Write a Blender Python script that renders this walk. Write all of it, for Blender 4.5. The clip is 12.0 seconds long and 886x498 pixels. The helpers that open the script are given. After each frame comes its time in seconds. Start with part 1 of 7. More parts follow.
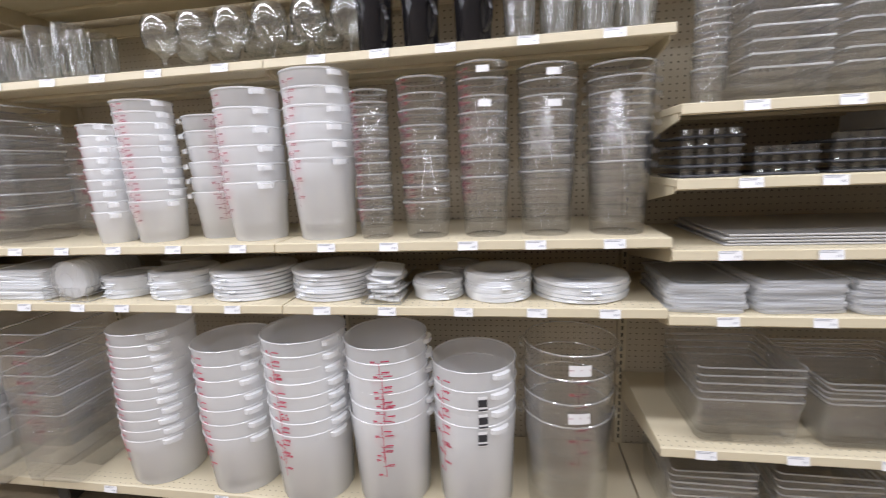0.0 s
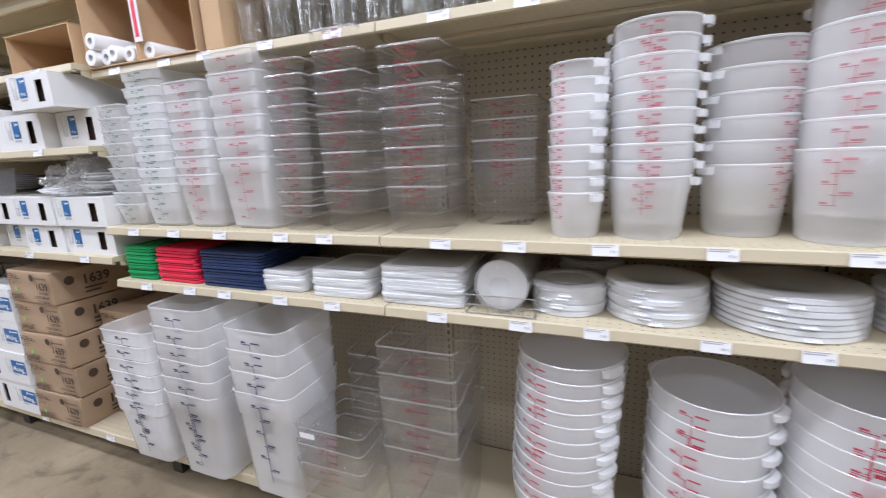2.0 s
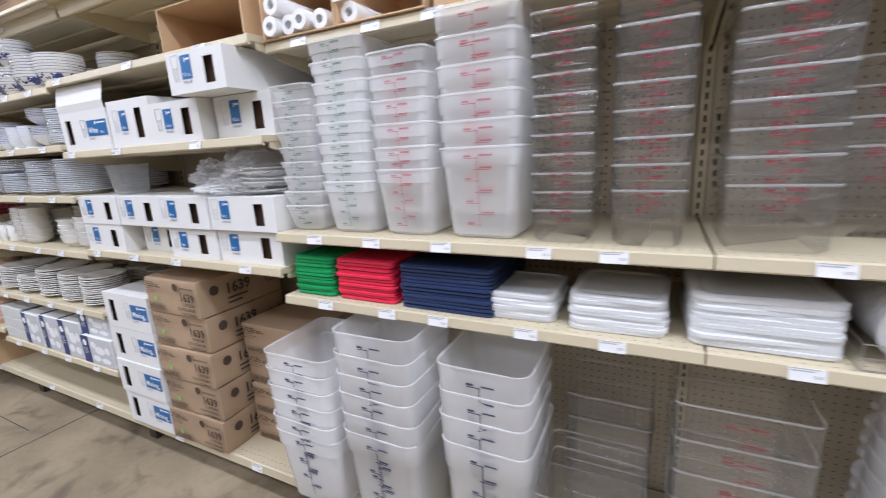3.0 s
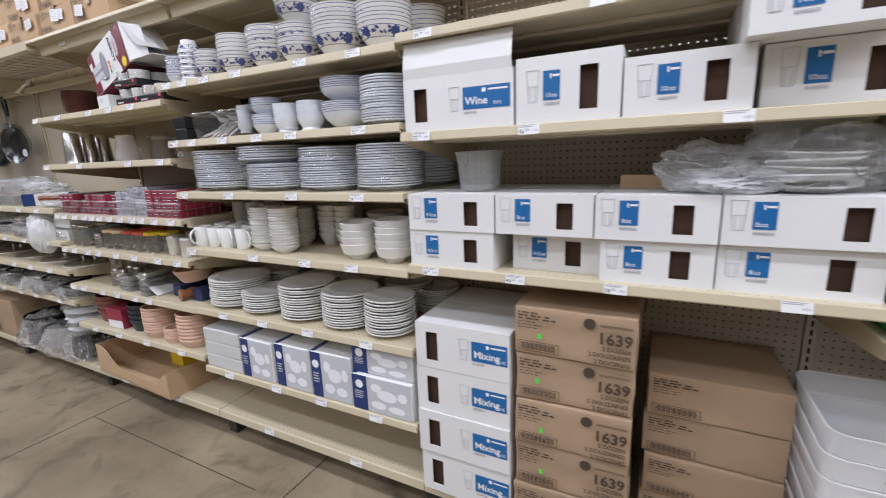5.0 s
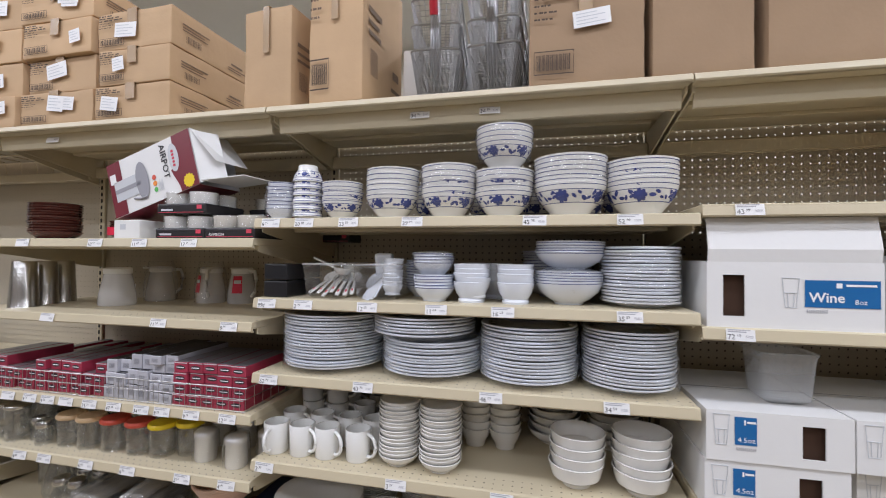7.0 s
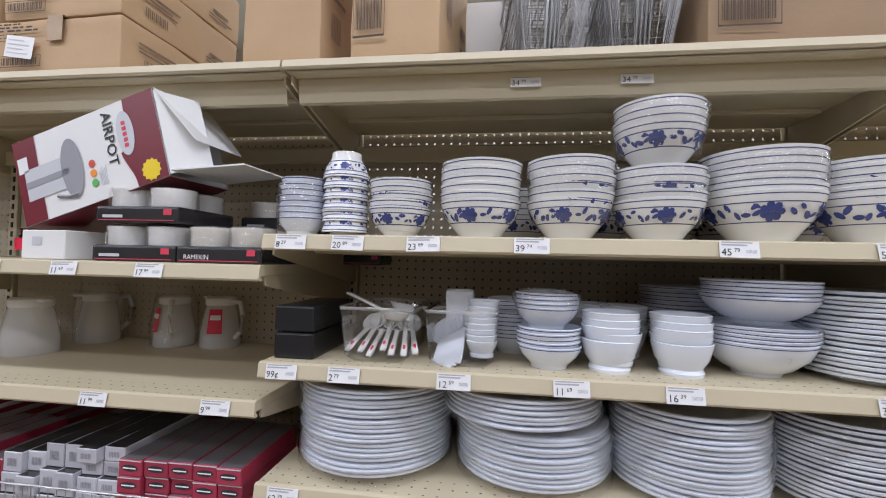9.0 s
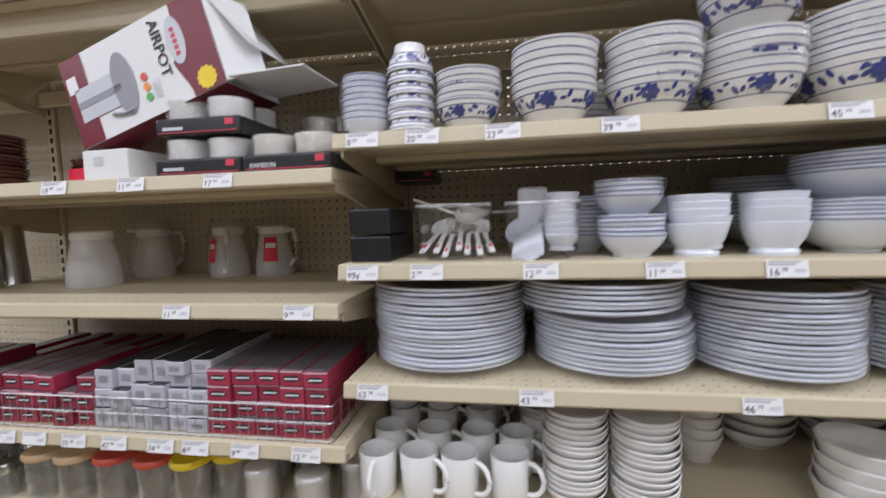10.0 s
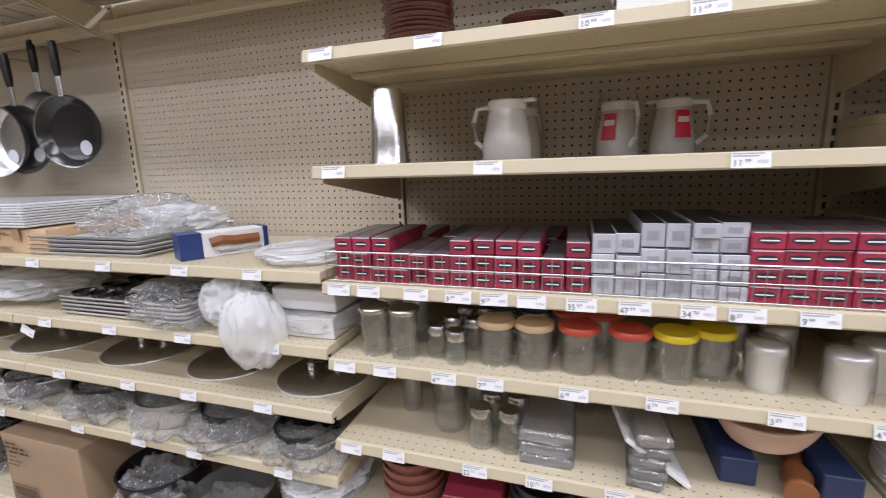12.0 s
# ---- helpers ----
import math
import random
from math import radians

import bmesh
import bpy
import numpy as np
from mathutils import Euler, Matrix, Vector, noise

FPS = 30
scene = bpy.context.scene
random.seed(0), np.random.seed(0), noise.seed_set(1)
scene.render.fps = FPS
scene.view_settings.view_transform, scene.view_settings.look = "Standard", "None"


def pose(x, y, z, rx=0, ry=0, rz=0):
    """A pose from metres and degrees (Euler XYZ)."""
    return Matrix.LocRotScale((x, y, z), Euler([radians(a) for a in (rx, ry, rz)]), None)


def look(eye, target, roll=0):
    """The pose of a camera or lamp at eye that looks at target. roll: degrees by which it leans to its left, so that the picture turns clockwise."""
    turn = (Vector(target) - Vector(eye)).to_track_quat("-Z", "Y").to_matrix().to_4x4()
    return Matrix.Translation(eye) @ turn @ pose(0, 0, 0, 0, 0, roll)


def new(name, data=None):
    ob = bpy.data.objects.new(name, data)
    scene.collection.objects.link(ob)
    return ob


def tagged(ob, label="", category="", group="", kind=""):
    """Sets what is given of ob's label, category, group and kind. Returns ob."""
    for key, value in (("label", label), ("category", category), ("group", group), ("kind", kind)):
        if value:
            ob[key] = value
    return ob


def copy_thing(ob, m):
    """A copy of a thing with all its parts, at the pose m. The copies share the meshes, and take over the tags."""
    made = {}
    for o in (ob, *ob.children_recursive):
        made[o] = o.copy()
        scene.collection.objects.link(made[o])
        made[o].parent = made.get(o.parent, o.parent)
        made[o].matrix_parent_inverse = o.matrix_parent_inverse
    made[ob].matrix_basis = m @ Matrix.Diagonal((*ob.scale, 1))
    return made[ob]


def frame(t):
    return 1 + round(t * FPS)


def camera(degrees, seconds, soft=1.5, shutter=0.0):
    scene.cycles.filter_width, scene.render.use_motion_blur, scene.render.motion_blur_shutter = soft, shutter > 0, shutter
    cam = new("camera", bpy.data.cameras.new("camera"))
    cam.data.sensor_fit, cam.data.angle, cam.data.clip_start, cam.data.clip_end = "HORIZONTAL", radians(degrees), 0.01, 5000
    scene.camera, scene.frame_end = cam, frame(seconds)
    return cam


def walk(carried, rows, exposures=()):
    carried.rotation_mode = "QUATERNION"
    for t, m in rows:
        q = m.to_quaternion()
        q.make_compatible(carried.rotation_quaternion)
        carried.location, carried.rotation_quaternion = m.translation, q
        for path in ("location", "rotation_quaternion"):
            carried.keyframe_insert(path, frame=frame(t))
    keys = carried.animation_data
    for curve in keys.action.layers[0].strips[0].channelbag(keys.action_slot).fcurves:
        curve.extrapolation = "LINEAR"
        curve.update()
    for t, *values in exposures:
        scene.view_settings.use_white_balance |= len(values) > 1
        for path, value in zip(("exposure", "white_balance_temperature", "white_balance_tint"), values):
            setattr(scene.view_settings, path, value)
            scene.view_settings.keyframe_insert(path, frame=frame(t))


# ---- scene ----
cam = camera(91.8, 12.0, soft=1.05, shutter=0.28)
PATH = [
    (0, (1.994, -1.282, 1.412), (1.671, 0.653, 1.021), -2.6),
    (0.5, (1.689, -1.225, 1.37), (1.21, 0.677, 0.981), -1.8),
    (1, (1.356, -1.158, 1.356), (0.753, 0.699, 0.924), -1.8),
    (1.5, (0.974, -1.075, 1.387), (0.301, 0.759, 0.957), -2.3),
    (2, (0.62, -1.058, 1.396), (-0.109, 0.755, 0.971), -2.4),
    (2.5, (0.257, -1.059, 1.401), (-0.528, 0.728, 0.966), -2.6),
    (3, (-0.112, -0.989, 1.417), (-0.992, 0.748, 0.961), -3.1),
    (3.5, (-0.524, -1.02, 1.388), (-1.473, 0.672, 0.901), -3.6),
    (5.5, (-2.037, -1.222, 1.419), (-2.869, 0.564, 1.076), -0.5),
    (6, (-2.362, -1.163, 1.453), (-3.061, 0.706, 1.316), 0.8),
    (6.5, (-2.584, -1.104, 1.603), (-3.191, 0.801, 1.541), 0.5),
    (7, (-2.811, -1.136, 1.651), (-3.26, 0.812, 1.683), 0.5),
    (9, (-3.213, -0.757, 1.715), (-3.479, 1.225, 1.772), 1.3),
    (9.5, (-3.241, -0.748, 1.703), (-3.545, 1.229, 1.725), 0.3),
    (10, (-3.339, -0.754, 1.601), (-3.654, 1.216, 1.456), -1.7),
    (10.5, (-3.565, -0.867, 1.472), (-3.969, 1.081, 1.276), -3.1),
    (11, (-3.81, -0.897, 1.437), (-4.287, 1.023, 1.141), -3.2),
    (11.5, (-4.075, -0.872, 1.43), (-4.615, 1.022, 1.08), -2.6),
    (12, (-4.281, -0.884, 1.435), (-4.878, 0.987, 1.058), -1.8),
]
walk(cam, [(t, look(eye, target, roll)) for t, eye, target, roll in PATH],
     ((0.0, -0.18, 6350, 10), (1.0, -0.17, 6100, 10), (1.5, -0.29, 6030, 10), (2.5, -0.31, 6030, 10), (3.5, -0.33, 6050, 10), (5.5, -0.55, 6230, 10),
      (7.0, -0.63, 6280, 10), (9.5, -0.68, 6170, 10), (10.5, -0.54, 6300, 10), (12.0, -0.25, 6280, 12)))

# ---- light: fluorescent rows under the shop's ceiling ----
FLOOR_TO_CEILING = 3.7
scene.cycles.transparent_max_bounces = 40
scene.cycles.max_bounces, scene.cycles.diffuse_bounces = 16, 8
world = bpy.data.worlds.new("world")
scene.world = world
world.use_nodes = True
world.node_tree.nodes["Background"].inputs[0].default_value = (0.9, 0.95, 1.0, 1)
world.node_tree.nodes["Background"].inputs[1].default_value = 0.05
TUBE_WATTS = 72.0
# rows of tubes and their share of the full power at the west and the east end, where the far rows are dim
for lamp_y, west, east in ((-1.05, 1.0, 1.5), (-2.4, 0.8, 0.85), (-4.0, 0.85, 0.2), (-5.6, 0.8, 0.2), (1.9, 1.1, 1.1)):
    for k in range(4):
        share = west if k < 2 else east
        lamp = bpy.data.lights.new("fluorescent_light", "AREA")
        lamp.shape, lamp.size, lamp.size_y = "RECTANGLE", 3.9, 0.22
        lamp.energy, lamp.color = TUBE_WATTS * share, (0.885, 0.897, 1.0)
        ob = new("fluorescent_light", lamp)
        ob.matrix_world = pose(-8.0 + 4.3 * k, lamp_y, FLOOR_TO_CEILING - 0.12)


# ---- materials ----
def nodes_of(name):
    m = bpy.data.materials.new(name)
    m.use_nodes = True
    return m, m.node_tree, m.node_tree.nodes["Principled BSDF"]


def rgb(node_input, c):
    node_input.default_value = (c[0], c[1], c[2], 1)


def plain(name, c, rough=0.5, metal=0.0, vary=0.08, scale=6.0, bump=0.0, bump_scale=60.0, spec=0.5, island=0.0):
    """A painted, moulded or printed surface with a soft mottling and a fine relief."""
    m, t, b = nodes_of(name)
    coord = t.nodes.new("ShaderNodeTexCoord")
    n = t.nodes.new("ShaderNodeTexNoise")
    n.inputs["Scale"].default_value, n.inputs["Detail"].default_value = scale, 5
    t.links.new(coord.outputs["Object"], n.inputs["Vector"])
    mix = t.nodes.new("ShaderNodeMix")
    mix.data_type = "RGBA"
    rgb(mix.inputs[6], [max(0, v * (1 - vary)) for v in c])
    rgb(mix.inputs[7], [min(1, v * (1 + vary)) for v in c])
    t.links.new(n.outputs["Fac"], mix.inputs[0])
    out = mix.outputs[2]
    if island:
        info = t.nodes.new("ShaderNodeObjectInfo")
        hsv = t.nodes.new("ShaderNodeHueSaturation")
        rng = t.nodes.new("ShaderNodeMapRange")
        rng.inputs[3].default_value, rng.inputs[4].default_value = 1 - island, 1 + island
        t.links.new(info.outputs["Random"], rng.inputs[0])
        t.links.new(rng.outputs[0], hsv.inputs["Value"])
        t.links.new(out, hsv.inputs["Color"])
        out = hsv.outputs[0]
    t.links.new(out, b.inputs["Base Color"])
    b.inputs["Roughness"].default_value, b.inputs["Metallic"].default_value = rough, metal
    b.inputs["Specular IOR Level"].default_value = spec
    if bump:
        f = t.nodes.new("ShaderNodeTexNoise")
        f.inputs["Scale"].default_value, f.inputs["Detail"].default_value = bump_scale, 4
        t.links.new(coord.outputs["Object"], f.inputs["Vector"])
        bp = t.nodes.new("ShaderNodeBump")
        bp.inputs["Strength"].default_value, bp.inputs["Distance"].default_value = bump, 0.004
        t.links.new(f.outputs["Fac"], bp.inputs["Height"])
        t.links.new(bp.outputs[0], b.inputs["Normal"])
    return m


def sheet(name, tint, gloss, body, body_share, rough=0.04, crinkle=0.0, through_light=0.42):
    """A thin plastic or glass sheet: part lets light through unbent, part scatters it as a milky body, with a Fresnel gloss on top."""
    m = bpy.data.materials.new(name)
    m.use_nodes = True
    t = m.node_tree
    t.nodes.clear()
    o = t.nodes.new("ShaderNodeOutputMaterial")
    tr = t.nodes.new("ShaderNodeBsdfTransparent")
    rgb(tr.inputs[0], tint)
    inner = tr.outputs[0]
    if body_share:
        df, tl, mx, m2 = (t.nodes.new("ShaderNode" + k) for k in ("BsdfDiffuse", "BsdfTranslucent", "MixShader", "MixShader"))
        rgb(df.inputs[0], body)
        rgb(tl.inputs[0], body)
        mx.inputs[0].default_value = through_light
        t.links.new(df.outputs[0], mx.inputs[1])
        t.links.new(tl.outputs[0], mx.inputs[2])
        m2.inputs[0].default_value = body_share
        t.links.new(tr.outputs[0], m2.inputs[1])
        t.links.new(mx.outputs[0], m2.inputs[2])
        inner = m2.outputs[0]
    gl, fr, pw, sc, m3 = (t.nodes.new("ShaderNode" + k) for k in ("BsdfGlossy", "LayerWeight", "Math", "Math", "MixShader"))
    gl.inputs["Roughness"].default_value = rough
    fr.inputs[0].default_value = 0.5
    pw.operation = "POWER"
    pw.inputs[1].default_value = 4.0
    t.links.new(fr.outputs["Facing"], pw.inputs[0])
    sc.operation, sc.use_clamp = "MULTIPLY_ADD", True
    sc.inputs[1].default_value, sc.inputs[2].default_value = 0.75 * gloss, 0.05 * gloss
    t.links.new(pw.outputs[0], sc.inputs[0])
    t.links.new(sc.outputs[0], m3.inputs[0])
    t.links.new(inner, m3.inputs[1])
    t.links.new(gl.outputs[0], m3.inputs[2])
    if crinkle:
        c = t.nodes.new("ShaderNodeTexCoord")
        n = t.nodes.new("ShaderNodeTexNoise")
        n.inputs["Scale"].default_value, n.inputs["Detail"].default_value = 22, 5
        bp = t.nodes.new("ShaderNodeBump")
        bp.inputs["Strength"].default_value, bp.inputs["Distance"].default_value = crinkle, 0.02
        t.links.new(c.outputs["Object"], n.inputs["Vector"])
        t.links.new(n.outputs["Fac"], bp.inputs["Height"])
        t.links.new(bp.outputs[0], gl.inputs["Normal"])
    t.links.new(m3.outputs[0], o.inputs[0])
    return m


def dotted(name, c, pitch_x, pitch_y, radius, axes, hole=(0.02, 0.018, 0.015), band=None, rough=0.45, open_holes=False):
    """Painted panel with a grid of punched holes. axes: the two object axes of the grid; band: limits of the second axis."""
    m = plain(name, c, rough, vary=0.06, scale=3.0, bump=0.08, bump_scale=180)
    t, b = m.node_tree, m.node_tree.nodes["Principled BSDF"]
    coord = t.nodes.new("ShaderNodeTexCoord")
    sep = t.nodes.new("ShaderNodeSeparateXYZ")
    t.links.new(coord.outputs["Object"], sep.inputs[0])

    def op(kind, a, v=None):
        n = t.nodes.new("ShaderNodeMath")
        n.operation = kind
        for i, s in enumerate((a, v)):
            if s is None:
                continue
            if isinstance(s, (int, float)):
                n.inputs[i].default_value = s
            else:
                t.links.new(s, n.inputs[i])
        return n.outputs[0]
    sq = []
    for ax, p in zip(axes, (pitch_x, pitch_y)):
        f = op("FRACT", op("DIVIDE", sep.outputs[ax], p))
        d = op("MULTIPLY", op("SUBTRACT", f, 0.5), p)
        sq.append(op("MULTIPLY", d, d))
    inside = op("LESS_THAN", op("ADD", sq[0], sq[1]), radius * radius)
    if band:
        second = sep.outputs[axes[1]]
        inside = op("MULTIPLY", inside, op("MULTIPLY", op("GREATER_THAN", second, band[0]), op("LESS_THAN", second, band[1])))
    if open_holes:
        clear, both = t.nodes.new("ShaderNodeBsdfTransparent"), t.nodes.new("ShaderNodeMixShader")
        t.links.new(inside, both.inputs[0])
        t.links.new(b.outputs[0], both.inputs[1])
        t.links.new(clear.outputs[0], both.inputs[2])
        t.links.new(both.outputs[0], t.nodes["Material Output"].inputs[0])
        return m
    old = b.inputs["Base Color"].links[0].from_socket
    mix = t.nodes.new("ShaderNodeMix")
    mix.data_type = "RGBA"
    t.links.new(inside, mix.inputs[0])
    t.links.new(old, mix.inputs[6])
    rgb(mix.inputs[7], hole)
    t.links.new(mix.outputs[2], b.inputs["Base Color"])
    return m


BEIGE = (0.57, 0.50, 0.35)
M = {}
M["shelf"] = plain("beige_shelf_enamel", BEIGE, 0.42, vary=0.07, scale=4, bump=0.05, bump_scale=220)
M["deck"] = dotted("beige_punched_deck", BEIGE, 0.0254, 0.0254, 0.0023, (0, 1), hole=(0.035, 0.03, 0.024), band=(0.012, 0.064))
M["peg"] = dotted("beige_pegboard", (0.50, 0.44, 0.33), 0.0254, 0.0254, 0.0036, (0, 2), open_holes=True)
M["slot"] = plain("dark_slot", (0.03, 0.028, 0.025), 0.8)
M["steel_dark"] = plain("dark_steel_foot", (0.04, 0.035, 0.03), 0.6)
M["wall"] = plain("painted_wall", (0.72, 0.69, 0.60), 0.8, vary=0.04, scale=1.5, bump=0.1, bump_scale=40)
# unseen south wall, darkened so that less light bounces onto the shelves
M["wall_dim"] = plain("dim_south_wall", (0.25, 0.22, 0.19), 0.8, vary=0.04, scale=1.5, bump=0.1, bump_scale=40)
M["ceiling"] = plain("ceiling_panel", (0.75, 0.74, 0.70), 0.85, vary=0.03)
M["tag"] = plain("price_tag_paper", (0.80, 0.80, 0.80), 0.45, vary=0.03, scale=30)
M["ink"] = plain("black_ink", (0.03, 0.03, 0.035), 0.6)
M["ink_grey"] = plain("grey_ink", (0.30, 0.30, 0.33), 0.6)
M["tag_ink"] = plain("faint_grey_ink", (0.42, 0.42, 0.45), 0.6)
M["ink_red"] = plain("red_print", (0.62, 0.05, 0.09), 0.5)
M["ink_navy"] = plain("navy_print", (0.05, 0.06, 0.13), 0.5)
M["milk"] = sheet("milky_polyethylene", (1.0, 1.0, 1.0), 0.8, (0.985, 0.99, 0.998), 0.52, 0.14, through_light=0.30)
M["milk_dense"] = sheet("white_polyethylene", (1.0, 1.0, 1.0), 0.8, (0.985, 0.99, 0.998), 0.50, 0.18, through_light=0.25)
M["grey_sheet"] = plain("grey_plastic_sheet", (0.42, 0.41, 0.39), 0.35, vary=0.06)
M["lid_clear"] = sheet("half_clear_lid_plastic", (0.97, 0.97, 0.97), 1.2, (0.9, 0.91, 0.92), 0.42, 0.12, through_light=0.2)
M["lid"] = sheet("frosted_lid_plastic", (1.0, 1.0, 1.0), 0.9, (0.97, 0.982, 0.995), 0.72, 0.2, through_light=0.2)
# white body in both stands in for lamp reflections and bright rim highlights
M["clear"] = sheet("clear_polycarbonate", (0.98, 0.98, 0.98), 1.35, (0.9, 0.9, 0.9), 0.03, 0.03)
M["clear_rim"] = sheet("clear_polycarbonate_rim", (0.94, 0.94, 0.94), 3.0, (0.95, 0.95, 0.95), 0.30, 0.05)
M["soft_red"] = sheet("thin_red_print", (1.0, 0.80, 0.83), 0.3, (0.68, 0.07, 0.13), 0.42, 0.4)
M["firm_red"] = sheet("firm_red_print", (0.9, 0.6, 0.65), 0.3, (0.60, 0.05, 0.11), 0.75, 0.4)
M["soft_green"] = sheet("thin_green_print", (0.85, 0.95, 0.9), 0.3, (0.14, 0.27, 0.22), 0.5, 0.4)
# slight white body brightens the glass in place of its edge reflections
M["glass"] = sheet("clear_glass", (0.97, 0.975, 0.97), 2.0, (0.9, 0.9, 0.9), 0.035, 0.02)
M["wrap"] = sheet("clear_plastic_film", (1.0, 1.0, 1.0), 2.4, (0.98, 0.985, 0.99), 0.17, 0.12, crinkle=0.8, through_light=0.4)
M["cling"] = sheet("thin_cling_film", (1.0, 1.0, 1.0), 1.5, (0.97, 0.97, 0.98), 0.03, 0.09, crinkle=1.0)
M["bag"] = sheet("white_plastic_bag", (1.0, 1.0, 1.0), 0.9, (0.975, 0.985, 0.995), 0.62, 0.18, crinkle=0.4, through_light=0.3)
M["haze"] = sheet("hazy_clear_plastic", (0.97, 0.98, 1.0), 1.4, (0.93, 0.96, 0.99), 0.26, 0.12, through_light=0.3)
M["frost"] = sheet("frosted_plastic", (1.0, 1.0, 1.0), 1.2, (0.98, 0.98, 0.98), 0.55, 0.12, through_light=0.25)


def concrete():
    m, t, b = nodes_of("worn_concrete_floor")
    c = t.nodes.new("ShaderNodeTexCoord")
    big, small, st = (t.nodes.new("ShaderNodeTexNoise") for _ in range(3))
    for n, s, d in ((big, 1.3, 6), (small, 35, 6), (st, 4.5, 8)):
        n.inputs["Scale"].default_value, n.inputs["Detail"].default_value = s, d
        t.links.new(c.outputs["Object"], n.inputs["Vector"])
    st.inputs["Distortion"].default_value = 1.2
    ramp = t.nodes.new("ShaderNodeValToRGB")
    ramp.color_ramp.elements[0].position, ramp.color_ramp.elements[1].position = 0.32, 0.70
    ramp.color_ramp.elements[0].color, ramp.color_ramp.elements[1].color = (0.165, 0.128, 0.082, 1), (0.40, 0.325, 0.215, 1)
    t.links.new(big.outputs["Fac"], ramp.inputs[0])
    dark = t.nodes.new("ShaderNodeValToRGB")
    dark.color_ramp.elements[0].position, dark.color_ramp.elements[1].position = 0.30, 0.48
    dark.color_ramp.elements[0].color, dark.color_ramp.elements[1].color = (0.55, 0.55, 0.55, 1), (1, 1, 1, 1)
    t.links.new(st.outputs["Fac"], dark.inputs[0])
    grain = t.nodes.new("ShaderNodeMapRange")
    grain.inputs[3].default_value, grain.inputs[4].default_value = 0.85, 1.12
    t.links.new(small.outputs["Fac"], grain.inputs[0])
    m1, m2 = t.nodes.new("ShaderNodeMix"), t.nodes.new("ShaderNodeMix")
    for mm in (m1, m2):
        mm.data_type, mm.blend_type = "RGBA", "MULTIPLY"
        mm.inputs[0].default_value = 1
    t.links.new(ramp.outputs[0], m1.inputs[6])
    t.links.new(dark.outputs[0], m1.inputs[7])
    t.links.new(m1.outputs[2], m2.inputs[6])
    t.links.new(grain.outputs[0], m2.inputs[7])
    t.links.new(m2.outputs[2], b.inputs["Base Color"])
    b.inputs["Roughness"].default_value = 0.55
    bp = t.nodes.new("ShaderNodeBump")
    bp.inputs["Strength"].default_value, bp.inputs["Distance"].default_value = 0.25, 0.003
    t.links.new(small.outputs["Fac"], bp.inputs["Height"])
    t.links.new(bp.outputs[0], b.inputs["Normal"])
    return m


M["floor"] = concrete()


# ---- mesh helpers ----
def mesh_of(name, bm, material, smooth=None):
    me = bpy.data.meshes.new(name)
    bm.normal_update()
    if smooth is not None:
        for f in bm.faces:
            f.smooth = True
        for e in bm.edges:
            if len(e.link_faces) == 2 and e.calc_face_angle(0) > radians(smooth):
                e.smooth = False
    bm.to_mesh(me)
    bm.free()
    me.materials.append(material)
    return me


def part(name, bm, material, parent, label="", at=None, smooth=None):
    """Links a bmesh as one mesh object under a thing or a part."""
    ob = new(name, mesh_of(name, bm, material, smooth))
    ob.parent = parent
    if at is not None:
        ob.matrix_basis = at
    if label:
        ob["label"] = label
    if name in ("measuring_scale", "barcode", "printed_text", "floral_band", "rim_line", "mesh", "glass_drawing", "printed_mark"):
        ob["kind"] = "stuff"
    return ob


def thing(name, label, category, group="", kind="", at=None):
    ob = new(name)
    ob.empty_display_size = 0.05
    tagged(ob, label, category, group, kind)
    if at is not None:
        ob.matrix_basis = at
    return ob


def solid(name, bm, material, label, category, group="", kind="", at=None, smooth=None):
    ob = new(name, mesh_of(name, bm, material, smooth))
    tagged(ob, label, category, group, kind)
    if at is not None:
        ob.matrix_basis = at
    return ob


def shared(name, me, parent, at=None):
    ob = new(name, me)
    ob.parent = parent
    if at is not None:
        ob.matrix_basis = at
    return ob


def add_box(bm, x0, x1, y0, y1, z0, z1, bevel=0.0, seg=1):
    r = bmesh.ops.create_cube(bm, size=1, matrix=Matrix.Translation(((x0 + x1) / 2, (y0 + y1) / 2, (z0 + z1) / 2)) @ Matrix.Diagonal((x1 - x0, y1 - y0, z1 - z0, 1)))
    if bevel:
        edges = list({e for v in r["verts"] for e in v.link_edges})
        bmesh.ops.bevel(bm, geom=edges, offset=bevel, segments=seg, affect="EDGES", profile=0.6)
    return bm


def box(x0, x1, y0, y1, z0, z1, bevel=0.0, seg=1):
    return add_box(bmesh.new(), x0, x1, y0, y1, z0, z1, bevel, seg)


def add_rings(bm, rings, close_first=False, close_last=False, loop=True):
    """Skins a list of rings (each a list of points, all of one length)."""
    rows = [[bm.verts.new(p) for p in ring] for ring in rings]
    n = len(rows[0])
    for a, b in zip(rows, rows[1:]):
        for i in range(n if loop else n - 1):
            j = (i + 1) % n
            bm.faces.new((a[i], a[j], b[j], b[i]))
    if close_first:
        bm.faces.new(list(reversed(rows[0])))
    if close_last:
        bm.faces.new(rows[-1])
    return bm


def circle(r, z, n, cx=0.0, cy=0.0, wob=0.0):
    return [(cx + r * math.cos(2 * math.pi * i / n) * (1 + wob), cy + r * math.sin(2 * math.pi * i / n) * (1 - wob), z) for i in range(n)]


def lathe(profile, n=32, close_first=True, close_last=False):
    return add_rings(bmesh.new(), [circle(max(r, 1e-4), z, n) for r, z in profile], close_first, close_last)


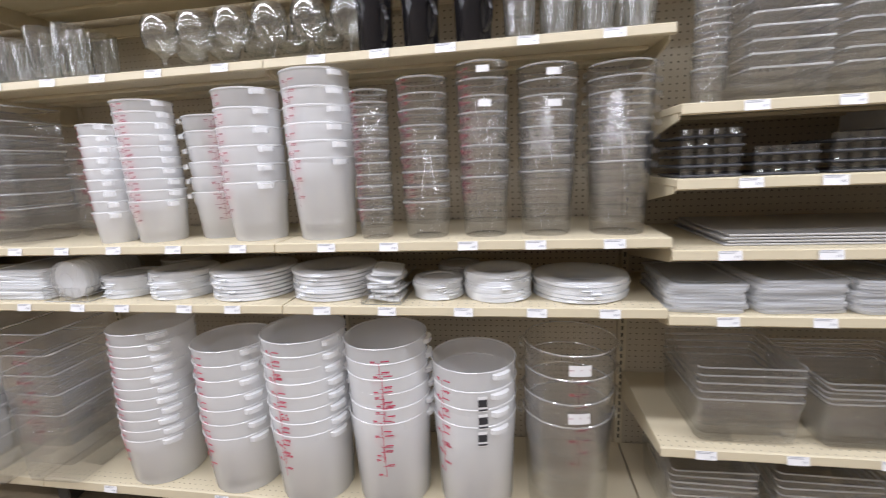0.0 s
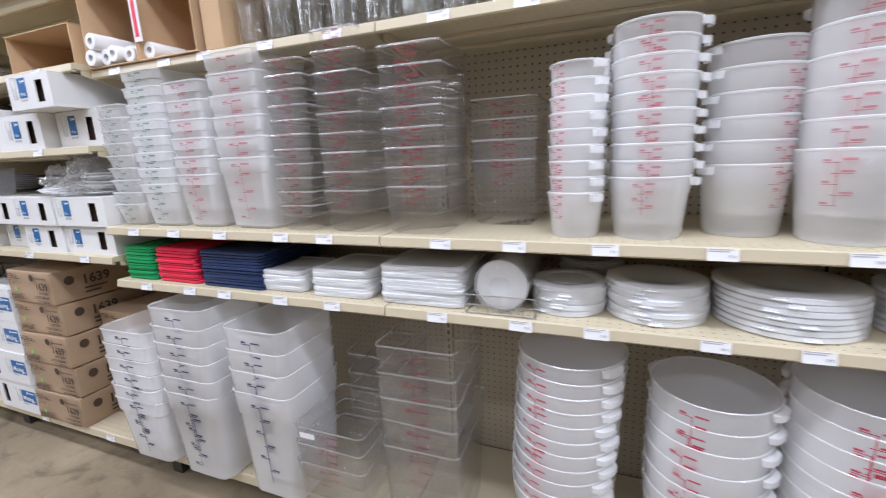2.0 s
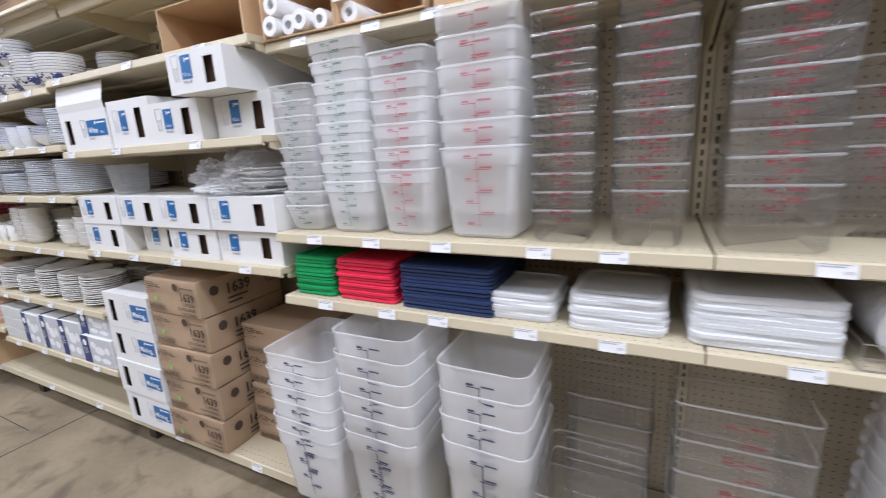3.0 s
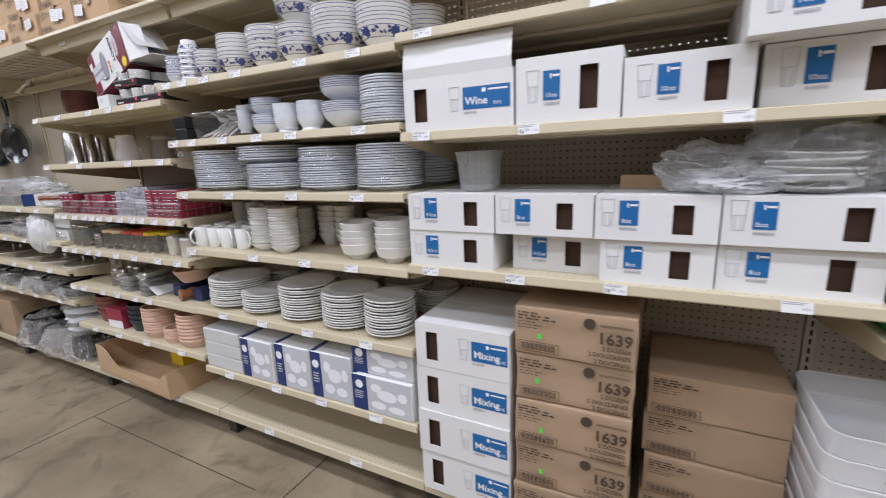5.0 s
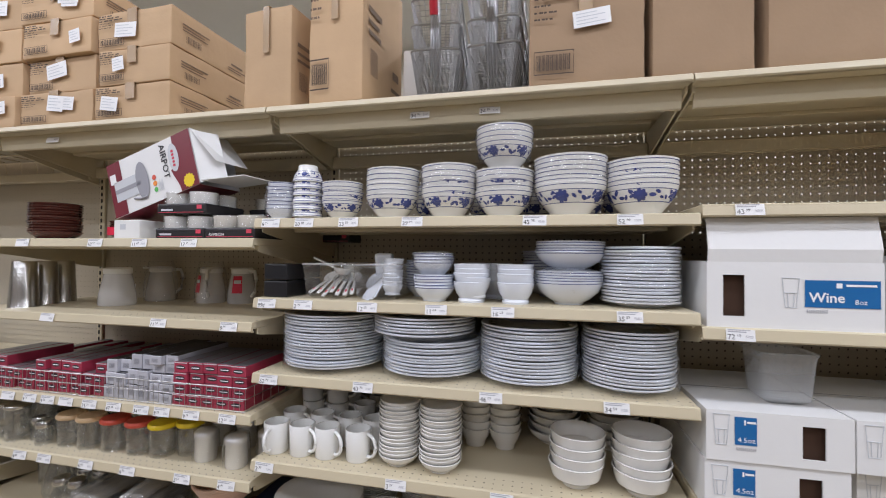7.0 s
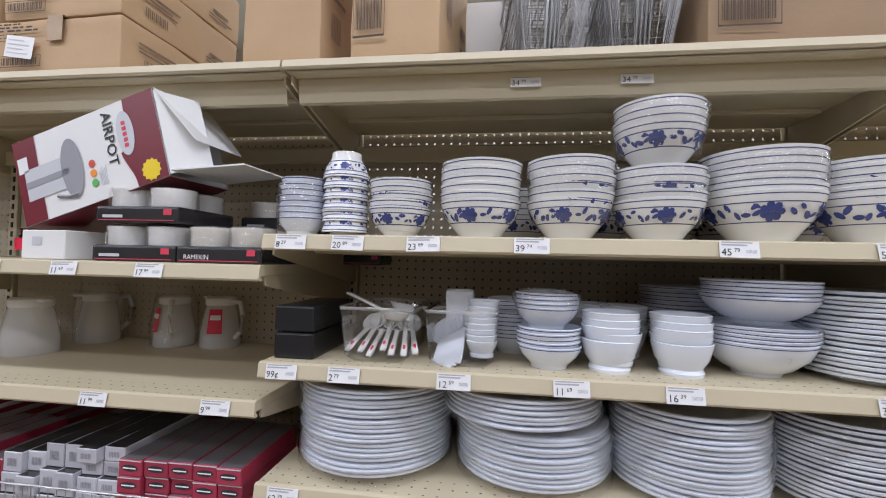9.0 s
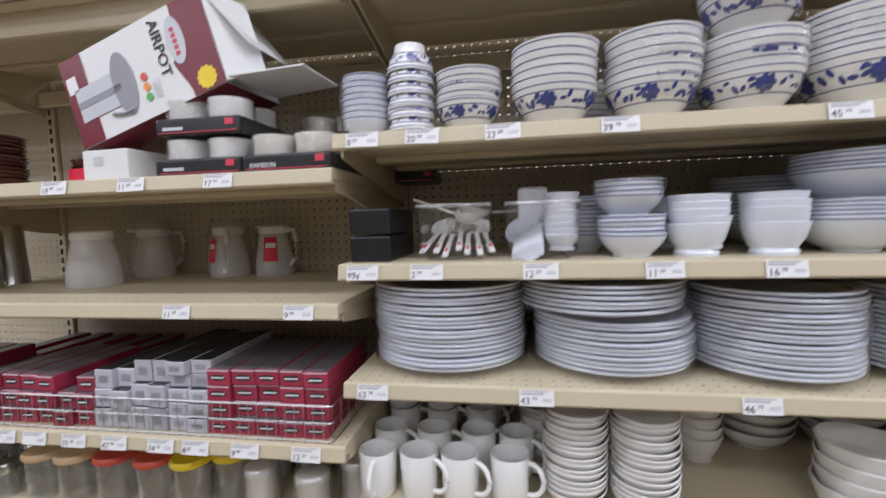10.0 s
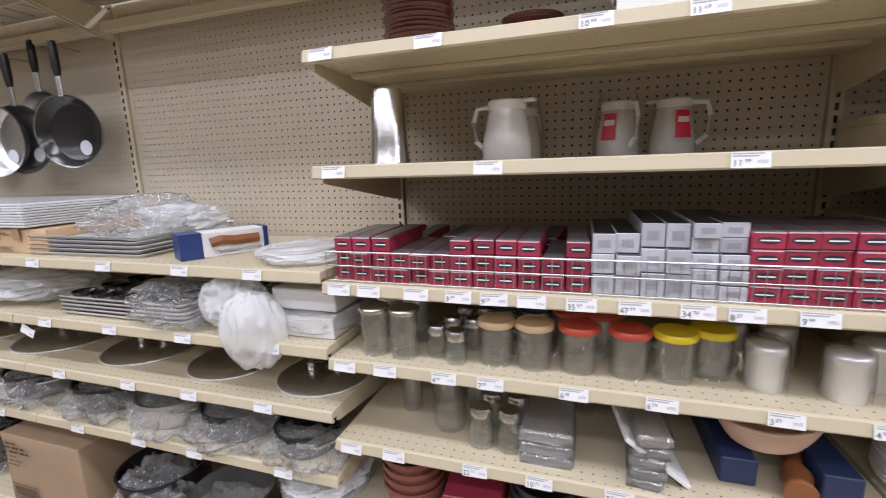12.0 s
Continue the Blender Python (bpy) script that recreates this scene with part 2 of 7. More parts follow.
def rounded(hw, hd, r, z, n=4, cx=0.0, cy=0.0):
    pts = []
    r = min(r, hw * 0.98, hd * 0.98)
    for k, (sx, sy) in enumerate(((1, 1), (-1, 1), (-1, -1), (1, -1))):
        for i in range(n + 1):
            a = math.pi / 2 * (k + i / n)
            pts.append((cx + sx * (hw - r) + r * math.cos(a), cy + sy * (hd - r) + r * math.sin(a), z))
    return pts


def loft(rows, n=4, close_first=True, close_last=False):
    return add_rings(bmesh.new(), [rounded(hw, hd, r, z, n) for hw, hd, r, z in rows], close_first, close_last)


def add_tube(bm, pts, r, n=6, caps=True):
    """A round rod along a line of points."""
    pts = [Vector(p) for p in pts]
    rings = []
    for i, p in enumerate(pts):
        d = (pts[min(i + 1, len(pts) - 1)] - pts[max(i - 1, 0)]).normalized()
        side = d.cross(Vector((0, 0, 1)))
        if side.length < 1e-3:
            side = d.cross(Vector((0, 1, 0)))
        side.normalize()
        up = side.cross(d)
        rings.append([p + side * (r * math.cos(2 * math.pi * k / n)) + up * (r * math.sin(2 * math.pi * k / n)) for k in range(n)])
    return add_rings(bm, rings, caps, caps)


def tube(pts, r, n=6):
    return add_tube(bmesh.new(), pts, r, n)


TEXTS = {}


def letters(text, size, material, parent, at, name="printed_text", align="LEFT", label="", bold=0.0):
    """Flat lettering in the built-in font, as a mesh; it lies in its own xz plane and faces -y."""
    key = (text, size, material.name, align, bold)
    if key not in TEXTS:
        cu = bpy.data.curves.new("lettering", "FONT")
        cu.body, cu.size, cu.align_x, cu.resolution_u = text, size, align, 2
        cu.offset = bold * size
        ob = bpy.data.objects.new("lettering", cu)
        me = bpy.data.meshes.new_from_object(ob)
        me.transform(Matrix.Rotation(radians(90), 4, "X"))
        me.materials.clear()
        me.materials.append(material)
        bpy.data.objects.remove(ob)
        bpy.data.curves.remove(cu)
        TEXTS[key] = me
    ob = shared(name, TEXTS[key], parent, at)
    if label:
        ob["label"] = label
    return ob


def flat(bm, x0, x1, z0, z1, y):
    """A thin printed rectangle facing -y."""
    vs = [bm.verts.new(p) for p in ((x0, y, z0), (x1, y, z0), (x1, y, z1), (x0, y, z1))]
    bm.faces.new(vs)
    return bm


# ---- the setting ----
X0, X1 = -10.98, 6.1          # ends of the run of shelving
BACK = 0.52                    # face of the pegboard
BAY = 1.22
bm = box(X0 - 3, X1 + 3, -6.65, 3.15, -0.12, 0)
floor = solid("floor", bm, M["floor"], "worn grey-beige concrete floor with cracks and stains", "floor", kind="structure")
for nm, b in (("wall_north", (X0 - 3, X1 + 3, 3.0, 3.15, 0, FLOOR_TO_CEILING)), ("wall_south", (X0 - 3, X1 + 3, -6.65, -6.5, 0, FLOOR_TO_CEILING)),
              ("wall_west", (X0 - 3.1, X0 - 3, -6.65, 3.15, 0, FLOOR_TO_CEILING)), ("wall_east", (X1 + 3, X1 + 3.1, -6.65, 3.15, 0, FLOOR_TO_CEILING))):
    solid(nm, box(*b), M["wall_dim" if nm == "wall_south" else "wall"], "plain painted wall closing the room, cream, dim on the south", "wall", kind="structure")
solid("ceiling", box(X0 - 3, X1 + 3, -6.65, 3.15, FLOOR_TO_CEILING, FLOOR_TO_CEILING + 0.1), M["ceiling"], "plain pale shop ceiling", "ceiling", kind="structure")

M["joint"] = plain("dirt_filled_joint", (0.045, 0.04, 0.032), 0.9, vary=0.3, scale=20)
for jb in ((-3.056, -3.050, -6.5, 0.5), (-4.563, -4.558, -6.5, 0.5), (-4.56, -3.2, -0.155, -0.151)):
    solid("floor_joint", box(jb[0], jb[1], jb[2], jb[3], 0, 0.0012), M["joint"], "thin dirt-filled joint between concrete slabs", "floor joint", kind="structure")

# pegboard panels and slotted uprights, bay by bay
PEG_TOP = 2.11
E_F_X, C_D_X = -3 * BAY, -BAY
# dark colour standing in for the shade seen through the pegboard holes
M["hardboard"] = plain("hole_shade_board", (0.05, 0.04, 0.03), 0.8, vary=0.15)
bays = [X0 + BAY * k for k in range(int(round((X1 - X0) / BAY)) + 1)]
for k, bx in enumerate(bays[:-1]):
    solid("pegboard_panel", box(bx + 0.019, bx + BAY - 0.019, BACK, BACK + 0.004, 0.16, PEG_TOP), M["peg"],
          "beige pegboard back panel with rows of small holes", "back panel", "pegboard panels", "structure")
# unseen panels added behind the pegboard; low ones let its upper holes show bright
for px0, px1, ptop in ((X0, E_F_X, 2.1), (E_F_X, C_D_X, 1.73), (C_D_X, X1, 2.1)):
    solid("back_partition", box(px0, px1, 0.56, 0.58, 0.0, ptop), M["hardboard"], "unseen dark panel behind the pegboard, for the shade in its holes", "back panel", "back partitions", "structure")
slot_mesh = mesh_of("slot", box(-0.0035, 0.0035, -0.0015, 0.0015, -0.009, 0.009), M["slot"])
for bx in bays:
    up = thing("shelf_upright", "beige slotted steel upright of the shelving", "upright", "shelving uprights", "structure", Matrix.Translation((bx, BACK - 0.012, 0)))
    part("post", box(-0.016, 0.016, 0, 0.05, 0, PEG_TOP, 0.002), M["shelf"], up)
    if -6.2 < bx < 2.6:
        for j in range(66):
            shared("slot", slot_mesh, up, Matrix.Translation((0, -0.001, 0.2 + j * 0.0315)))
    part("foot", box(-0.03, 0.03, -0.42, 0.0, 0.0, 0.115, 0.004), M["steel_dark"], up, "dark steel base foot")

tag_mesh = mesh_of("price_tag", box(-0.030, 0.030, -0.0012, 0, -0.0135, 0.0135), M["tag"])
code_bm = bmesh.new()
flat(code_bm, -0.027, 0.012, 0.006, 0.0085, -0.0018)
flat(code_bm, -0.027, 0.02, 0.0105, 0.0125, -0.0018)
for j in range(9):
    flat(code_bm, 0.010 + j * 0.0018, 0.0108 + j * 0.0018, -0.006, 0.000, -0.0018)
code_mesh = mesh_of("tag_print", code_bm, M["tag_ink"])


def price_tag(parent, x, y, z, price="", tilt=0):
    t = shared("price_tag", tag_mesh, parent, pose(x, y, z, -12, random.uniform(-1.5, 1.5) + tilt, 0))
    t["label"] = "white paper price tag"
    shared("tag_print", code_mesh, t)["kind"] = "stuff"
    if price:
        whole, _, cents = price.partition(".")
        letters(whole, 0.0165, M["ink"], t, Matrix.Translation((-0.028, -0.0019, -0.0105)), "price")
        if cents:
            letters(cents, 0.0095, M["ink"], t, Matrix.Translation((-0.0272 + 0.0092 * len(whole), -0.0019, -0.0045)), "price_fraction")


def shelf(x0, x1, top, tags=(), front=0.0, lip=0.031, name="gondola_shelf", deck="deck"):
    """One steel shelf: punched deck, folded price lip, two side brackets and its price tags."""
    s = thing(name, "beige steel shelf with punched deck and white price tags", "shelf", "gondola shelves", at=Matrix.Translation((x0, front, top)))
    w = x1 - x0
    d = BACK - 0.015 - front
    part("deck", box(0.003, w - 0.003, 0.004, d, -0.022, 0, 0.0015), M[deck], s)
    lp = bmesh.new()
    prof = ((0.006, 0.0), (0.0, -0.003), (-0.004, -lip + 0.004), (-0.001, -lip), (0.010, -lip), (0.010, -lip + 0.004), (0.004, -lip + 0.006), (0.008, -0.006))
    add_rings(lp, [[(xx, a, b) for a, b in prof] for xx in (0.002, w - 0.002)], True, True)
    part("front_lip", lp, M["shelf"], s)
    for xx in (0.008, w - 0.008):
        br = bmesh.new()
        sec = ((0.03, -0.022), (d, -0.022), (d, -0.115), (d - 0.06, -0.11), (0.05, -0.045), (0.03, -0.04))
        add_rings(br, [[(xx + o, a, b) for a, b in sec] for o in (-0.0025, 0.0025)], True, True)
        part("bracket", br, M["shelf"], s)
    for xx in (0.33, 0.66):
        part("stiffener", box(0.03, w - 0.03, d * xx, d * xx + 0.03, -0.034, -0.022, 0.002), M["shelf"], s)
    for tg in tags:
        tx, pr = tg if isinstance(tg, tuple) else (tg, "")
        price_tag(s, tx - x0, -0.0045, -lip / 2, pr)
    return s


def span(a, b, n):
    return [a + (b - a) * (i + 0.5) / n + random.uniform(-0.03, 0.03) for i in range(n)]


Z_A, A_B, B_C, C_D, D_E, E_F, F_G, G_H = (2 * BAY, BAY, 0.0, -BAY, -2 * BAY, -3 * BAY, -4 * BAY, -5 * BAY)
BASE = 0.17
LEV = {
    "Z": (1.54, 1.34, 1.14, 0.945, 0.51), "A": (1.76, 1.178, 0.965), "B": (1.76, 1.178, 0.965), "C": (1.76, 1.178, 0.965),
    "D": (1.78, 1.488, 1.055), "E": (1.76, 1.52, 1.295, 1.035, 0.74, 0.435), "F": (1.70, 1.445, 1.165, 0.965, 0.735, 0.485),
    "G": (1.19, 0.99, 0.81, 0.615), "H": (1.19, 0.99, 0.81, 0.615), "I": (1.19, 0.99, 0.81, 0.615), "Y": (1.54, 1.34, 1.14, 0.945, 0.51),
}
STARTS = {"Y": 3 * BAY, "Z": Z_A, "A": A_B, "B": B_C, "C": C_D, "D": D_E, "E": E_F, "F": F_G, "G": G_H, "H": G_H - BAY, "I": G_H - 2 * BAY}
PRICES = {
    ("E", 0): ((0.06, "8.29"), (0.17, "20.89"), (0.31, "23.89"), (0.50, "39.79"), (0.83, "45.79"), (1.06, "52.49")),
    ("E", 1): ((0.05, "99¢"), (0.17, "2.79"), (0.37, "12.59"), (0.57, "11.69"), (0.75, "16.39"), (1.06, "35.59")),
    ("E", 2): ((0.06, "62.79"), (0.36, "43.79"), (0.72, "46.79"), (1.03, "34.59")),
    ("E", 3): ((0.05, "2.79"), (0.46, "3.79"), (0.75, "3.99"), (0.98, "3.29")),
    ("F", 0): ((0.05, ""), (0.30, ""), (0.62, "10.99"), (0.80, "11.69"), (0.99, "17.99")),
    ("F", 1): ((0.06, ""), (0.42, ""), (0.88, "11.99"), (1.14, "9.99")),
    ("F", 2): ((0.05, ""), (0.13, ""), (0.25, ""), (0.35, "9.79"), (0.43, "9.59"), (0.51, ""), (0.61, "35.59"), (0.71, "47.99"), (0.82, "34.79"), (0.90, "8.29"), (1.01, "9.99"), (1.14, "12.29")),
    ("F", 3): ((0.05, ""), (0.16, ""), (0.31, "4.49"), (0.42, "7.29"), (0.60, "6.49"), (0.77, "6.79"), (0.98, "3.59"), (1.14, "4.99")),
    ("F", 4): ((0.05, ""), (0.17, ""), (0.38, "22.79"), (0.53, "10.59"), (0.70, "7.29"), (0.83, "5.29")),
    ("D", 0): ((0.10, "43.99"), (0.60, ""), (1.0, "")), ("D", 1): ((0.08, "72.19"), (0.42, "46.59"), (0.9, "")),
    ("D", 2): ((0.09, "36.99"), (0.38, "44.59"), (0.66, "50.79"), (1.05, "")),
}
for bay, levels in LEV.items():
    for i, z in enumerate(levels):
        fr = 0.06 if (bay in "ABC" and i == 0) else 0.0
        tg = PRICES.get((bay, i))
        sx = STARTS[bay]
        tg = [(sx + a, p) for a, p in tg] if tg else span(sx + 0.05, sx + BAY - 0.05, 5 if bay in "ABCZ" else 4)
        shelf(sx, sx + BAY, z, tg, front=fr)
for bay, sx in list(STARTS.items()) + [("J", G_H - 3 * BAY), ("X", 4 * BAY)]:
    shelf(sx, sx + BAY, BASE, span(sx + 0.1, sx + BAY - 0.1, 2), front=0.03, lip=0.04, name="base_deck")

# ---- stacked food containers, bays Z to C ----
def wall_marks(bm, r_at, z_lo, z_hi, side, step, turn, width, square=False, bold=1.0):
    """A printed measuring scale on a tub: a stem, ticks and short bars of writing. r_at(z): the wall's distance from the axis."""
    def quad(a0, a1, z0, z1):
        pts = []
        for a, z in ((a0, z0), (a1, z0), (a1, z1), (a0, z1)):
            rr = r_at(z) + 0.0012
            if square:
                pts.append((a, -rr, z))
            else:
                th = turn + a / rr
                pts.append((rr * math.sin(th), -rr * math.cos(th), z))
        bm.faces.new([bm.verts.new(p) for p in pts])
    quad(side - 0.0008 * bold, side + 0.0008 * bold, z_lo, z_hi)
    k, z = 0, z_hi
    while z > z_lo:
        left = k % 2 == 0
        quad(side - (width if left else 0.010), side + (0.004 if left else width), z - 0.0009 * bold, z + 0.0009 * bold)
        if left:
            quad(side - width, side - width * 0.45, z + 0.0025 * bold, z + 0.0064 * bold)
        else:
            quad(side + 0.006, side + width * 1.1, z + 0.0025 * bold, z + 0.0064 * bold)
        z -= step
        k += 1
    quad(side + 0.006, side + width * 1.2, z_hi + 0.004, z_hi + 0.009)
    return bm


def round_tub(r, r0, h, material, ink, label, handles=True, turn=0.0, seg=28):
    t = thing("round_food_container", label, "container")
    rows = [(0.001, 0.004), (r0 - 0.012, 0.003), (r0 - 0.004, 0.0), (r0, 0.006), (r0 + (r - r0) * 0.62, h * 0.72), (r - 0.003, h * 0.75), (r - 0.001, h - 0.005)]
    part("tub", lathe(rows, seg, False), material, t, smooth=35)
    edge = M["clear_rim"] if material == M["clear"] else material
    part("rim", lathe([(r - 0.001, h - 0.0055), (r + 0.0018, h - 0.005), (r + 0.0022, h - 0.001), (r, h + 0.001), (r - 0.002, h - 0.003)], seg, False), edge, t, smooth=35)
    if ink:
        bm = bmesh.new()
        firm = material == M["milk_dense"]
        ink = M["firm_red"] if firm else ink
        wall_marks(bm, lambda z: r0 + (r - r0) * min(1, z / h / 0.98) + 0.002, h * (0.42 if material in (M["milk"], M["milk_dense"]) else 0.6), h * 0.86, 0.0, max(0.016, h * 0.11), turn, min(0.03, r * 0.23), False, 1.35 if firm else 1.1)
        part("measuring_scale", bm, ink, t, "printed measuring scale")
    if handles:
        for s in (0, math.pi):
            bm = bmesh.new()
            ths = [s + turn - 0.14 + (k / 6 - 0.5) * 0.46 for k in range(7)]
            add_rings(bm, [[((r + o) * math.cos(th), (r + o) * math.sin(th), h * 0.975 + dz) for o, dz in ((0.003, 0), (w, -0.002), (w, -0.018), (w - 0.003, -0.018), (w - 0.004, -0.005), (0.003, -0.004))]
                           for th, w in zip(ths, (0.008, 0.017, 0.019, 0.019, 0.019, 0.017, 0.008))], True, True)
            part("handle", bm, material, t)
    return t


def barcode_sticker(t, r, h, a0, a1):
    """A white label with a black block and bars, bent round a tub's wall."""
    for b0, b1, lift, mat, nm in ((0.80, 0.955, 0.0015, "tag", "sticker"), (0.85, 0.925, 0.0022, "ink", "barcode"), (0.81, 0.83, 0.0022, "ink", "barcode")):
        ring = [[((r + lift) * math.sin(a0 + (a1 - a0) * i / 4), -(r + lift) * math.cos(a0 + (a1 - a0) * i / 4), z) for z in (h * b0, h * b1)] for i in range(5)]
        part(nm, add_rings(bmesh.new(), ring, loop=False), M[mat], t, "white label with a black barcode block")


def paper_sticker(t, r, h, a0=-0.1, a1=0.35):
    ring = [[((r + 0.0015) * math.sin(a0 + (a1 - a0) * i / 4), -(r + 0.0015) * math.cos(a0 + (a1 - a0) * i / 4), z) for z in (h * 0.82, h * 0.92)] for i in range(5)]
    part("sticker", add_rings(bmesh.new(), ring, loop=False), M["tag"], t, "white paper sticker")


def square_tub(w, d, h, taper, material, ink, label, corner=0.03, sticker=False):
    t = thing("square_food_container", label, "container")
    a, b = w / 2, d / 2
    a0, b0 = a * taper, b * taper
    mid = 0.7
    over = 0.0016 if material == M["clear"] else 0.0034
    rows = [(a0 - 0.014, b0 - 0.014, corner * 0.8, 0.0), (a0, b0, corner, 0.012), (a0 + (a - a0) * mid, b0 + (b - b0) * mid, corner, h * 0.78),
            (a - 0.002, b - 0.002, corner, h * 0.80), (a, b, corner, h - 0.006)]
    part("tub", loft(rows, 3), material, t, smooth=40)
    edge = M["clear_rim"] if material == M["clear"] else material
    part("rim", loft([(a - 0.001, b - 0.001, corner, h - 0.0065), (a + over, b + over, corner + over, h - 0.0055), (a + over, b + over, corner + over, h - 0.001), (a + 0.001, b + 0.001, corner, h), (a - 0.001, b - 0.001, corner, h - 0.003)], 3, False), edge, t, smooth=40)
    if ink:
        bm = bmesh.new()
        wall_marks(bm, lambda z: b0 + (b - b0) * min(1.0, z / h) + 0.002, h * (0.16 if material in (M["milk"], M["milk_dense"]) else 0.6), h * 0.88, 0.0, max(0.017, h * 0.12), 0.0, min(0.036, w * 0.16), True, 1.7 if ink == M["ink_navy"] else 1.1)
        part("measuring_scale", bm, ink, t, "printed measuring scale")
    if sticker:
        bm = bmesh.new()
        flat(bm, -a * 0.75, -a * 0.25, h * 0.82, h * 0.93, -b - 0.0025)
        part("sticker", bm, M["tag"], t, "small white paper sticker")
    return t


def stack(proto, n, pitch, x, y, z, group, lean=0.0, spin=4.0, jitter=0.002):
    """Sets a prototype and its copies one in another on a support."""
    made = []
    for k in range(n):
        m = pose(x + lean * k + random.uniform(-jitter, jitter), y + random.uniform(-jitter, jitter), z + pitch * k, random.uniform(-0.4, 0.4), random.uniform(-0.4, 0.4), random.uniform(-spin, spin))
        if k == 0:
            proto.matrix_basis = m
            made.append(proto)
        else:
            made.append(copy_thing(proto, m))
    return made


def tub_stack(x, y, z, top, r, h, n, material, ink, label, group, taper=0.83, turn=0.0, lean=0.0, sticker=False, handles=True, barcode=False):
    p = round_tub(r, r * taper, h, material, ink, label, handles, turn)
    p["group"] = group
    made = stack(p, n, (top - z - h) / max(1, n - 1), x, y, z, group, lean)
    if barcode:
        for o in made[:-1]:
            barcode_sticker(o, r, h, 0.22, 0.42)
    if sticker:
        for o in made[-1], made[-3]:
            paper_sticker(o, r, h)


def box_stack(x, y, z, top, w, d, h, n, material, ink, label, group, taper=0.84, corner=0.03, sticker=False, lean=0.0):
    p = square_tub(w, d, h, taper, material, ink, label, corner)
    p["group"] = group
    made = stack(p, n, (top - z - h) / max(1, n - 1), x, y, z, group, lean, spin=1.5)
    if sticker:
        part("sticker", flat(bmesh.new(), -w * 0.38, -w * 0.16, h * 0.84, h * 0.93, -d / 2 - 0.008), M["tag"], made[-1], "small white paper sticker")


WHITE_ROUND = "milky white round food storage container nested in a stack"
CLEAR_ROUND = "clear round polycarbonate food container nested in a stack"
WHITE_SQUARE = "milky white square food storage container nested in a stack"
CLEAR_SQUARE = "clear square polycarbonate food container nested in a stack"
S2, S1, S3 = 1.178, 0.965, 1.76
UP = 0.055
RED, GREEN, NAVY = M["soft_red"], M["soft_green"], M["ink_navy"]
# middle shelf: white rounds, then clear rounds
tub_stack(0.53, 0.11, S2, UP + 1.545, 0.070, 0.115, 9, M["milk"], RED, WHITE_ROUND, "small white round containers", turn=-0.7)
tub_stack(0.70, 0.13, S2, UP + 1.615, 0.094, 0.15, 10, M["milk"], RED, WHITE_ROUND, "white round containers", turn=-0.15)
tub_stack(0.915, 0.20, S2, UP + 1.56, 0.098, 0.17, 6, M["milk"], RED, WHITE_ROUND, "white round containers", turn=0.6)
tub_stack(1.10, 0.135, S2, UP + 1.625, 0.107, 0.20, 6, M["milk"], RED, WHITE_ROUND, "tall white round containers", turn=-0.55)
tub_stack(1.355, 0.135, S2, UP + 1.665, 0.112, 0.27, 6, M["milk"], RED, WHITE_ROUND, "tall white round containers", turn=-0.5)
tub_stack(1.545, 0.10, S2, UP + 1.59, 0.062, 0.10, 11, M["clear"], RED, CLEAR_ROUND, "clear round containers", turn=-0.6)
tub_stack(1.715, 0.115, S2, UP + 1.615, 0.082, 0.12, 9, M["clear"], RED, CLEAR_ROUND, "clear round containers", turn=-0.6)
tub_stack(1.905, 0.12, S2, UP + 1.645, 0.082, 0.19, 8, M["clear"], RED, CLEAR_ROUND, "clear round containers", turn=-0.7, sticker=True)
tub_stack(2.10, 0.125, S2, UP + 1.625, 0.090, 0.20, 8, M["clear"], None, CLEAR_ROUND, "clear round containers", turn=-0.9, sticker=True)
tub_stack(2.315, 0.125, S2, UP + 1.615, 0.096, 0.22, 8, M["clear"], None, CLEAR_ROUND, "clear round containers", turn=-0.4)
# middle shelf: squares
box_stack(-1.135, 0.14, S2, UP + 1.575, 0.150, 0.20, 0.085, 9, M["milk"], GREEN, WHITE_SQUARE, "white square containers", corner=0.02)
box_stack(-0.945, 0.15, S2, UP + 1.675, 0.19, 0.24, 0.16, 8, M["milk"], GREEN, WHITE_SQUARE, "white square containers")
box_stack(-0.745, 0.15, S2, UP + 1.62, 0.19, 0.24, 0.19, 6, M["milk"], RED, WHITE_SQUARE, "white square containers")
box_stack(-0.52, 0.16, S2, UP + 1.69, 0.22, 0.26, 0.24, 6, M["milk"], RED, WHITE_SQUARE, "white square containers")
box_stack(-0.315, 0.15, S2, UP + 1.64, 0.14, 0.24, 0.085, 11, M["clear"], RED, CLEAR_SQUARE, "clear square containers", 0.92, 0.012)
box_stack(-0.13, 0.15, S2, UP + 1.70, 0.152, 0.24, 0.13, 9, M["clear"], RED, CLEAR_SQUARE, "clear square containers", 0.92, 0.012)
box_stack(0.10, 0.15, S2, UP + 1.635, 0.185, 0.24, 0.14, 8, M["clear"], RED, CLEAR_SQUARE, "clear square containers", 0.93, 0.012)
box_stack(0.31, 0.33, S2, UP + 1.50, 0.20, 0.22, 0.20, 4, M["clear"], RED, CLEAR_SQUARE, "clear square containers", 0.93, 0.012)

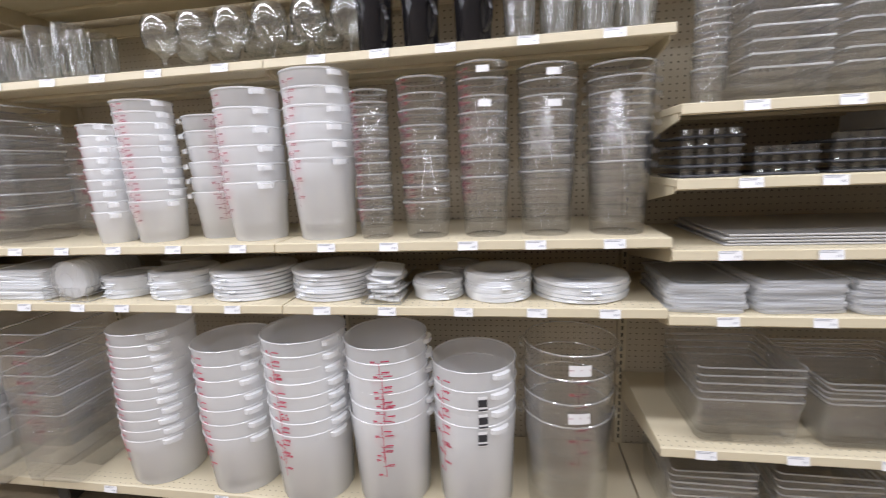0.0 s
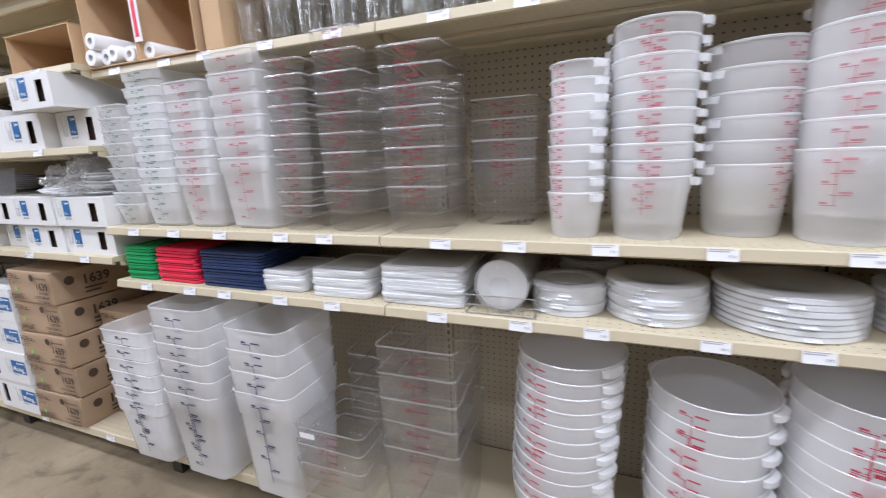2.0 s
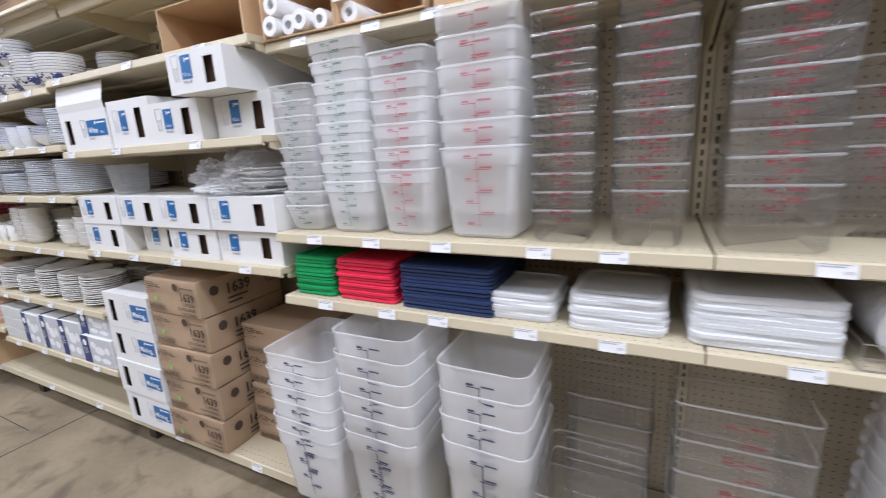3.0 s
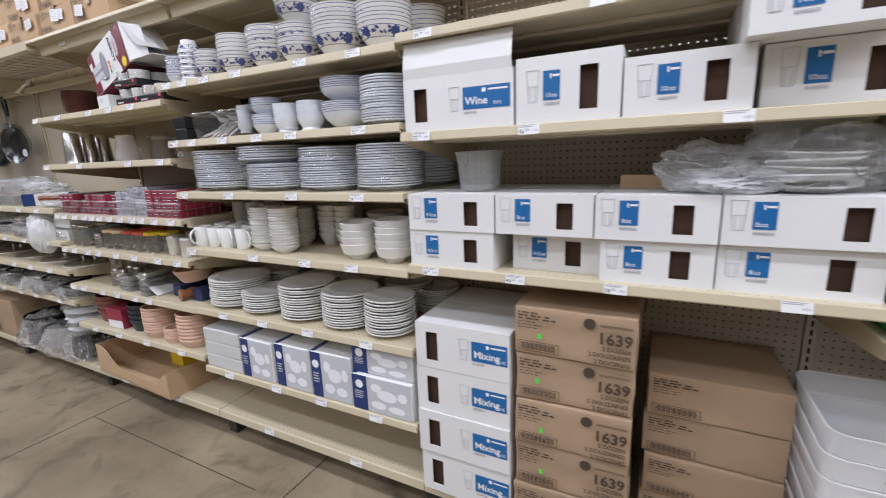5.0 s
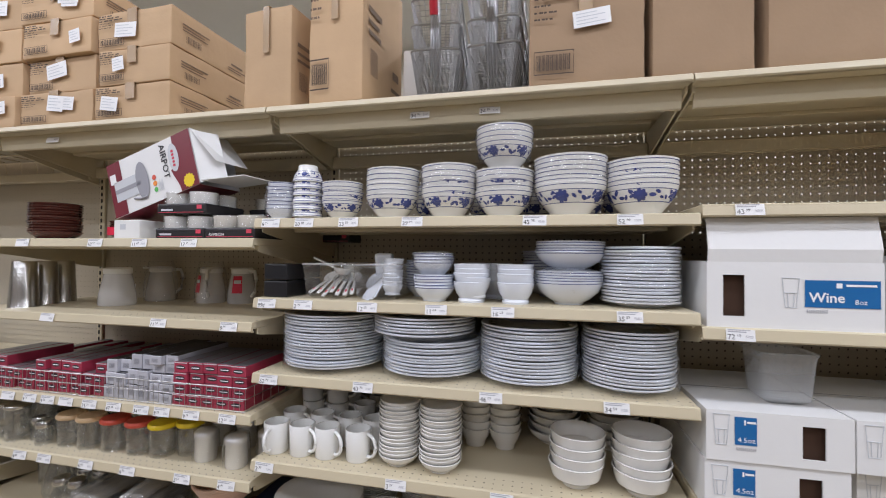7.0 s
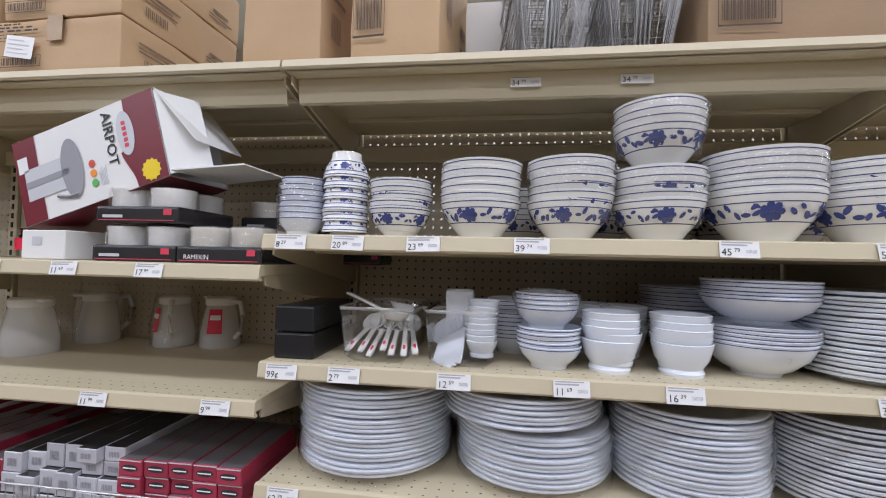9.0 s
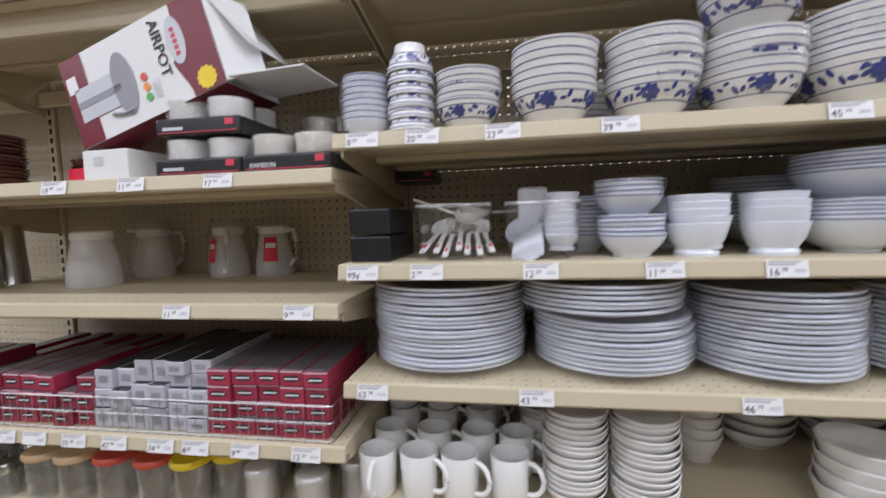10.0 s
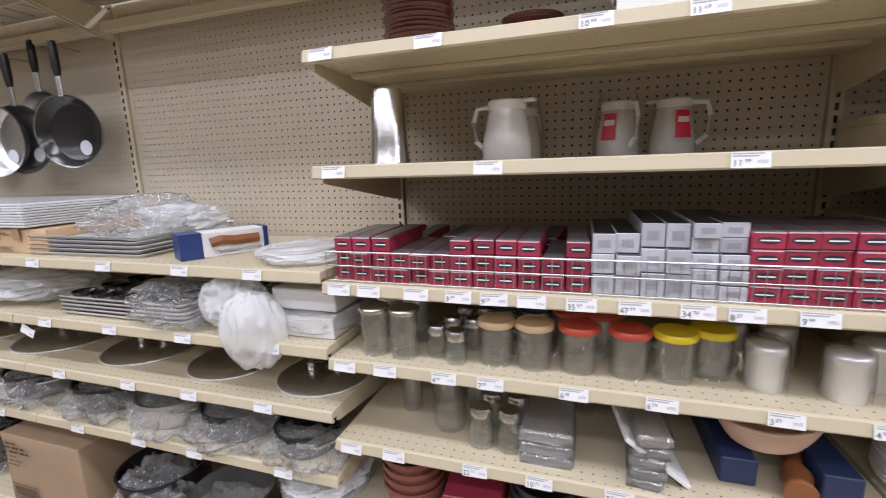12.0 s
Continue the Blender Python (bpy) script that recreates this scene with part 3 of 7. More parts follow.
# lower deck: large tubs
box_stack(-1.17, 0.10, BASE, 0.775, 0.285, 0.32, 0.30, 6, M["milk_dense"], NAVY, "large milky white square tub nested in a stack", "large white square tubs", 0.83, 0.038)
box_stack(-0.855, 0.09, BASE, 0.895, 0.28, 0.30, 0.38, 6, M["milk_dense"], NAVY, "large milky white square tub nested in a stack", "large white square tubs", 0.83, 0.038)
box_stack(-0.505, 0.10, BASE, 0.85, 0.265, 0.30, 0.44, 4, M["milk_dense"], NAVY, "large milky white square tub nested in a stack", "large white square tubs", 0.84, 0.038)
box_stack(-0.235, 0.10, BASE, 0.52, 0.27, 0.29, 0.22, 3, M["clear"], RED, "large clear square tub with a paper sticker", "large clear square tubs", 0.92, 0.02, True)
box_stack(-0.21, 0.36, BASE, 0.66, 0.25, 0.24, 0.26, 4, M["clear"], None, "large clear square tub standing at the back", "large clear square tubs", 0.92, 0.02)
box_stack(0.085, 0.14, BASE, 0.84, 0.265, 0.29, 0.33, 5, M["clear"], RED, "large clear square tub with a red scale", "large clear square tubs", 0.92, 0.02)
BUCKET = "large milky white round tub nested in a stack"
tub_stack(0.50, 0.18, BASE, 0.83, 0.155, 0.21, 11, M["milk_dense"], RED, BUCKET, "large white round tubs", 0.90, -0.55, 0.002)
tub_stack(0.885, 0.17, BASE, 0.775, 0.15, 0.25, 7, M["milk_dense"], RED, BUCKET, "large white round tubs", 0.90, -0.5)
tub_stack(1.205, 0.15, BASE, 0.83, 0.155, 0.30, 8, M["milk_dense"], RED, BUCKET, "large white round tubs", 0.90, -0.35)
tub_stack(1.525, 0.16, BASE, 0.81, 0.152, 0.36, 6, M["milk_dense"], RED, BUCKET, "large white round tubs", 0.90, 0.1)
tub_stack(1.845, 0.17, BASE, 0.73, 0.152, 0.36, 4, M["milk_dense"], RED, "large milky white round tub with a barcode sticker", "large white round tubs", 0.90, -0.7, barcode=True)
tub_stack(2.18, 0.17, BASE, 0.80, 0.155, 0.38, 4, M["clear"], RED, "large clear round tub with a red scale", "large clear round tubs", 0.90, 0.1, sticker=True)


def round_lid(r, material, label, hgt=0.014):
    t = thing("container_cover", label, "cover")
    part("disc", lathe([(0.001, hgt * 0.7), (r * 0.62, hgt * 0.7), (r * 0.66, hgt * 0.95), (r * 0.92, hgt), (r, hgt * 0.8), (r, 0.001), (r - 0.003, 0.0), (r - 0.004, hgt * 0.55)], 36, False), material, t, smooth=40)
    part("pull_tab", box(-r - 0.009, -r + 0.004, -0.016, 0.016, hgt * 0.3, hgt * 0.6, 0.002), material, t, at=Matrix.Rotation(random.uniform(1.0, 2.2), 4, "Z"))
    return t


def square_lid(w, d, material, label, hgt=0.012, corner=0.03):
    t = thing("container_cover", label, "cover")
    a, b = w / 2, d / 2
    part("rim_sheet", loft([(a * 0.8, b * 0.8, corner, hgt * 0.72), (a * 0.83, b * 0.83, corner, hgt), (a * 0.97, b * 0.97, corner, hgt), (a, b, corner, hgt * 0.75), (a, b, corner, 0.001), (a - 0.003, b - 0.003, corner, 0)], 3, False), material, t, smooth=40)
    part("centre_panel", loft([(a * 0.5, b * 0.5, corner, hgt * 0.68), (a * 0.8, b * 0.8, corner, hgt * 0.70)], 3), material, t, smooth=40)
    return t


def lids(x, y, z, n, pitch, proto, group, lean=0.0, messy=3.0):
    proto["group"] = group
    for k in range(n):
        m = pose(x + lean * k + random.uniform(-0.004, 0.004), y + random.uniform(-0.004, 0.004), z + 0.002 + pitch * k, random.uniform(-0.4, 0.4), random.uniform(-0.4, 0.4), random.uniform(-messy, messy))
        if k == 0:
            proto.matrix_basis = m
        else:
            copy_thing(proto, m)


LID_R, LID_S = "frosted white round plastic lid in a stack", "frosted white square plastic lid in a stack"
for x, y, r, n, p in ((0.515, 0.15, 0.100, 9, 0.0085), (0.735, 0.16, 0.122, 9, 0.0105), (1.02, 0.18, 0.155, 7, 0.0145), (1.345, 0.18, 0.152, 7, 0.0145),
                      (1.735, 0.14, 0.086, 6, 0.010), (1.94, 0.15, 0.112, 11, 0.0078), (2.215, 0.18, 0.155, 5, 0.013), (0.56, 0.38, 0.10, 10, 0.009), (1.78, 0.36, 0.08, 6, 0.01)):
    lids(x, y, S1, n, p, round_lid(r, M["lid"], LID_R), "round lids on the shelf", messy=25)
for x, y, w, d, n, p in ((-0.42, 0.15, 0.185, 0.22, 8, 0.0085), (-0.185, 0.16, 0.22, 0.25, 9, 0.0095), (0.10, 0.17, 0.27, 0.28, 11, 0.0105)):
    lids(x, y, S1, n, p, square_lid(w, d, M["lid"], LID_S), "square lids on the shelf")
M["green"] = plain("green_plastic", (0.01, 0.30, 0.09), 0.4, vary=0.1)
M["red"] = plain("red_plastic", (0.72, 0.025, 0.07), 0.4, vary=0.1)
M["navy"] = plain("navy_plastic", (0.018, 0.035, 0.10), 0.4, vary=0.1)
for x, w, mat, nm in ((-1.115, 0.165, M["green"], "green"), (-0.91, 0.215, M["red"], "red"), (-0.635, 0.29, M["navy"], "navy blue")):
    lids(x, 0.20, S1, 12, 0.0108, square_lid(w, 0.34, mat, nm + " square plastic lid in a neat stack", 0.0105, 0.02), nm + " lids", messy=0.5)
# a sleeve of round lids lying on its side, held by a wire fence
sl = thing("sleeve_of_lids", "sleeve of white round lids lying on its side in film", "lids", at=pose(0.345, 0.10, S1 + 0.078, -90, 0, 0))
for k in range(12):
    part("round_lid", lathe([(0.001, 0.0), (0.05, 0.001), (0.07, 0.004), (0.072, 0.012), (0.068, 0.013)], 24, False), M["lid"], sl, at=Matrix.Translation((0, 0, -0.06 + 0.021 * k)), smooth=40)
part("film", lathe([(0.03, -0.075), (0.075, -0.07), (0.076, 0.2), (0.04, 0.22)], 24, False), M["wrap"], sl, smooth=60)
M["wire"] = plain("chrome_wire", (0.46, 0.46, 0.46), 0.34, 1.0, vary=0.05)


def wire_fence(x0, x1, y0, y1, z, h, label):
    f = thing("wire_divider", label, "wire rack", at=Matrix.Translation((x0, y0, z)))
    w, d = x1 - x0, y1 - y0
    for zz in (0.003, h / 2, h):
        part("rail", tube([(0, d, zz), (0, 0, zz), (w, 0, zz), (w, d, zz)], 0.0017, 5), M["wire"], f)
    for k in range(7):
        part("wire", tube([(w * k / 6, 0, 0.003), (w * k / 6, 0, h)], 0.0012, 5), M["wire"], f)
    return f


wire_fence(0.25, 0.44, 0.012, 0.30, S1, 0.055, "chrome wire divider holding a sleeve of lids")
wire_fence(1.50, 1.63, 0.012, 0.26, S1, 0.07, "chrome wire bin with loose plastic lids")
for k in range(9):
    l = square_lid(0.10, 0.14, M["lid"], "small frosted plastic lid lying in a wire bin", 0.008, 0.02)
    l["group"] = "loose lids in the wire bin"
    l.matrix_basis = pose(1.565 + random.uniform(-0.01, 0.01), 0.10, S1 + 0.012 + 0.011 * k, random.uniform(-6, 6), random.uniform(-12, 12), random.uniform(-15, 15))


# ---- glassware and cartons on the top shelf ----
def glass_thing(name, profile, label, category, at, group, material="glass", seg=24):
    t = solid(name, lathe(profile, seg, False), M[material], label, category, group, at=at, smooth=45)
    return t


GOBLET = [(0.001, 0.004), (0.036, 0.003), (0.037, 0.0), (0.008, 0.012), (0.006, 0.04), (0.012, 0.058), (0.05, 0.085), (0.062, 0.125), (0.056, 0.165), (0.046, 0.185), (0.044, 0.184), (0.054, 0.163), (0.059, 0.125), (0.047, 0.09), (0.001, 0.068)]
for k in range(6):
    for j in range(2):
        glass_thing("glass_goblet", GOBLET, "round clear glass goblet on a short stem", "glass", Matrix.Translation((0.80 + 0.137 * k, 0.15 + 0.15 * j, S3)), "glass goblets")
M["black_gloss"] = plain("black_glazed_ceramic", (0.012, 0.011, 0.012), 0.08, vary=0.2)
for k, x in enumerate((1.565, 1.715, 1.88)):
    t = thing("black_mug", "tall glossy black ceramic mug", "mug", "black mugs", at=Matrix.Translation((x, 0.16, S3)))
    part("body", lathe([(0.001, 0.002), (0.052, 0.0), (0.055, 0.006), (0.058, 0.13), (0.062, 0.165), (0.058, 0.166), (0.053, 0.13), (0.05, 0.012), (0.001, 0.01)], 28, False), M["black_gloss"], t, smooth=45)
    part("handle", tube([(0.055 + 0.04 * math.sin(a), 0, 0.085 + 0.05 * math.cos(a)) for a in [math.pi * i / 8 for i in range(9)]], 0.007, 8), M["black_gloss"], t, at=Matrix.Rotation(-0.9, 4, "Z"), smooth=60)
TUMBLER = [(0.001, 0.012), (0.036, 0.011), (0.04, 0.0), (0.043, 0.02), (0.052, 0.15), (0.05, 0.151), (0.041, 0.022), (0.001, 0.016)]
for k in range(4):
    for j in range(2):
        glass_thing("glass_tumbler", TUMBLER, "tall clear glass tumbler standing in a row", "glass", Matrix.Translation((2.02 + 0.115 * k, 0.15 + 0.12 * j, S3)), "glass tumblers")
for k in range(9):
    for j in range(2):
        if abs(-0.50 + 0.118 * k - 0.62) > 0.1:
            h = 1.25 if k % 3 else 1.05
            prof = [(r * 0.95, z * h) for r, z in TUMBLER]
            glass_thing("tall_glass", prof, "tall clear drinking glass in a row", "glass", Matrix.Translation((-0.50 + 0.118 * k, 0.14 + 0.13 * j, S3)), "tall glasses", seg=8 if k < 4 else 20)

# cardboard darkened for the storage cartons that get less light
M["card_shaded"] = plain("shaded_cardboard", (0.34, 0.23, 0.138), 0.8, vary=0.10, scale=9, bump=0.15, bump_scale=70)
M["card"] = plain("brown_cardboard", (0.56, 0.385, 0.225), 0.8, vary=0.10, scale=9, bump=0.15, bump_scale=70, island=0.12)
M["card_dark"] = plain("dark_brown_cardboard", (0.385, 0.27, 0.17), 0.85, vary=0.12, scale=8, bump=0.15, bump_scale=70, island=0.10)
M["pale_board"] = plain("pale_hardboard", (0.50, 0.45, 0.36), 0.7, vary=0.1, scale=5)
M["tape"] = plain("brown_packing_tape", (0.37, 0.255, 0.145), 0.25, vary=0.08, scale=20)
M["card_in"] = plain("inner_cardboard", (0.075, 0.038, 0.022), 0.9, vary=0.15, scale=12)


def open_carton(x0, x1, y0, y1, z, h, label, mat="card"):
    """A carton lying on its side with its open mouth towards the aisle."""
    c = thing("open_carton", label, "cardboard box", at=Matrix.Translation((x0, y0, z)))
    w, d, t = x1 - x0, y1 - y0, 0.005
    part("bottom_panel", box(0, w, 0, d, 0, t, 0.001), M[mat], c)
    part("top_panel", box(0, w, 0, d, h - t, h, 0.001), M[mat], c)
    part("side_panel", box(0, t, 0.001, d, t, h - t), M[mat], c)
    part("side_panel", box(w - t, w, 0.001, d, t, h - t), M[mat], c)
    part("back_panel", box(t, w - t, d - t, d, t, h - t), M[mat], c)
    return c


M["paper_roll"] = plain("white_paper_roll", (0.82, 0.82, 0.82), 0.6, vary=0.03)
open_carton(-1.21, -0.935, 0.05, 0.40, S3, 0.29, "open brown carton holding white paper rolls")
c2 = open_carton(-0.93, -0.655, 0.05, 0.40, S3, 0.29, "open brown carton with a red and white label")
wl = part("label", box(-0.004, 0.034, -0.003, 0, 0.06, 0.215), M["tag"], c2, "white paper label with a red bar")
part("red_bar", box(0.006, 0.022, -0.0045, -0.003, 0.075, 0.19), M["red"], wl)
for k, (x, z, y) in enumerate(((-1.165, 0.03, -0.03), (-1.11, 0.03, -0.01), (-1.058, 0.035, -0.02), (-1.15, 0.085, -0.03), (-1.00, 0.03, 0.0), (-0.895, 0.03, 0.0))):
    r = solid("paper_roll", lathe([(0.012, 0.0), (0.027, 0.0), (0.028, 0.002), (0.028, 0.26), (0.027, 0.262), (0.012, 0.262), (0.012, 0.002)], 20, False), M["paper_roll"], "rolled white paper lying in an open carton", "paper roll", "paper rolls", at=pose(x, 0.065 + y, S3 + z + 0.004, -90, 0, 0), smooth=40)
solid("cardboard_box", box(-0.64, -0.56, 0.07, 0.42, S3, S3 + 0.27, 0.003), M["card"], "plain brown cardboard box on the top shelf", "cardboard box")

# ---- bay Z: clear pans, glass racks and lids ----
for x, w, n in ((2.72, 0.20, 12), (2.95, 0.20, 12), (3.2, 0.22, 11), (3.43, 0.2, 9)):
    box_stack(x, 0.16, 1.54, 1.54 + 0.09 + 0.034 * (n - 1), w, 0.24, 0.085, n, M["clear"], None, CLEAR_SQUARE, "clear square containers", 0.93, 0.012)
tub_stack(2.55, 0.12, 1.54, 1.90, 0.048, 0.10, 8, M["clear"], None, CLEAR_ROUND, "small clear round containers", handles=False)
M["rack"] = plain("dark_plastic_rack", (0.05, 0.05, 0.055), 0.45)
for k, (x, n) in enumerate(((2.54, 5), (2.73, 3), (2.92, 4), (3.12, 4), (3.33, 4))):
    for j in range(n):
        t = thing("shot_glass_tray", "low dark tray of small clear glasses", "glass tray", "small glass trays", at=Matrix.Translation((x, 0.13, 1.34 + 0.027 * j)))
        part("tray", box(-0.08, 0.08, -0.1, 0.1, 0, 0.008, 0.003), M["rack"], t)
        for i in range(4):
            part("glass_cup", lathe([(0.016, 0.008), (0.019, 0.026), (0.017, 0.026)], 10, False), M["glass"], t, at=Matrix.Translation((-0.06 + 0.04 * i, -0.08, 0)))
solid("white_carton", box(3.05, 3.42, 0.08, 0.36, 1.455, 1.52, 0.003), M["tag"], "flat white carton lying on glass trays", "carton")
for j in range(4):
    solid("plastic_sheet", box(2.60 + random.uniform(-.01, .01), 3.35, 0.05, 0.45, 1.1405 + j * 0.009, 1.147 + j * 0.009, 0.002), M["grey_sheet"], "flat grey plastic sheet lying in a pile", "plastic sheet", "flat plastic sheets")
for x, w, n in ((2.56, 0.22, 8), (2.80, 0.24, 9), (3.04, 0.22, 9), (3.26, 0.2, 7), (3.46, 0.2, 8)):
    lids(x, 0.18, 0.945, n, 0.0105, square_lid(w, 0.32, M["lid_clear"], LID_S), "square lids on the shelf", messy=5)
for x, w, n, z0, top in ((2.70, 0.30, 5, 0.51, 0.775), (3.08, 0.36, 5, 0.51, 0.735), (3.44, 0.28, 5, 0.51, 0.74), (2.62, 0.26, 5, BASE, 0.42), (2.95, 0.30, 5, BASE, 0.43), (3.3, 0.30, 4, BASE, 0.40)):
    box_stack(x, 0.19, z0, top, w, 0.33, 0.16, n, M["clear"], None, "clear rectangular food pan nested in a stack", "clear rectangular pans", 0.93, 0.015)

# ---- bay D: white cartons of glasses, brown cartons, a bundle in film ----
M["white_plastic"] = plain("white_plastic", (0.78, 0.78, 0.76), 0.3, vary=0.03)
M["white_card"] = plain("white_carton_board", (0.76, 0.76, 0.75), 0.55, vary=0.03, scale=5, bump=0.08, bump_scale=50)
M["blue"] = plain("blue_print", (0.012, 0.13, 0.36), 0.4, vary=0.05)
M["navy_print"] = plain("dark_blue_print", (0.016, 0.04, 0.16), 0.35, vary=0.08)
M["white_ink"] = plain("white_print", (0.85, 0.86, 0.88), 0.5)
M["brown_ink"] = plain("dark_brown_print", (0.07, 0.045, 0.03), 0.7)
M["faded_ink"] = plain("faded_brown_print", (0.20, 0.135, 0.085), 0.75)
M["lime"] = plain("lime_sticker", (0.10, 0.75, 0.06), 0.5)
M["pale_print"] = plain("pale_grey_print", (0.55, 0.57, 0.60), 0.5)


def carton(x0, x1, y0, depth, z, h, size_text, label_x, label_w, label_h, hole_x, word="", group="white glass cartons", yaw=0.0, flap=False):
    """A white carton of glasses: a hand hole cut through the front, a blue label with a size, and a line drawing of the glass."""
    w = x1 - x0
    c = thing("glassware_carton", "white carton of glasses with a blue label and hand hole", "carton", group, at=pose(x0, y0, z, 0, 0, yaw))
    hx0, hx1, hz0, hz1 = hole_x, hole_x + 0.046, h * 0.17, h * 0.80
    bm = bmesh.new()
    xs, zs = (0, hx0, hx1, w), (0, hz0, hz1, h)
    grid = [[bm.verts.new((a, 0, b)) for b in zs] for a in xs]
    for i in range(3):
        for j in range(3):
            if (i, j) != (1, 1):
                bm.faces.new((grid[i][j], grid[i + 1][j], grid[i + 1][j + 1], grid[i][j + 1]))
    back = [[bm.verts.new((a, depth, b)) for b in (0, h)] for a in (0, w)]
    bm.faces.new((back[0][0], back[0][1], back[1][1], back[1][0]))
    bm.faces.new([grid[i][3] for i in range(4)] + [back[1][1], back[0][1]])
    bm.faces.new([grid[i][0] for i in reversed(range(4))] + [back[0][0], back[1][0]])
    bm.faces.new([grid[0][j] for j in range(4)] + [back[0][1], back[0][0]])
    bm.faces.new([grid[3][j] for j in reversed(range(4))] + [back[1][0], back[1][1]])
    inner = [(a, 0.004, b) for a, b in ((hx0, hz0), (hx1, hz0), (hx1, hz1), (hx0, hz1))]
    iv = [bm.verts.new(p) for p in inner]
    ring = (grid[1][1], grid[2][1], grid[2][2], grid[1][2])
    for i in range(4):
        bm.faces.new((ring[i], ring[(i + 1) % 4], iv[(i + 1) % 4], iv[i]))
    part("board", bm, M["white_card"], c)
    part("inner_divider", box(0.006, w - 0.006, 0.022, 0.03, 0.005, h - 0.005), M["card_in"], c, "dark brown inner card seen through the hand hole")
    lz = h * 0.34
    lb = part("blue_label", flat(bmesh.new(), label_x, label_x + label_w, lz, lz + label_h, -0.0012), M["blue"], c, "blue printed label")
    if word:
        letters(word, label_h * 0.5, M["white_ink"], lb, Matrix.Translation((label_x + 0.008, -0.002, lz + label_h * 0.2)), bold=0.018)
        letters(size_text, label_h * 0.26, M["white_ink"], lb, Matrix.Translation((label_x + label_w * 0.66, -0.002, lz + label_h * 0.14)))
    else:
        letters(size_text, min(label_h * 0.3, label_w * 0.36), M["white_ink"], lb, Matrix.Translation((label_x + 0.006, -0.002, lz + label_h * 0.1)))
    mk = bmesh.new()
    flat(mk, label_x + label_w * 0.55, label_x + label_w * 0.95, lz + label_h * 0.78, lz + label_h * 0.86, -0.002)
    flat(mk, label_x + label_w * 0.42, label_x + label_w * 0.5, lz + label_h * 0.72, lz + label_h * 0.9, -0.002)
    part("printed_mark", mk, M["white_ink"], lb)
    dr = bmesh.new()
    gx, gw, gz, gh = label_x - 0.045, 0.034, lz - 0.002, label_h + 0.006
    for a, b2 in (((gx, gz + gh), (gx + 0.006, gz)), ((gx + gw, gz + gh), (gx + gw - 0.006, gz)), ((gx + 0.006, gz), (gx + gw - 0.006, gz)), ((gx, gz + gh), (gx + gw, gz + gh)), ((gx + 0.003, gz + gh * 0.5), (gx + gw - 0.003, gz + gh * 0.5)), ((gx + gw * 0.35, gz), (gx + gw * 0.3, gz + gh * 0.5)), ((gx + gw * 0.65, gz), (gx + gw * 0.7, gz + gh * 0.5))):
        add_tube(dr, [(a[0], -0.001, a[1]), (b2[0], -0.001, b2[1])], 0.0008, 4)
    part("glass_drawing", dr, M["pale_print"], c, "thin grey line drawing of a glass")
    bar = bmesh.new()
    for k in range(10):
        flat(bar, label_x + 0.004 + 0.0042 * k, label_x + 0.006 + 0.0042 * k, lz - 0.0135, lz - 0.0055, -0.0012)
    part("barcode", bar, M["ink_grey"], c)
    if flap:
        part("lid_flap", add_rings(bmesh.new(), [[(a, 0.0, h), (a, -0.004, h + 0.03), (a, 0.012, h + 0.105), (a, 0.015, h + 0.105), (a, -0.001, h + 0.03), (a, 0.003, h)] for a in (0.002, w - 0.004)], True, True), M["white_card"], c, "raised white front flap")
    else:
        part("lid_seam", box(0.002, w - 0.002, depth * 0.5 - 0.001, depth * 0.5 + 0.001, h, h + 0.0008), M["ink_grey"], c)
    return c


D3, D2 = 1.488, 1.055
carton(-2.425, -2.07, 0.012, 0.40, D3, 0.155, "8oz", 0.202, 0.145, 0.062, 0.035, "Wine", flap=True)
carton(-2.062, -1.79, 0.015, 0.40, D3, 0.172, "10oz", 0.075, 0.045, 0.075, 0.17)
carton(-1.785, -1.515, 0.012, 0.40, D3, 0.14, "10oz", 0.075, 0.048, 0.068, 0.175)
carton(-1.495, -1.225, 0.06, 0.38, D3, 0.139, "10oz", 0.075, 0.048, 0.075, 0.18)
carton(-1.545, -1.28, -0.05, 0.42, D3 + 0.1415, 0.122, "10oz", 0.07, 0.05, 0.07, 0.175, yaw=0)
for x0, x1, y0 in ((-2.43, -2.135, 0.012), (-2.09, -1.83, 0.07), (-1.825, -1.555, 0.02), (-1.55, -1.235, 0.03)):
    carton(x0, x1, y0, 0.40, D2, 0.118, "8oz" if x0 > -1.9 else "4.5oz", 0.06, 0.046, 0.062, x1 - x0 - 0.10)
for x0, x1, y0 in ((-2.428, -2.13, 0.008), (-2.125, -1.845, 0.01), (-1.84, -1.555, 0.006), (-1.55, -1.225, 0.012)):
    carton(x0, x1, y0, 0.40, D2 + 0.1195, 0.118, "8oz" if x0 > -2.3 else "4.5oz", 0.06, 0.046, 0.065, x1 - x0 - 0.10)
small = square_tub(0.125, 0.125, 0.128, 0.86, M["haze"], None, "small milky plastic bin with a rolled rim", 0.018)
small.matrix_basis = Matrix.Translation((-2.222, 0.13, D2 + 0.238))
solid("cardboard_flap", box(-1.80, -1.58, 0.16, 0.165, 0, 0.10, 0.001), M["card"], "torn brown cardboard flap standing on the cartons", "cardboard", at=pose(0, 0.05, D2 + 0.238, -20, 0, 0))
MIX_H = 0.168
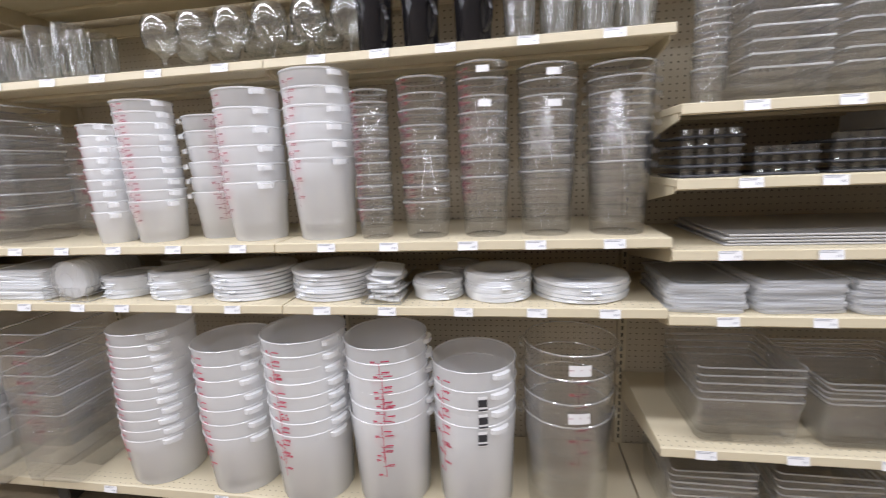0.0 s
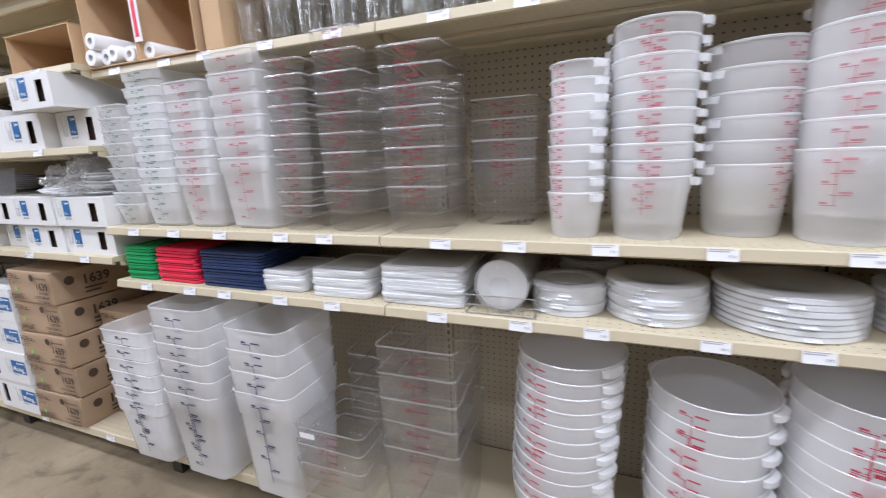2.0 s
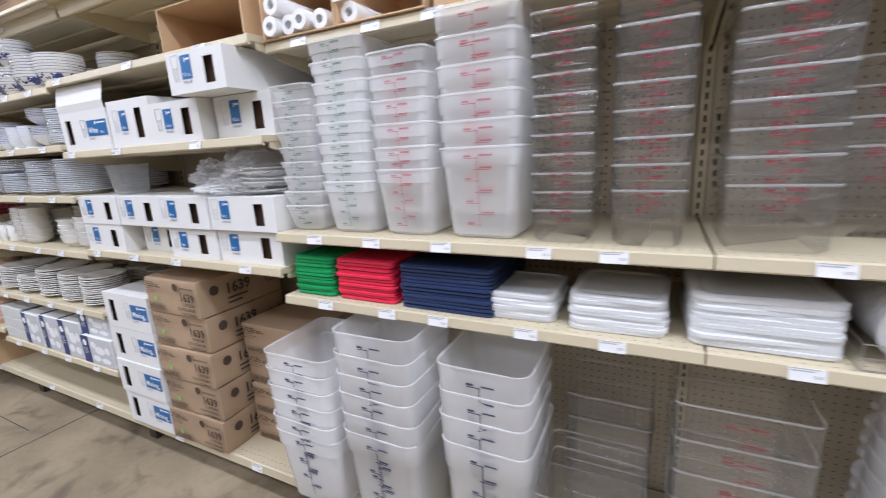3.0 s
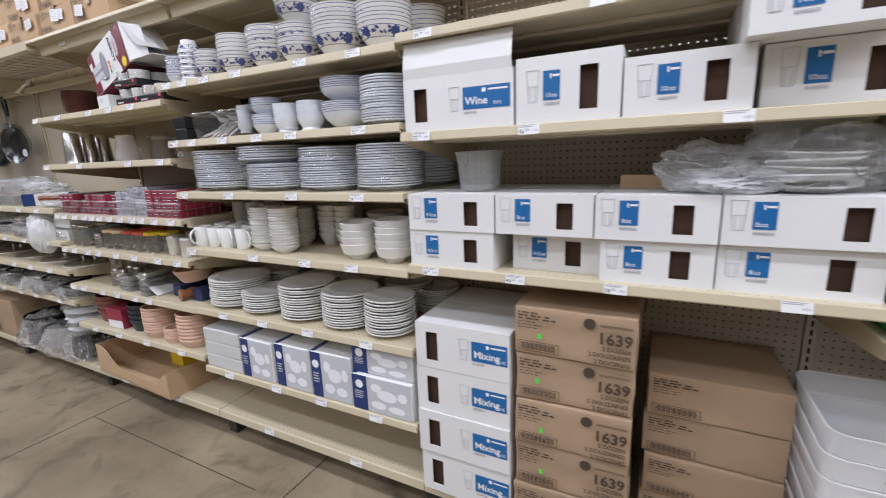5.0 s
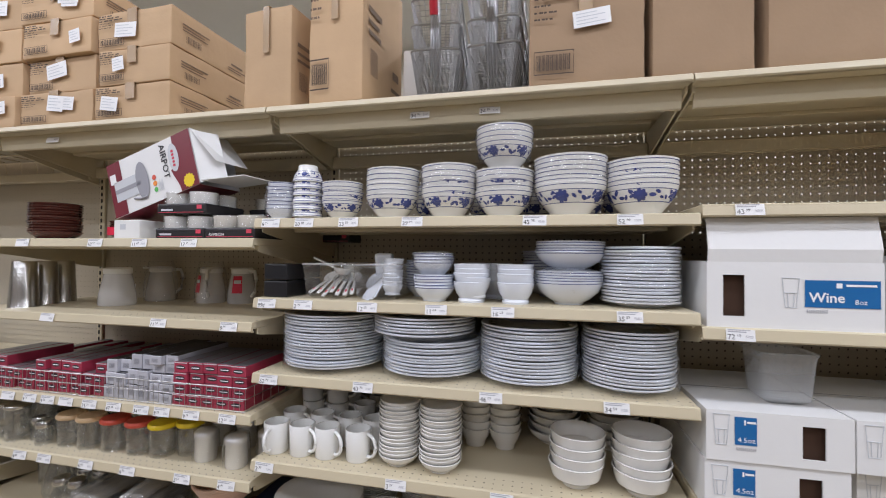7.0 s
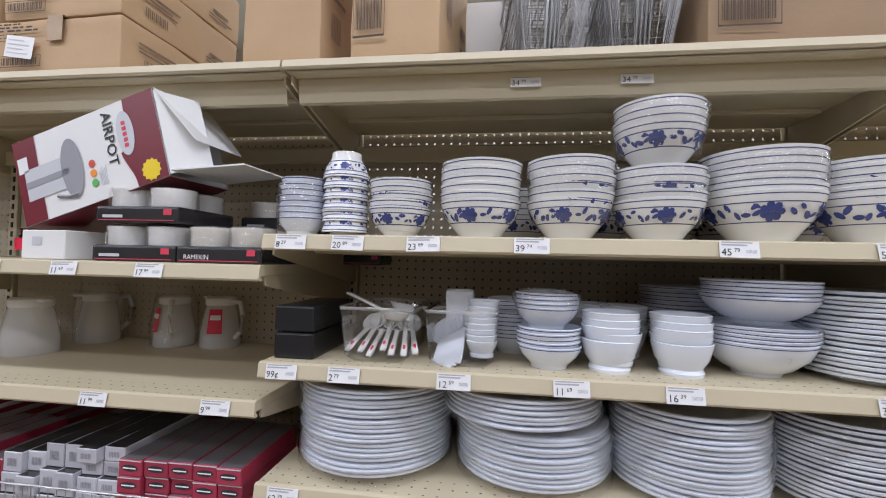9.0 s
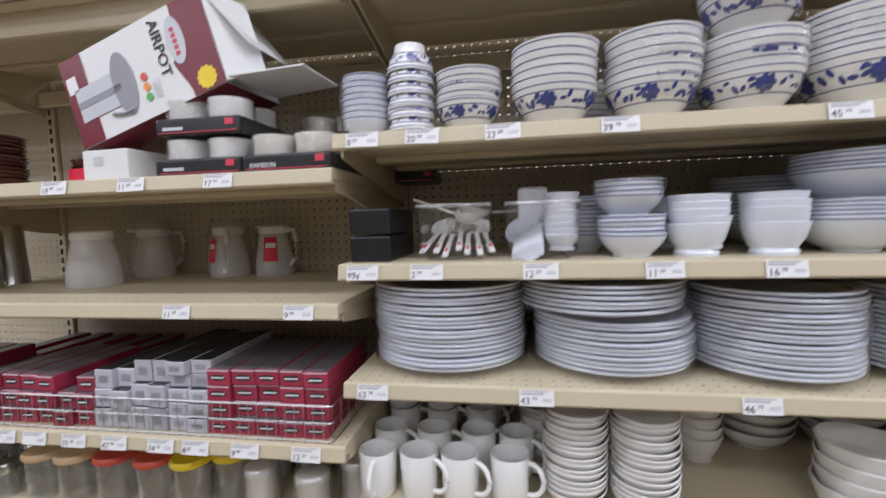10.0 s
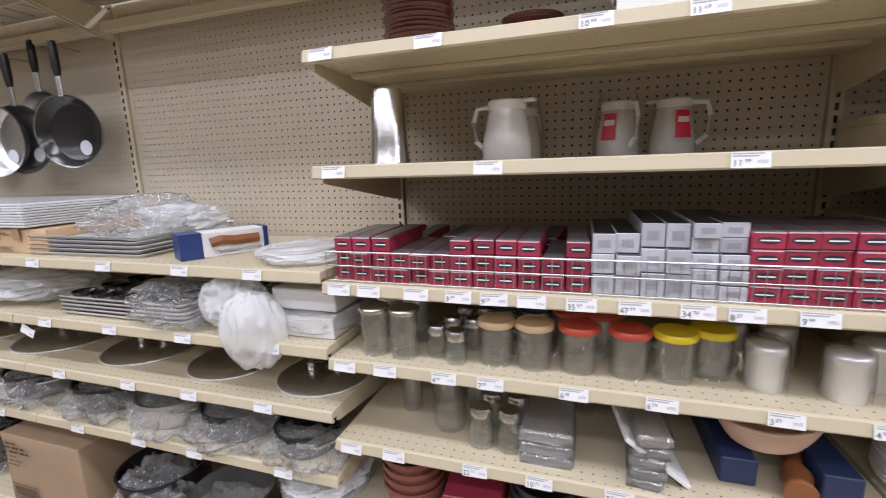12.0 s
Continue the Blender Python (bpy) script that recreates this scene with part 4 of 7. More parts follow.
for k in range(4):
    carton(-2.432 + random.uniform(-0.004, 0.004), -2.085, 0.006 + random.uniform(0, 0.008), 0.43, BASE + 0.001 + k * (MIX_H + 0.0015), MIX_H, "16oz", 0.215, 0.125, 0.07, 0.04, "Mixing", "mixing glass cartons")


def brown_carton(x0, x1, y0, depth, z, h, label, number="", lines=(), group="brown cartons", yaw=0.0, sticker=False, mat="card_dark", tape=True, white_label=False, bars=True):
    w = x1 - x0
    c = thing("cardboard_carton", label, "cardboard box", group, at=pose(x0, y0, z, 0, 0, yaw))
    bm = bmesh.new()
    add_box(bm, 0, w, 0, depth, 0, h, 0.004, 2)
    bmesh.ops.subdivide_edges(bm, edges=bm.edges[:], cuts=7, use_grid_fill=True)
    off = Vector((random.uniform(0, 90), random.uniform(0, 90), random.uniform(0, 90)))
    mid = Vector((w / 2, depth / 2, h / 2))
    for v in bm.verts:
        dent = (0.5 + 0.5 * noise.noise(v.co * 9 + off) + 0.35 * noise.noise(v.co * 24 + off)) * (1.5 if number else 1.0)
        way = v.co - mid
        v.co.x -= math.copysign(dent * 0.0055, way.x) * min(1, abs(way.x) / (w * 0.4))
        v.co.y -= math.copysign(dent * 0.0055, way.y) * min(1, abs(way.y) / (depth * 0.4)) - 0.0025
        if way.z > 0:
            v.co.z -= max(0, dent) * 0.004 * way.z / (h / 2)
    part("board", bm, M[mat], c, smooth=25)
    if tape:
        part("packing_tape", box(w * 0.44, w * 0.56, -0.0025, depth * 0.9, h + 0.0002, h + 0.0022), M["tape"], c, "glossy brown packing tape")
        if not number:
            part("packing_tape", box(w * 0.44, w * 0.56, -0.0034, -0.0022, h * 0.55, h + 0.002), M["tape"], c, "glossy brown packing tape")
    if number:
        letters(number, 0.047, M["brown_ink"], c, Matrix.Translation((w * 0.965, -0.0036, h * 0.47)), align="RIGHT", bold=0.028)
        side = lambda y, z: pose(w + 0.0026, y, z, 0, 0, 90)
        letters(number, 0.062, M["brown_ink"], c, side(0.125, h * 0.46), bold=0.028)
        for k in range(2):
            part("printed_line", box(0.0, 0.10 - 0.03 * k, -0.0004, 0.0, 0.0, 0.008), M["brown_ink"], c, at=side(0.13, h * (0.30 - 0.13 * k)))
        part("printed_mark", add_rings(bmesh.new(), [[(0.021 * math.cos(a), 0, 0.021 * math.sin(a)) for a in [2 * math.pi * i / 16 for i in range(16)]]], False, True), M["brown_ink"], c, "round dark printed mark", at=side(0.075, h * 0.66))
        part("hand_hole_cut", tube([(0.026 * math.cos(a) * (1 if abs(a) < 9 else 1), 0, 0.03 * math.sin(a)) for a in [math.pi + math.pi * i / 8 for i in range(9)]], 0.0018, 4), M["brown_ink"], c, "curved cut of a hand hole", at=side(0.355, h * 0.6))
        for k, ln in enumerate(lines):
            letters(ln, 0.018, M["brown_ink"], c, Matrix.Translation((w * 0.955, -0.0036, h * (0.335 - 0.135 * k))), align="RIGHT", bold=0.02)
        dot = add_rings(bmesh.new(), [[(w * 0.64 + 0.017 * math.cos(a), -0.0036, h * 0.82 + 0.017 * math.sin(a)) for a in [2 * math.pi * i / 16 for i in range(16)]]], False, True)
        part("printed_mark", dot, M["brown_ink"], c)
        part("printed_line", flat(bmesh.new(), w * 0.72, w * 0.96, h * 0.79, h * 0.84, -0.0036), M["faded_ink"], c, "faded brown printed line")
    if bars:
        bb = bmesh.new()
        for k, (e, th) in enumerate(((0.24, 0.032), (0.33, 0.032), (0.40, 0.032), (0.2, 0.016), (0.27, 0.016), (0.22, 0.016))):
            for j in range(5):
                flat(bb, w * (0.05 + (e - 0.05) * j / 5), w * (0.05 + (e - 0.05) * (j + 0.55 + 0.3 * ((j + k) % 2)) / 5), h * (0.87 - 0.06 * k), h * (0.87 - 0.06 * k + th), -0.0036)
        for k in range(24):
            flat(bb, w * 0.07 + k * w * 0.0125, w * 0.07 + k * w * 0.0125 + w * (0.004 + 0.003 * (k % 3)), h * 0.12, h * 0.26, -0.0036)
        for e in ((0.05, 0.4, 0.085, 0.095), (0.05, 0.4, 0.285, 0.295), (0.05, 0.055, 0.09, 0.29), (0.395, 0.4, 0.09, 0.29)):
            flat(bb, w * e[0], w * e[1], h * e[2], h * e[3], -0.0036)
        part("printed_text", bb, M["brown_ink"], c, "dark printed lines and a barcode")
    if not number and mat != "card_dark":
        sp = bmesh.new()
        for k, (a0, a1, b0, b1) in enumerate(((0.12, 0.42, 0.62, 0.66), (0.12, 0.36, 0.54, 0.57), (0.12, 0.40, 0.47, 0.50), (0.70, 0.86, 0.30, 0.36), (0.66, 0.9, 0.20, 0.23), (0.66, 0.84, 0.13, 0.16))):
            flat(sp, depth * a0, depth * a1, h * b0, h * b1, 0)
        for k in range(12):
            flat(sp, depth * (0.16 + 0.014 * k), depth * (0.16 + 0.014 * k + 0.005 + 0.003 * (k % 2)), h * 0.2, h * 0.38, 0)
        part("printed_text", sp, M["faded_ink"], c, "faded printed lines and a barcode", at=pose(w + 0.0012, 0.0, 0.0, 0, 0, 90))
    if sticker:
        part("lime_sticker", flat(bmesh.new(), -0.006, 0.006, -0.008, 0.008, 0), M["lime"], c, "small lime green sticker", at=pose(w * random.uniform(0.17, 0.27), -0.0046, h * random.uniform(0.3, 0.5), 0, random.uniform(-25, 45), 0))
    if white_label:
        for lw in random.sample((0.05, 0.075, 0.095), random.choice((1, 2))):
            lh = random.uniform(0.045, 0.06)
            wl = part("paper_label", flat(bmesh.new(), -lw / 2, lw / 2, -lh / 2, lh / 2, 0), M["tag"], c, "white shipping label",
                      at=pose(w * random.uniform(0.2, 0.8), -0.0052 - random.uniform(0, 0.001), h * random.uniform(0.42, 0.62), 0, random.uniform(-9, 9), 0))
            lb = bmesh.new()
            for k in range(4):
                flat(lb, -lw * 0.42, lw * (0.35 - 0.2 * (k % 2)), lh * (-0.32 + 0.2 * k), lh * (-0.27 + 0.2 * k), -0.0006)
            part("printed_text", lb, M["pale_print"], wl)
    return c


for k in range(5):
    brown_carton(-2.07 + random.uniform(-0.006, 0.006), -1.715, 0.012 + random.uniform(-0.008, 0.01), 0.42, BASE + 0.001 + k * 0.157, 0.155, "brown carton of glasses printed with a number", "1639", ("2 DOZEN", "2 DOUZAINES", "2 DOCENAS"),
                 "numbered brown cartons", random.uniform(-1.6, 1.6), True, "card_dark", False)
for k in range(4):
    brown_carton(-1.69 + random.uniform(-0.006, 0.006), -1.315, 0.16 + random.uniform(-0.01, 0.01), 0.34, BASE + 0.001 + k * 0.142, 0.14, "brown carton standing behind white tubs", "", (), "plain brown cartons", random.uniform(-1, 1), False, "card_dark", False)


def crumpled(name, label, category, centre, size, material, seed, rough=0.35, freq=3.0, floor_cut=True, fold=(0.8, 1.0, 1.4)):
    """A crumpled film bag or bundle: a closed skin pushed in and out by folds."""
    bm = bmesh.new()
    bmesh.ops.create_icosphere(bm, subdivisions=5, radius=1.0)
    off = Vector((seed * 7.3, seed * 3.1, seed * 1.7))
    for v in bm.verts:
        p = v.co.copy()
        q = Vector((p.x * fold[0], p.y * fold[1], p.z * fold[2])) * freq * 0.72
        f = noise.fractal(q * 0.5 + off, 0.9, 2.1, 3)
        r = abs(noise.noise(q * 1.3 + off + Vector((f, f, 0)) * 0.8))
        r2 = abs(noise.noise(q * 3.4 + off))
        v.co = p * (1 + rough * 0.9 * f + rough * (0.45 - 1.5 * min(r, 0.45)) - rough * 0.14 * r2)
        if floor_cut:
            v.co.z = max(v.co.z, -0.72)
    return solid(name, bm, M[material], label, category, at=Matrix.Translation(centre) @ Matrix.Diagonal((*size, 1)), smooth=75)


for k in range(5):
    solid("foam_plate", lathe([(0.001, 0.004), (0.07, 0.003), (0.098, 0.016), (0.104, 0.0165), (0.104, 0.0205), (0.072, 0.008), (0.001, 0.008)], 28, False), M["white_plastic"], "white plastic plate inside a clear film bundle", "plate", "bundled plates", at=pose(-1.37, 0.15, D2 + 0.240 + 0.019 * k, random.uniform(-3, 3), random.uniform(-3, 3), 0), smooth=45)
crumpled("film_bag", "bundle of white plates in crinkled clear film", "plastic bag", (-1.375, 0.15, D2 + 0.238 + 0.075), (0.145, 0.135, 0.098), "wrap", 3, 0.30, 4.5)
crumpled("film_bag", "gathered top of a crinkled clear film bag", "plastic bag", (-1.45, 0.10, D2 + 0.238 + 0.145), (0.04, 0.035, 0.06), "wrap", 4, 0.5, 4, False)
crumpled("film_bag", "twisted end of a crinkled clear film bag", "plastic bag", (-1.60, 0.10, D2 + 0.238 + 0.055), (0.09, 0.07, 0.065), "wrap", 5, 0.45, 4)
crumpled("film_bag", "white goods bundled inside crinkled clear film", "plastic bag", (-1.53, 0.12, D2 + 0.238 + 0.028), (0.11, 0.09, 0.036), "bag", 6, 0.45, 4)

# ---- bay E: melamine and stoneware ----
M["china"] = plain("white_glazed_china", (0.80, 0.80, 0.78), 0.12, vary=0.03, scale=8)
M["melamine"] = plain("bluish_white_melamine", (0.73, 0.765, 0.83), 0.22, vary=0.03, scale=8)
M["stone"] = plain("white_stoneware", (0.74, 0.73, 0.70), 0.15, vary=0.03, scale=8)
M["blue_line"] = plain("blue_glaze", (0.055, 0.075, 0.25), 0.2, vary=0.3, scale=60)


def plate(r, label, material, h=0.02, line=True, lip=0.0048):
    t = thing("dinner_plate", label, "plate")
    prof = [(0.001, 0.003), (r * 0.55, 0.003), (r * 0.58, 0.0), (r * 0.61, 0.003), (r * 0.72, h * 0.55), (r * 0.985, h - 0.001), (r - 0.0005, h - lip * 0.4), (r + 0.0005, h), (r + 0.0005, h + lip), (r * 0.985, h + lip + 0.0012), (r * 0.72, h * 0.55 + 0.005), (r * 0.62, 0.007), (0.001, 0.006)]
    part("dish", lathe(prof, 40, False), M[material], t, smooth=40)
    if line:
        part("rim_line", lathe([(r * 0.992, h + 0.0002), (r + 0.0006, h + 0.0002), (r + 0.0006, h + 0.0018), (r * 0.992, h + 0.0018)], 40, False), M["blue_line"], t, "thin blue line round the rim")
    return t


def bowl(r, h, label, material, foot=0.5, line=True, flowers=0, name="soup_bowl", flare=1.0):
    t = thing(name, label, "bowl")
    rf = r * foot
    prof = [(0.001, 0.006), (rf * 0.9, 0.005), (rf, 0.0), (rf * 1.04, 0.006), (r * (0.62 + 0.2 * (foot - 0.5)), h * 0.22), (r * 0.86, h * 0.55 * flare), (r * 0.965, h * 0.85), (r, h), (r - 0.003, h + 0.001), (r * 0.93, h * 0.85), (r * 0.82, h * 0.55 * flare), (r * 0.56, h * 0.24), (0.001, h * 0.14)]
    part("dish", lathe(prof, 36, False), M[material], t, smooth=40)
    outer = sorted((z, rr) for rr, z in prof[3:8])

    def at_z(z):
        for (z0, a), (z1, b) in zip(outer, outer[1:]):
            if z0 <= z <= z1:
                return a + (b - a) * (z - z0) / max(1e-6, z1 - z0)
        return r
    if line:
        bm = bmesh.new()
        for zf in (0.93,) + ((0.775, 0.40) if flowers else ()):
            z = h * zf
            add_rings(bm, [circle(at_z(z - 0.0008) + 0.0006, z - 0.0008, 36), circle(at_z(z + 0.0008) + 0.0008, z + 0.0008, 36)])
        part("rim_line", bm, M["blue_line"], t, "thin blue line round the rim")
    if flowers:
        bm = bmesh.new()
        rng = random.Random(int(r * 1000))

        def blob(a, z, s, stretch=1.0, tilt=0.0):
            pts = []
            for i in range(7):
                th = 2 * math.pi * i / 7
                u, v = s * math.cos(th) * stretch, s * math.sin(th)
                u, v = u * math.cos(tilt) - v * math.sin(tilt), u * math.sin(tilt) + v * math.cos(tilt)
                zz = min(h * 0.97, max(0.008, z + v))
                rr = at_z(zz) + 0.0012
                ph = a + u / rr
                pts.append((rr * math.cos(ph), rr * math.sin(ph), zz))
            bm.faces.new([bm.verts.new(p) for p in pts])
        for k in range(flowers):
            a = 2 * math.pi * k / flowers - math.pi / 2 - 0.25
            s = r * 0.080
            for i in range(7):
                th = 2 * math.pi * i / 7
                blob(a + s * 1.6 * math.cos(th) / r, h * 0.59 + s * 1.25 * math.sin(th), s * 0.8, 1.2, th)
            blob(a, h * 0.59, s * 0.7)
            for j in range(6):
                aa = a + (0.30 + 0.13 * j) * (6.28 / flowers) / 1.05
                blob(aa, h * (0.59 + 0.10 * math.sin(j * 1.9)), s * (0.42 + 0.3 * rng.random()), 1.9, rng.uniform(-1.2, 1.2))
            blob(a - 0.24, h * 0.57, s * 0.5, 2.2, 0.5)
            blob(a - 0.24, h * 0.70, s * 0.4, 2.0, -0.6)
        part("floral_band", bm, M["blue_line"], t, "painted blue flowers and leaves")
    return t


def pile(proto, n, pitch, x, y, z, group, wob=0.0025, spin=180, lean=(0, 0), tilt=0.5, first=0):
    proto["group"] = group
    for k in range(n):
        m = pose(x + lean[0] * k + random.uniform(-wob, wob), y + lean[1] * k + random.uniform(-wob, wob), z + pitch * k, random.uniform(-tilt, tilt), random.uniform(-tilt, tilt), random.uniform(-spin, spin))
        if k == 0:
            proto.matrix_basis = m
        else:
            copy_thing(proto, m)


E6, E5, E4, E3, E2, E1 = LEV["E"]
FLORAL = "white melamine bowl with a band of blue flowers"
for x, r, h, n, p, y in ((-3.415, 0.063, 0.058, 5, 0.0135, 0.09), (-3.255, 0.080, 0.072, 6, 0.0150, 0.10), (-3.080, 0.082, 0.074, 6, 0.0155, 0.105), (-2.918, 0.083, 0.075, 5, 0.0145, 0.105), (-2.735, 0.099, 0.088, 7, 0.0125, 0.115), (-2.55, 0.093, 0.085, 6, 0.0125, 0.115)):
    pile(bowl(r, h, FLORAL, "china", 0.5, True, 5), n, p, x, y, E6, "floral bowls", spin=9)
pile(bowl(0.081, 0.072, FLORAL, "china", 0.5, True, 5), 4, 0.0145, -2.918, 0.105, E6 + 0.139, "floral bowls", spin=9)
pile(bowl(0.088, 0.08, FLORAL, "china", 0.5, True, 5), 8, 0.0155, -2.535, 0.36, E6, "floral bowls at the back", spin=180)
for x, r in ((-3.17, 0.075), (-2.985, 0.075), (-2.83, 0.08), (-2.70, 0.08)):
    pile(bowl(r, 0.07, FLORAL, "china", 0.5, True, 5), 5, 0.014, x, 0.31, E6, "floral bowls at the back", spin=180)
pile(bowl(0.047, 0.036, "small white melamine sauce dish in a stack", "melamine", 0.62, True), 8, 0.0112, -3.615, 0.075, E6, "sauce dishes")
pile(bowl(0.046, 0.05, "small white tea cup with blue flowers upside down", "china", 0.6, True, 4), 1, 0.02, -3.525, 0.075, E6, "tea cups")
cupp = bowl(0.046, 0.052, "small white tea cup with blue flowers", "china", 0.62, True, 4, "tea_cup")
cupp["group"] = "tea cups"
for k in range(6):
    m = Matrix.Translation((-3.525, 0.075, E6 + 0.060 + 0.0215 * k)) @ Matrix.Rotation(math.pi, 4, "X")
    if k == 0:
        cupp.matrix_basis = m
    else:
        copy_thing(cupp, m)
# second shelf
M["black_plastic"] = plain("black_plastic", (0.012, 0.012, 0.014), 0.3)
for k in range(2):
    solid("black_plastic_case", box(-3.645, -3.565, 0.03, 0.23, E5 + 0.052 * k + 0.001, E5 + 0.052 * k + 0.050, 0.004, 2), M["black_plastic"], "small glossy black plastic case in a stack", "case", "black cases")
for x0, x1 in ((-3.515, -3.375), (-3.35, -3.215)):
    b = square_tub(x1 - x0, 0.22, 0.106, 0.90, M["clear"], None, "clear plastic bin holding melamine spoons", 0.015)
    b.matrix_basis = Matrix.Translation(((x0 + x1) / 2, 0.13, E5))


def spoon(at, label, mat="china", red=False):
    bm = bmesh.new()
    add_rings(bm, [[(math.cos(a) * 0.022 * s, math.sin(a) * 0.03 * s, z) for a in [2 * math.pi * i / 14 for i in range(14)]] for s, z in ((0.05, 0.0), (0.6, 0.003), (1.0, 0.016), (0.93, 0.0165), (0.55, 0.006), (0.05, 0.003))], False, False)
    sp = thing("soup_spoon", label, "spoon", "soup spoons", at=at)
    part("scoop", bm, M[mat], sp, smooth=50)
    part("grip", add_rings(bmesh.new(), [[(-w, 0.025 + l, z), (w, 0.025 + l, z), (w * 0.7, 0.025 + l, z + 0.004), (-w * 0.7, 0.025 + l, z + 0.004)] for l, w, z in ((0, 0.006, 0.013), (0.04, 0.006, 0.022), (0.08, 0.008, 0.03), (0.092, 0.006, 0.032))], True, True), M[mat], sp, smooth=50)
    if red:
        part("printed_pattern", add_rings(bmesh.new(), [[(-w, 0.025 + l, z), (w, 0.025 + l, z)] for l, w, z in ((0.058, 0.0025, 0.0305), (0.066, 0.0032, 0.032), (0.072, 0.002, 0.033))], loop=False), M["ink_red"], sp, "red printed pattern on the grip")
    return sp


for k in range(7):
    spoon(pose(-3.487 + 0.0145 * k, 0.165, E5 + 0.050 + 0.004 * (k % 2), -38 - 3 * (k % 3), random.uniform(-6, 6), 180 + (k - 3) * 5), "white melamine spoon with a red handle lying in a bin", red=True).scale = (0.9, 0.85, 0.9)
spoon(pose(-3.43, 0.12, E5 + 0.068, 6, 6, 76), "large white melamine ladle resting across a bin").scale = (1.2, 1.05, 1.2)
spoon(pose(-3.42, 0.17, E5 + 0.078, -12, 0, -60), "large white melamine ladle resting across a bin").scale = (1.3, 1.3, 1.3)
for k in range(7):
    spoon(pose(-3.325 + 0.008 * k, 0.14, E5 + 0.040 + 0.005 * k, -48, 14, 165), "white melamine spoon in a clear bin", "melamine")
pile(bowl(0.031, 0.03, "tiny white sauce cup in a stack", "melamine", 0.75, False), 8, 0.011, -3.245, 0.085, E5 + 0.014, "tiny sauce cups")
solid("plastic_ladle_pack", box(-3.325, -3.265, 0.13, 0.155, 0, 0.10, 0.01, 2), M["melamine"], "white plastic utensil pack leaning in a bin", "utensils", at=pose(0.55, 0.02, E5 + 0.01, 0, 0, 0) @ pose(-0.55, 0, 0, 12, 0, 0))
pile(bowl(0.060, 0.042, "white rimmed melamine bowl in a stack", "melamine", 0.55), 5, 0.0085, -3.12, 0.09, E5, "rimmed bowls")
pile(bowl(0.060, 0.042, "white rimmed melamine bowl in a stack", "melamine", 0.55), 4, 0.0085, -3.124, 0.092, E5 + 0.072, "rimmed bowls")
pile(bowl(0.058, 0.04, "white rimmed melamine bowl in a stack", "melamine", 0.55), 10, 0.0085, -3.185, 0.21, E5, "rimmed bowls")
for x, y in ((-3.006, 0.085), (-2.885, 0.085), (-2.95, 0.22), (-3.02, 0.25)):
    pile(bowl(0.052, 0.058, "white octagonal melamine bowl in a stack", "melamine", 0.7, False, flare=0.9), 5, 0.0125, x, y, E5, "tall white bowls")
pile(bowl(0.093, 0.064, "large pale blue-white melamine bowl in a stack", "melamine", 0.42), 5, 0.0072, -2.737, 0.12, E5, "large bowls")
pile(bowl(0.095, 0.05, "large pale blue-white melamine bowl in a stack", "melamine", 0.42), 5, 0.0072, -2.735, 0.122, E5 + 0.094, "large bowls")
pile(bowl(0.095, 0.05, "dark large bowl stacked at the back", "melamine", 0.42), 12, 0.009, -2.78, 0.34, E5, "large bowls at the back")
pile(plate(0.098, "white melamine plate in a tall stack", "melamine", 0.014, False, 0.0036), 17, 0.0088, -2.553, 0.12, E5, "small melamine plates")
# third shelf: large plates
MEL = "large blue-white melamine plate in a stack"
for x, r, n, p, y in ((-3.475, 0.160, 18, 0.0089, 0.175), (-3.140, 0.152, 11, 0.0088, 0.17), (-2.848, 0.138, 17, 0.0088, 0.155), (-2.578, 0.120, 17, 0.0088, 0.14)):
    pile(plate(r, MEL, "melamine", 0.02, False, 0.0031), n, p, x, y, E4, "large melamine plates", 0.003)
pile(plate(0.156, MEL, "melamine", 0.02, False, 0.0031), 6, 0.0088, -3.165, 0.16, E4 + 0.112, "large melamine plates", 0.002)
for x, r, n in ((-2.56, 0.12, 13), (-2.86, 0.12, 10)):
    pile(plate(r, MEL, "melamine", 0.02, False), n, 0.0108, x, 0.37, E4, "large melamine plates at the back", 0.003)


def film_sleeve(x, y, z, r, h, seed, low=1.0, label="loose clear film round a stack of dishes"):
    """Clear film drawn round a stack, with creases."""
    bm = bmesh.new()
    rings = []
    for k in range(9):
        zz = h * k / 8
        ring = []
        for i in range(48):
            a = 2 * math.pi * i / 48
            f = noise.noise(Vector((math.cos(a) * 4 + seed, math.sin(a) * 4, zz * 40)))
            rr = (r + 0.002 + 0.005 * f) * (0.55 if k == 8 else low + (1 - low) * min(1, k / 5))
            ring.append((rr * math.cos(a), rr * math.sin(a), zz + (0.004 * f if k == 8 else 0)))
        rings.append(ring)
    add_rings(bm, rings)
    solid("film_sleeve", bm, M["cling"], label, "plastic film", "film round dishes", at=Matrix.Translation((x, y, z)), smooth=20)


film_sleeve(-2.848, 0.155, E4 + 0.004, 0.141, 0.17, 2)
film_sleeve(-2.578, 0.14, E4 + 0.004, 0.124, 0.17, 5)
film_sleeve(-3.475, 0.175, E4 + 0.004, 0.163, 0.18, 8)
film_sleeve(-2.918, 0.105, E6 + 0.165, 0.082, 0.095, 9, 0.86)
film_sleeve(-2.918, 0.105, E6 + 0.03, 0.083, 0.11, 12, 0.84)
film_sleeve(-3.08, 0.105, E6 + 0.035, 0.082, 0.122, 11, 0.84)
film_sleeve(-2.553, 0.12, E5 + 0.01, 0.10, 0.15, 15)
film_sleeve(-3.140, 0.17, E4 + 0.004, 0.156, 0.115, 21)
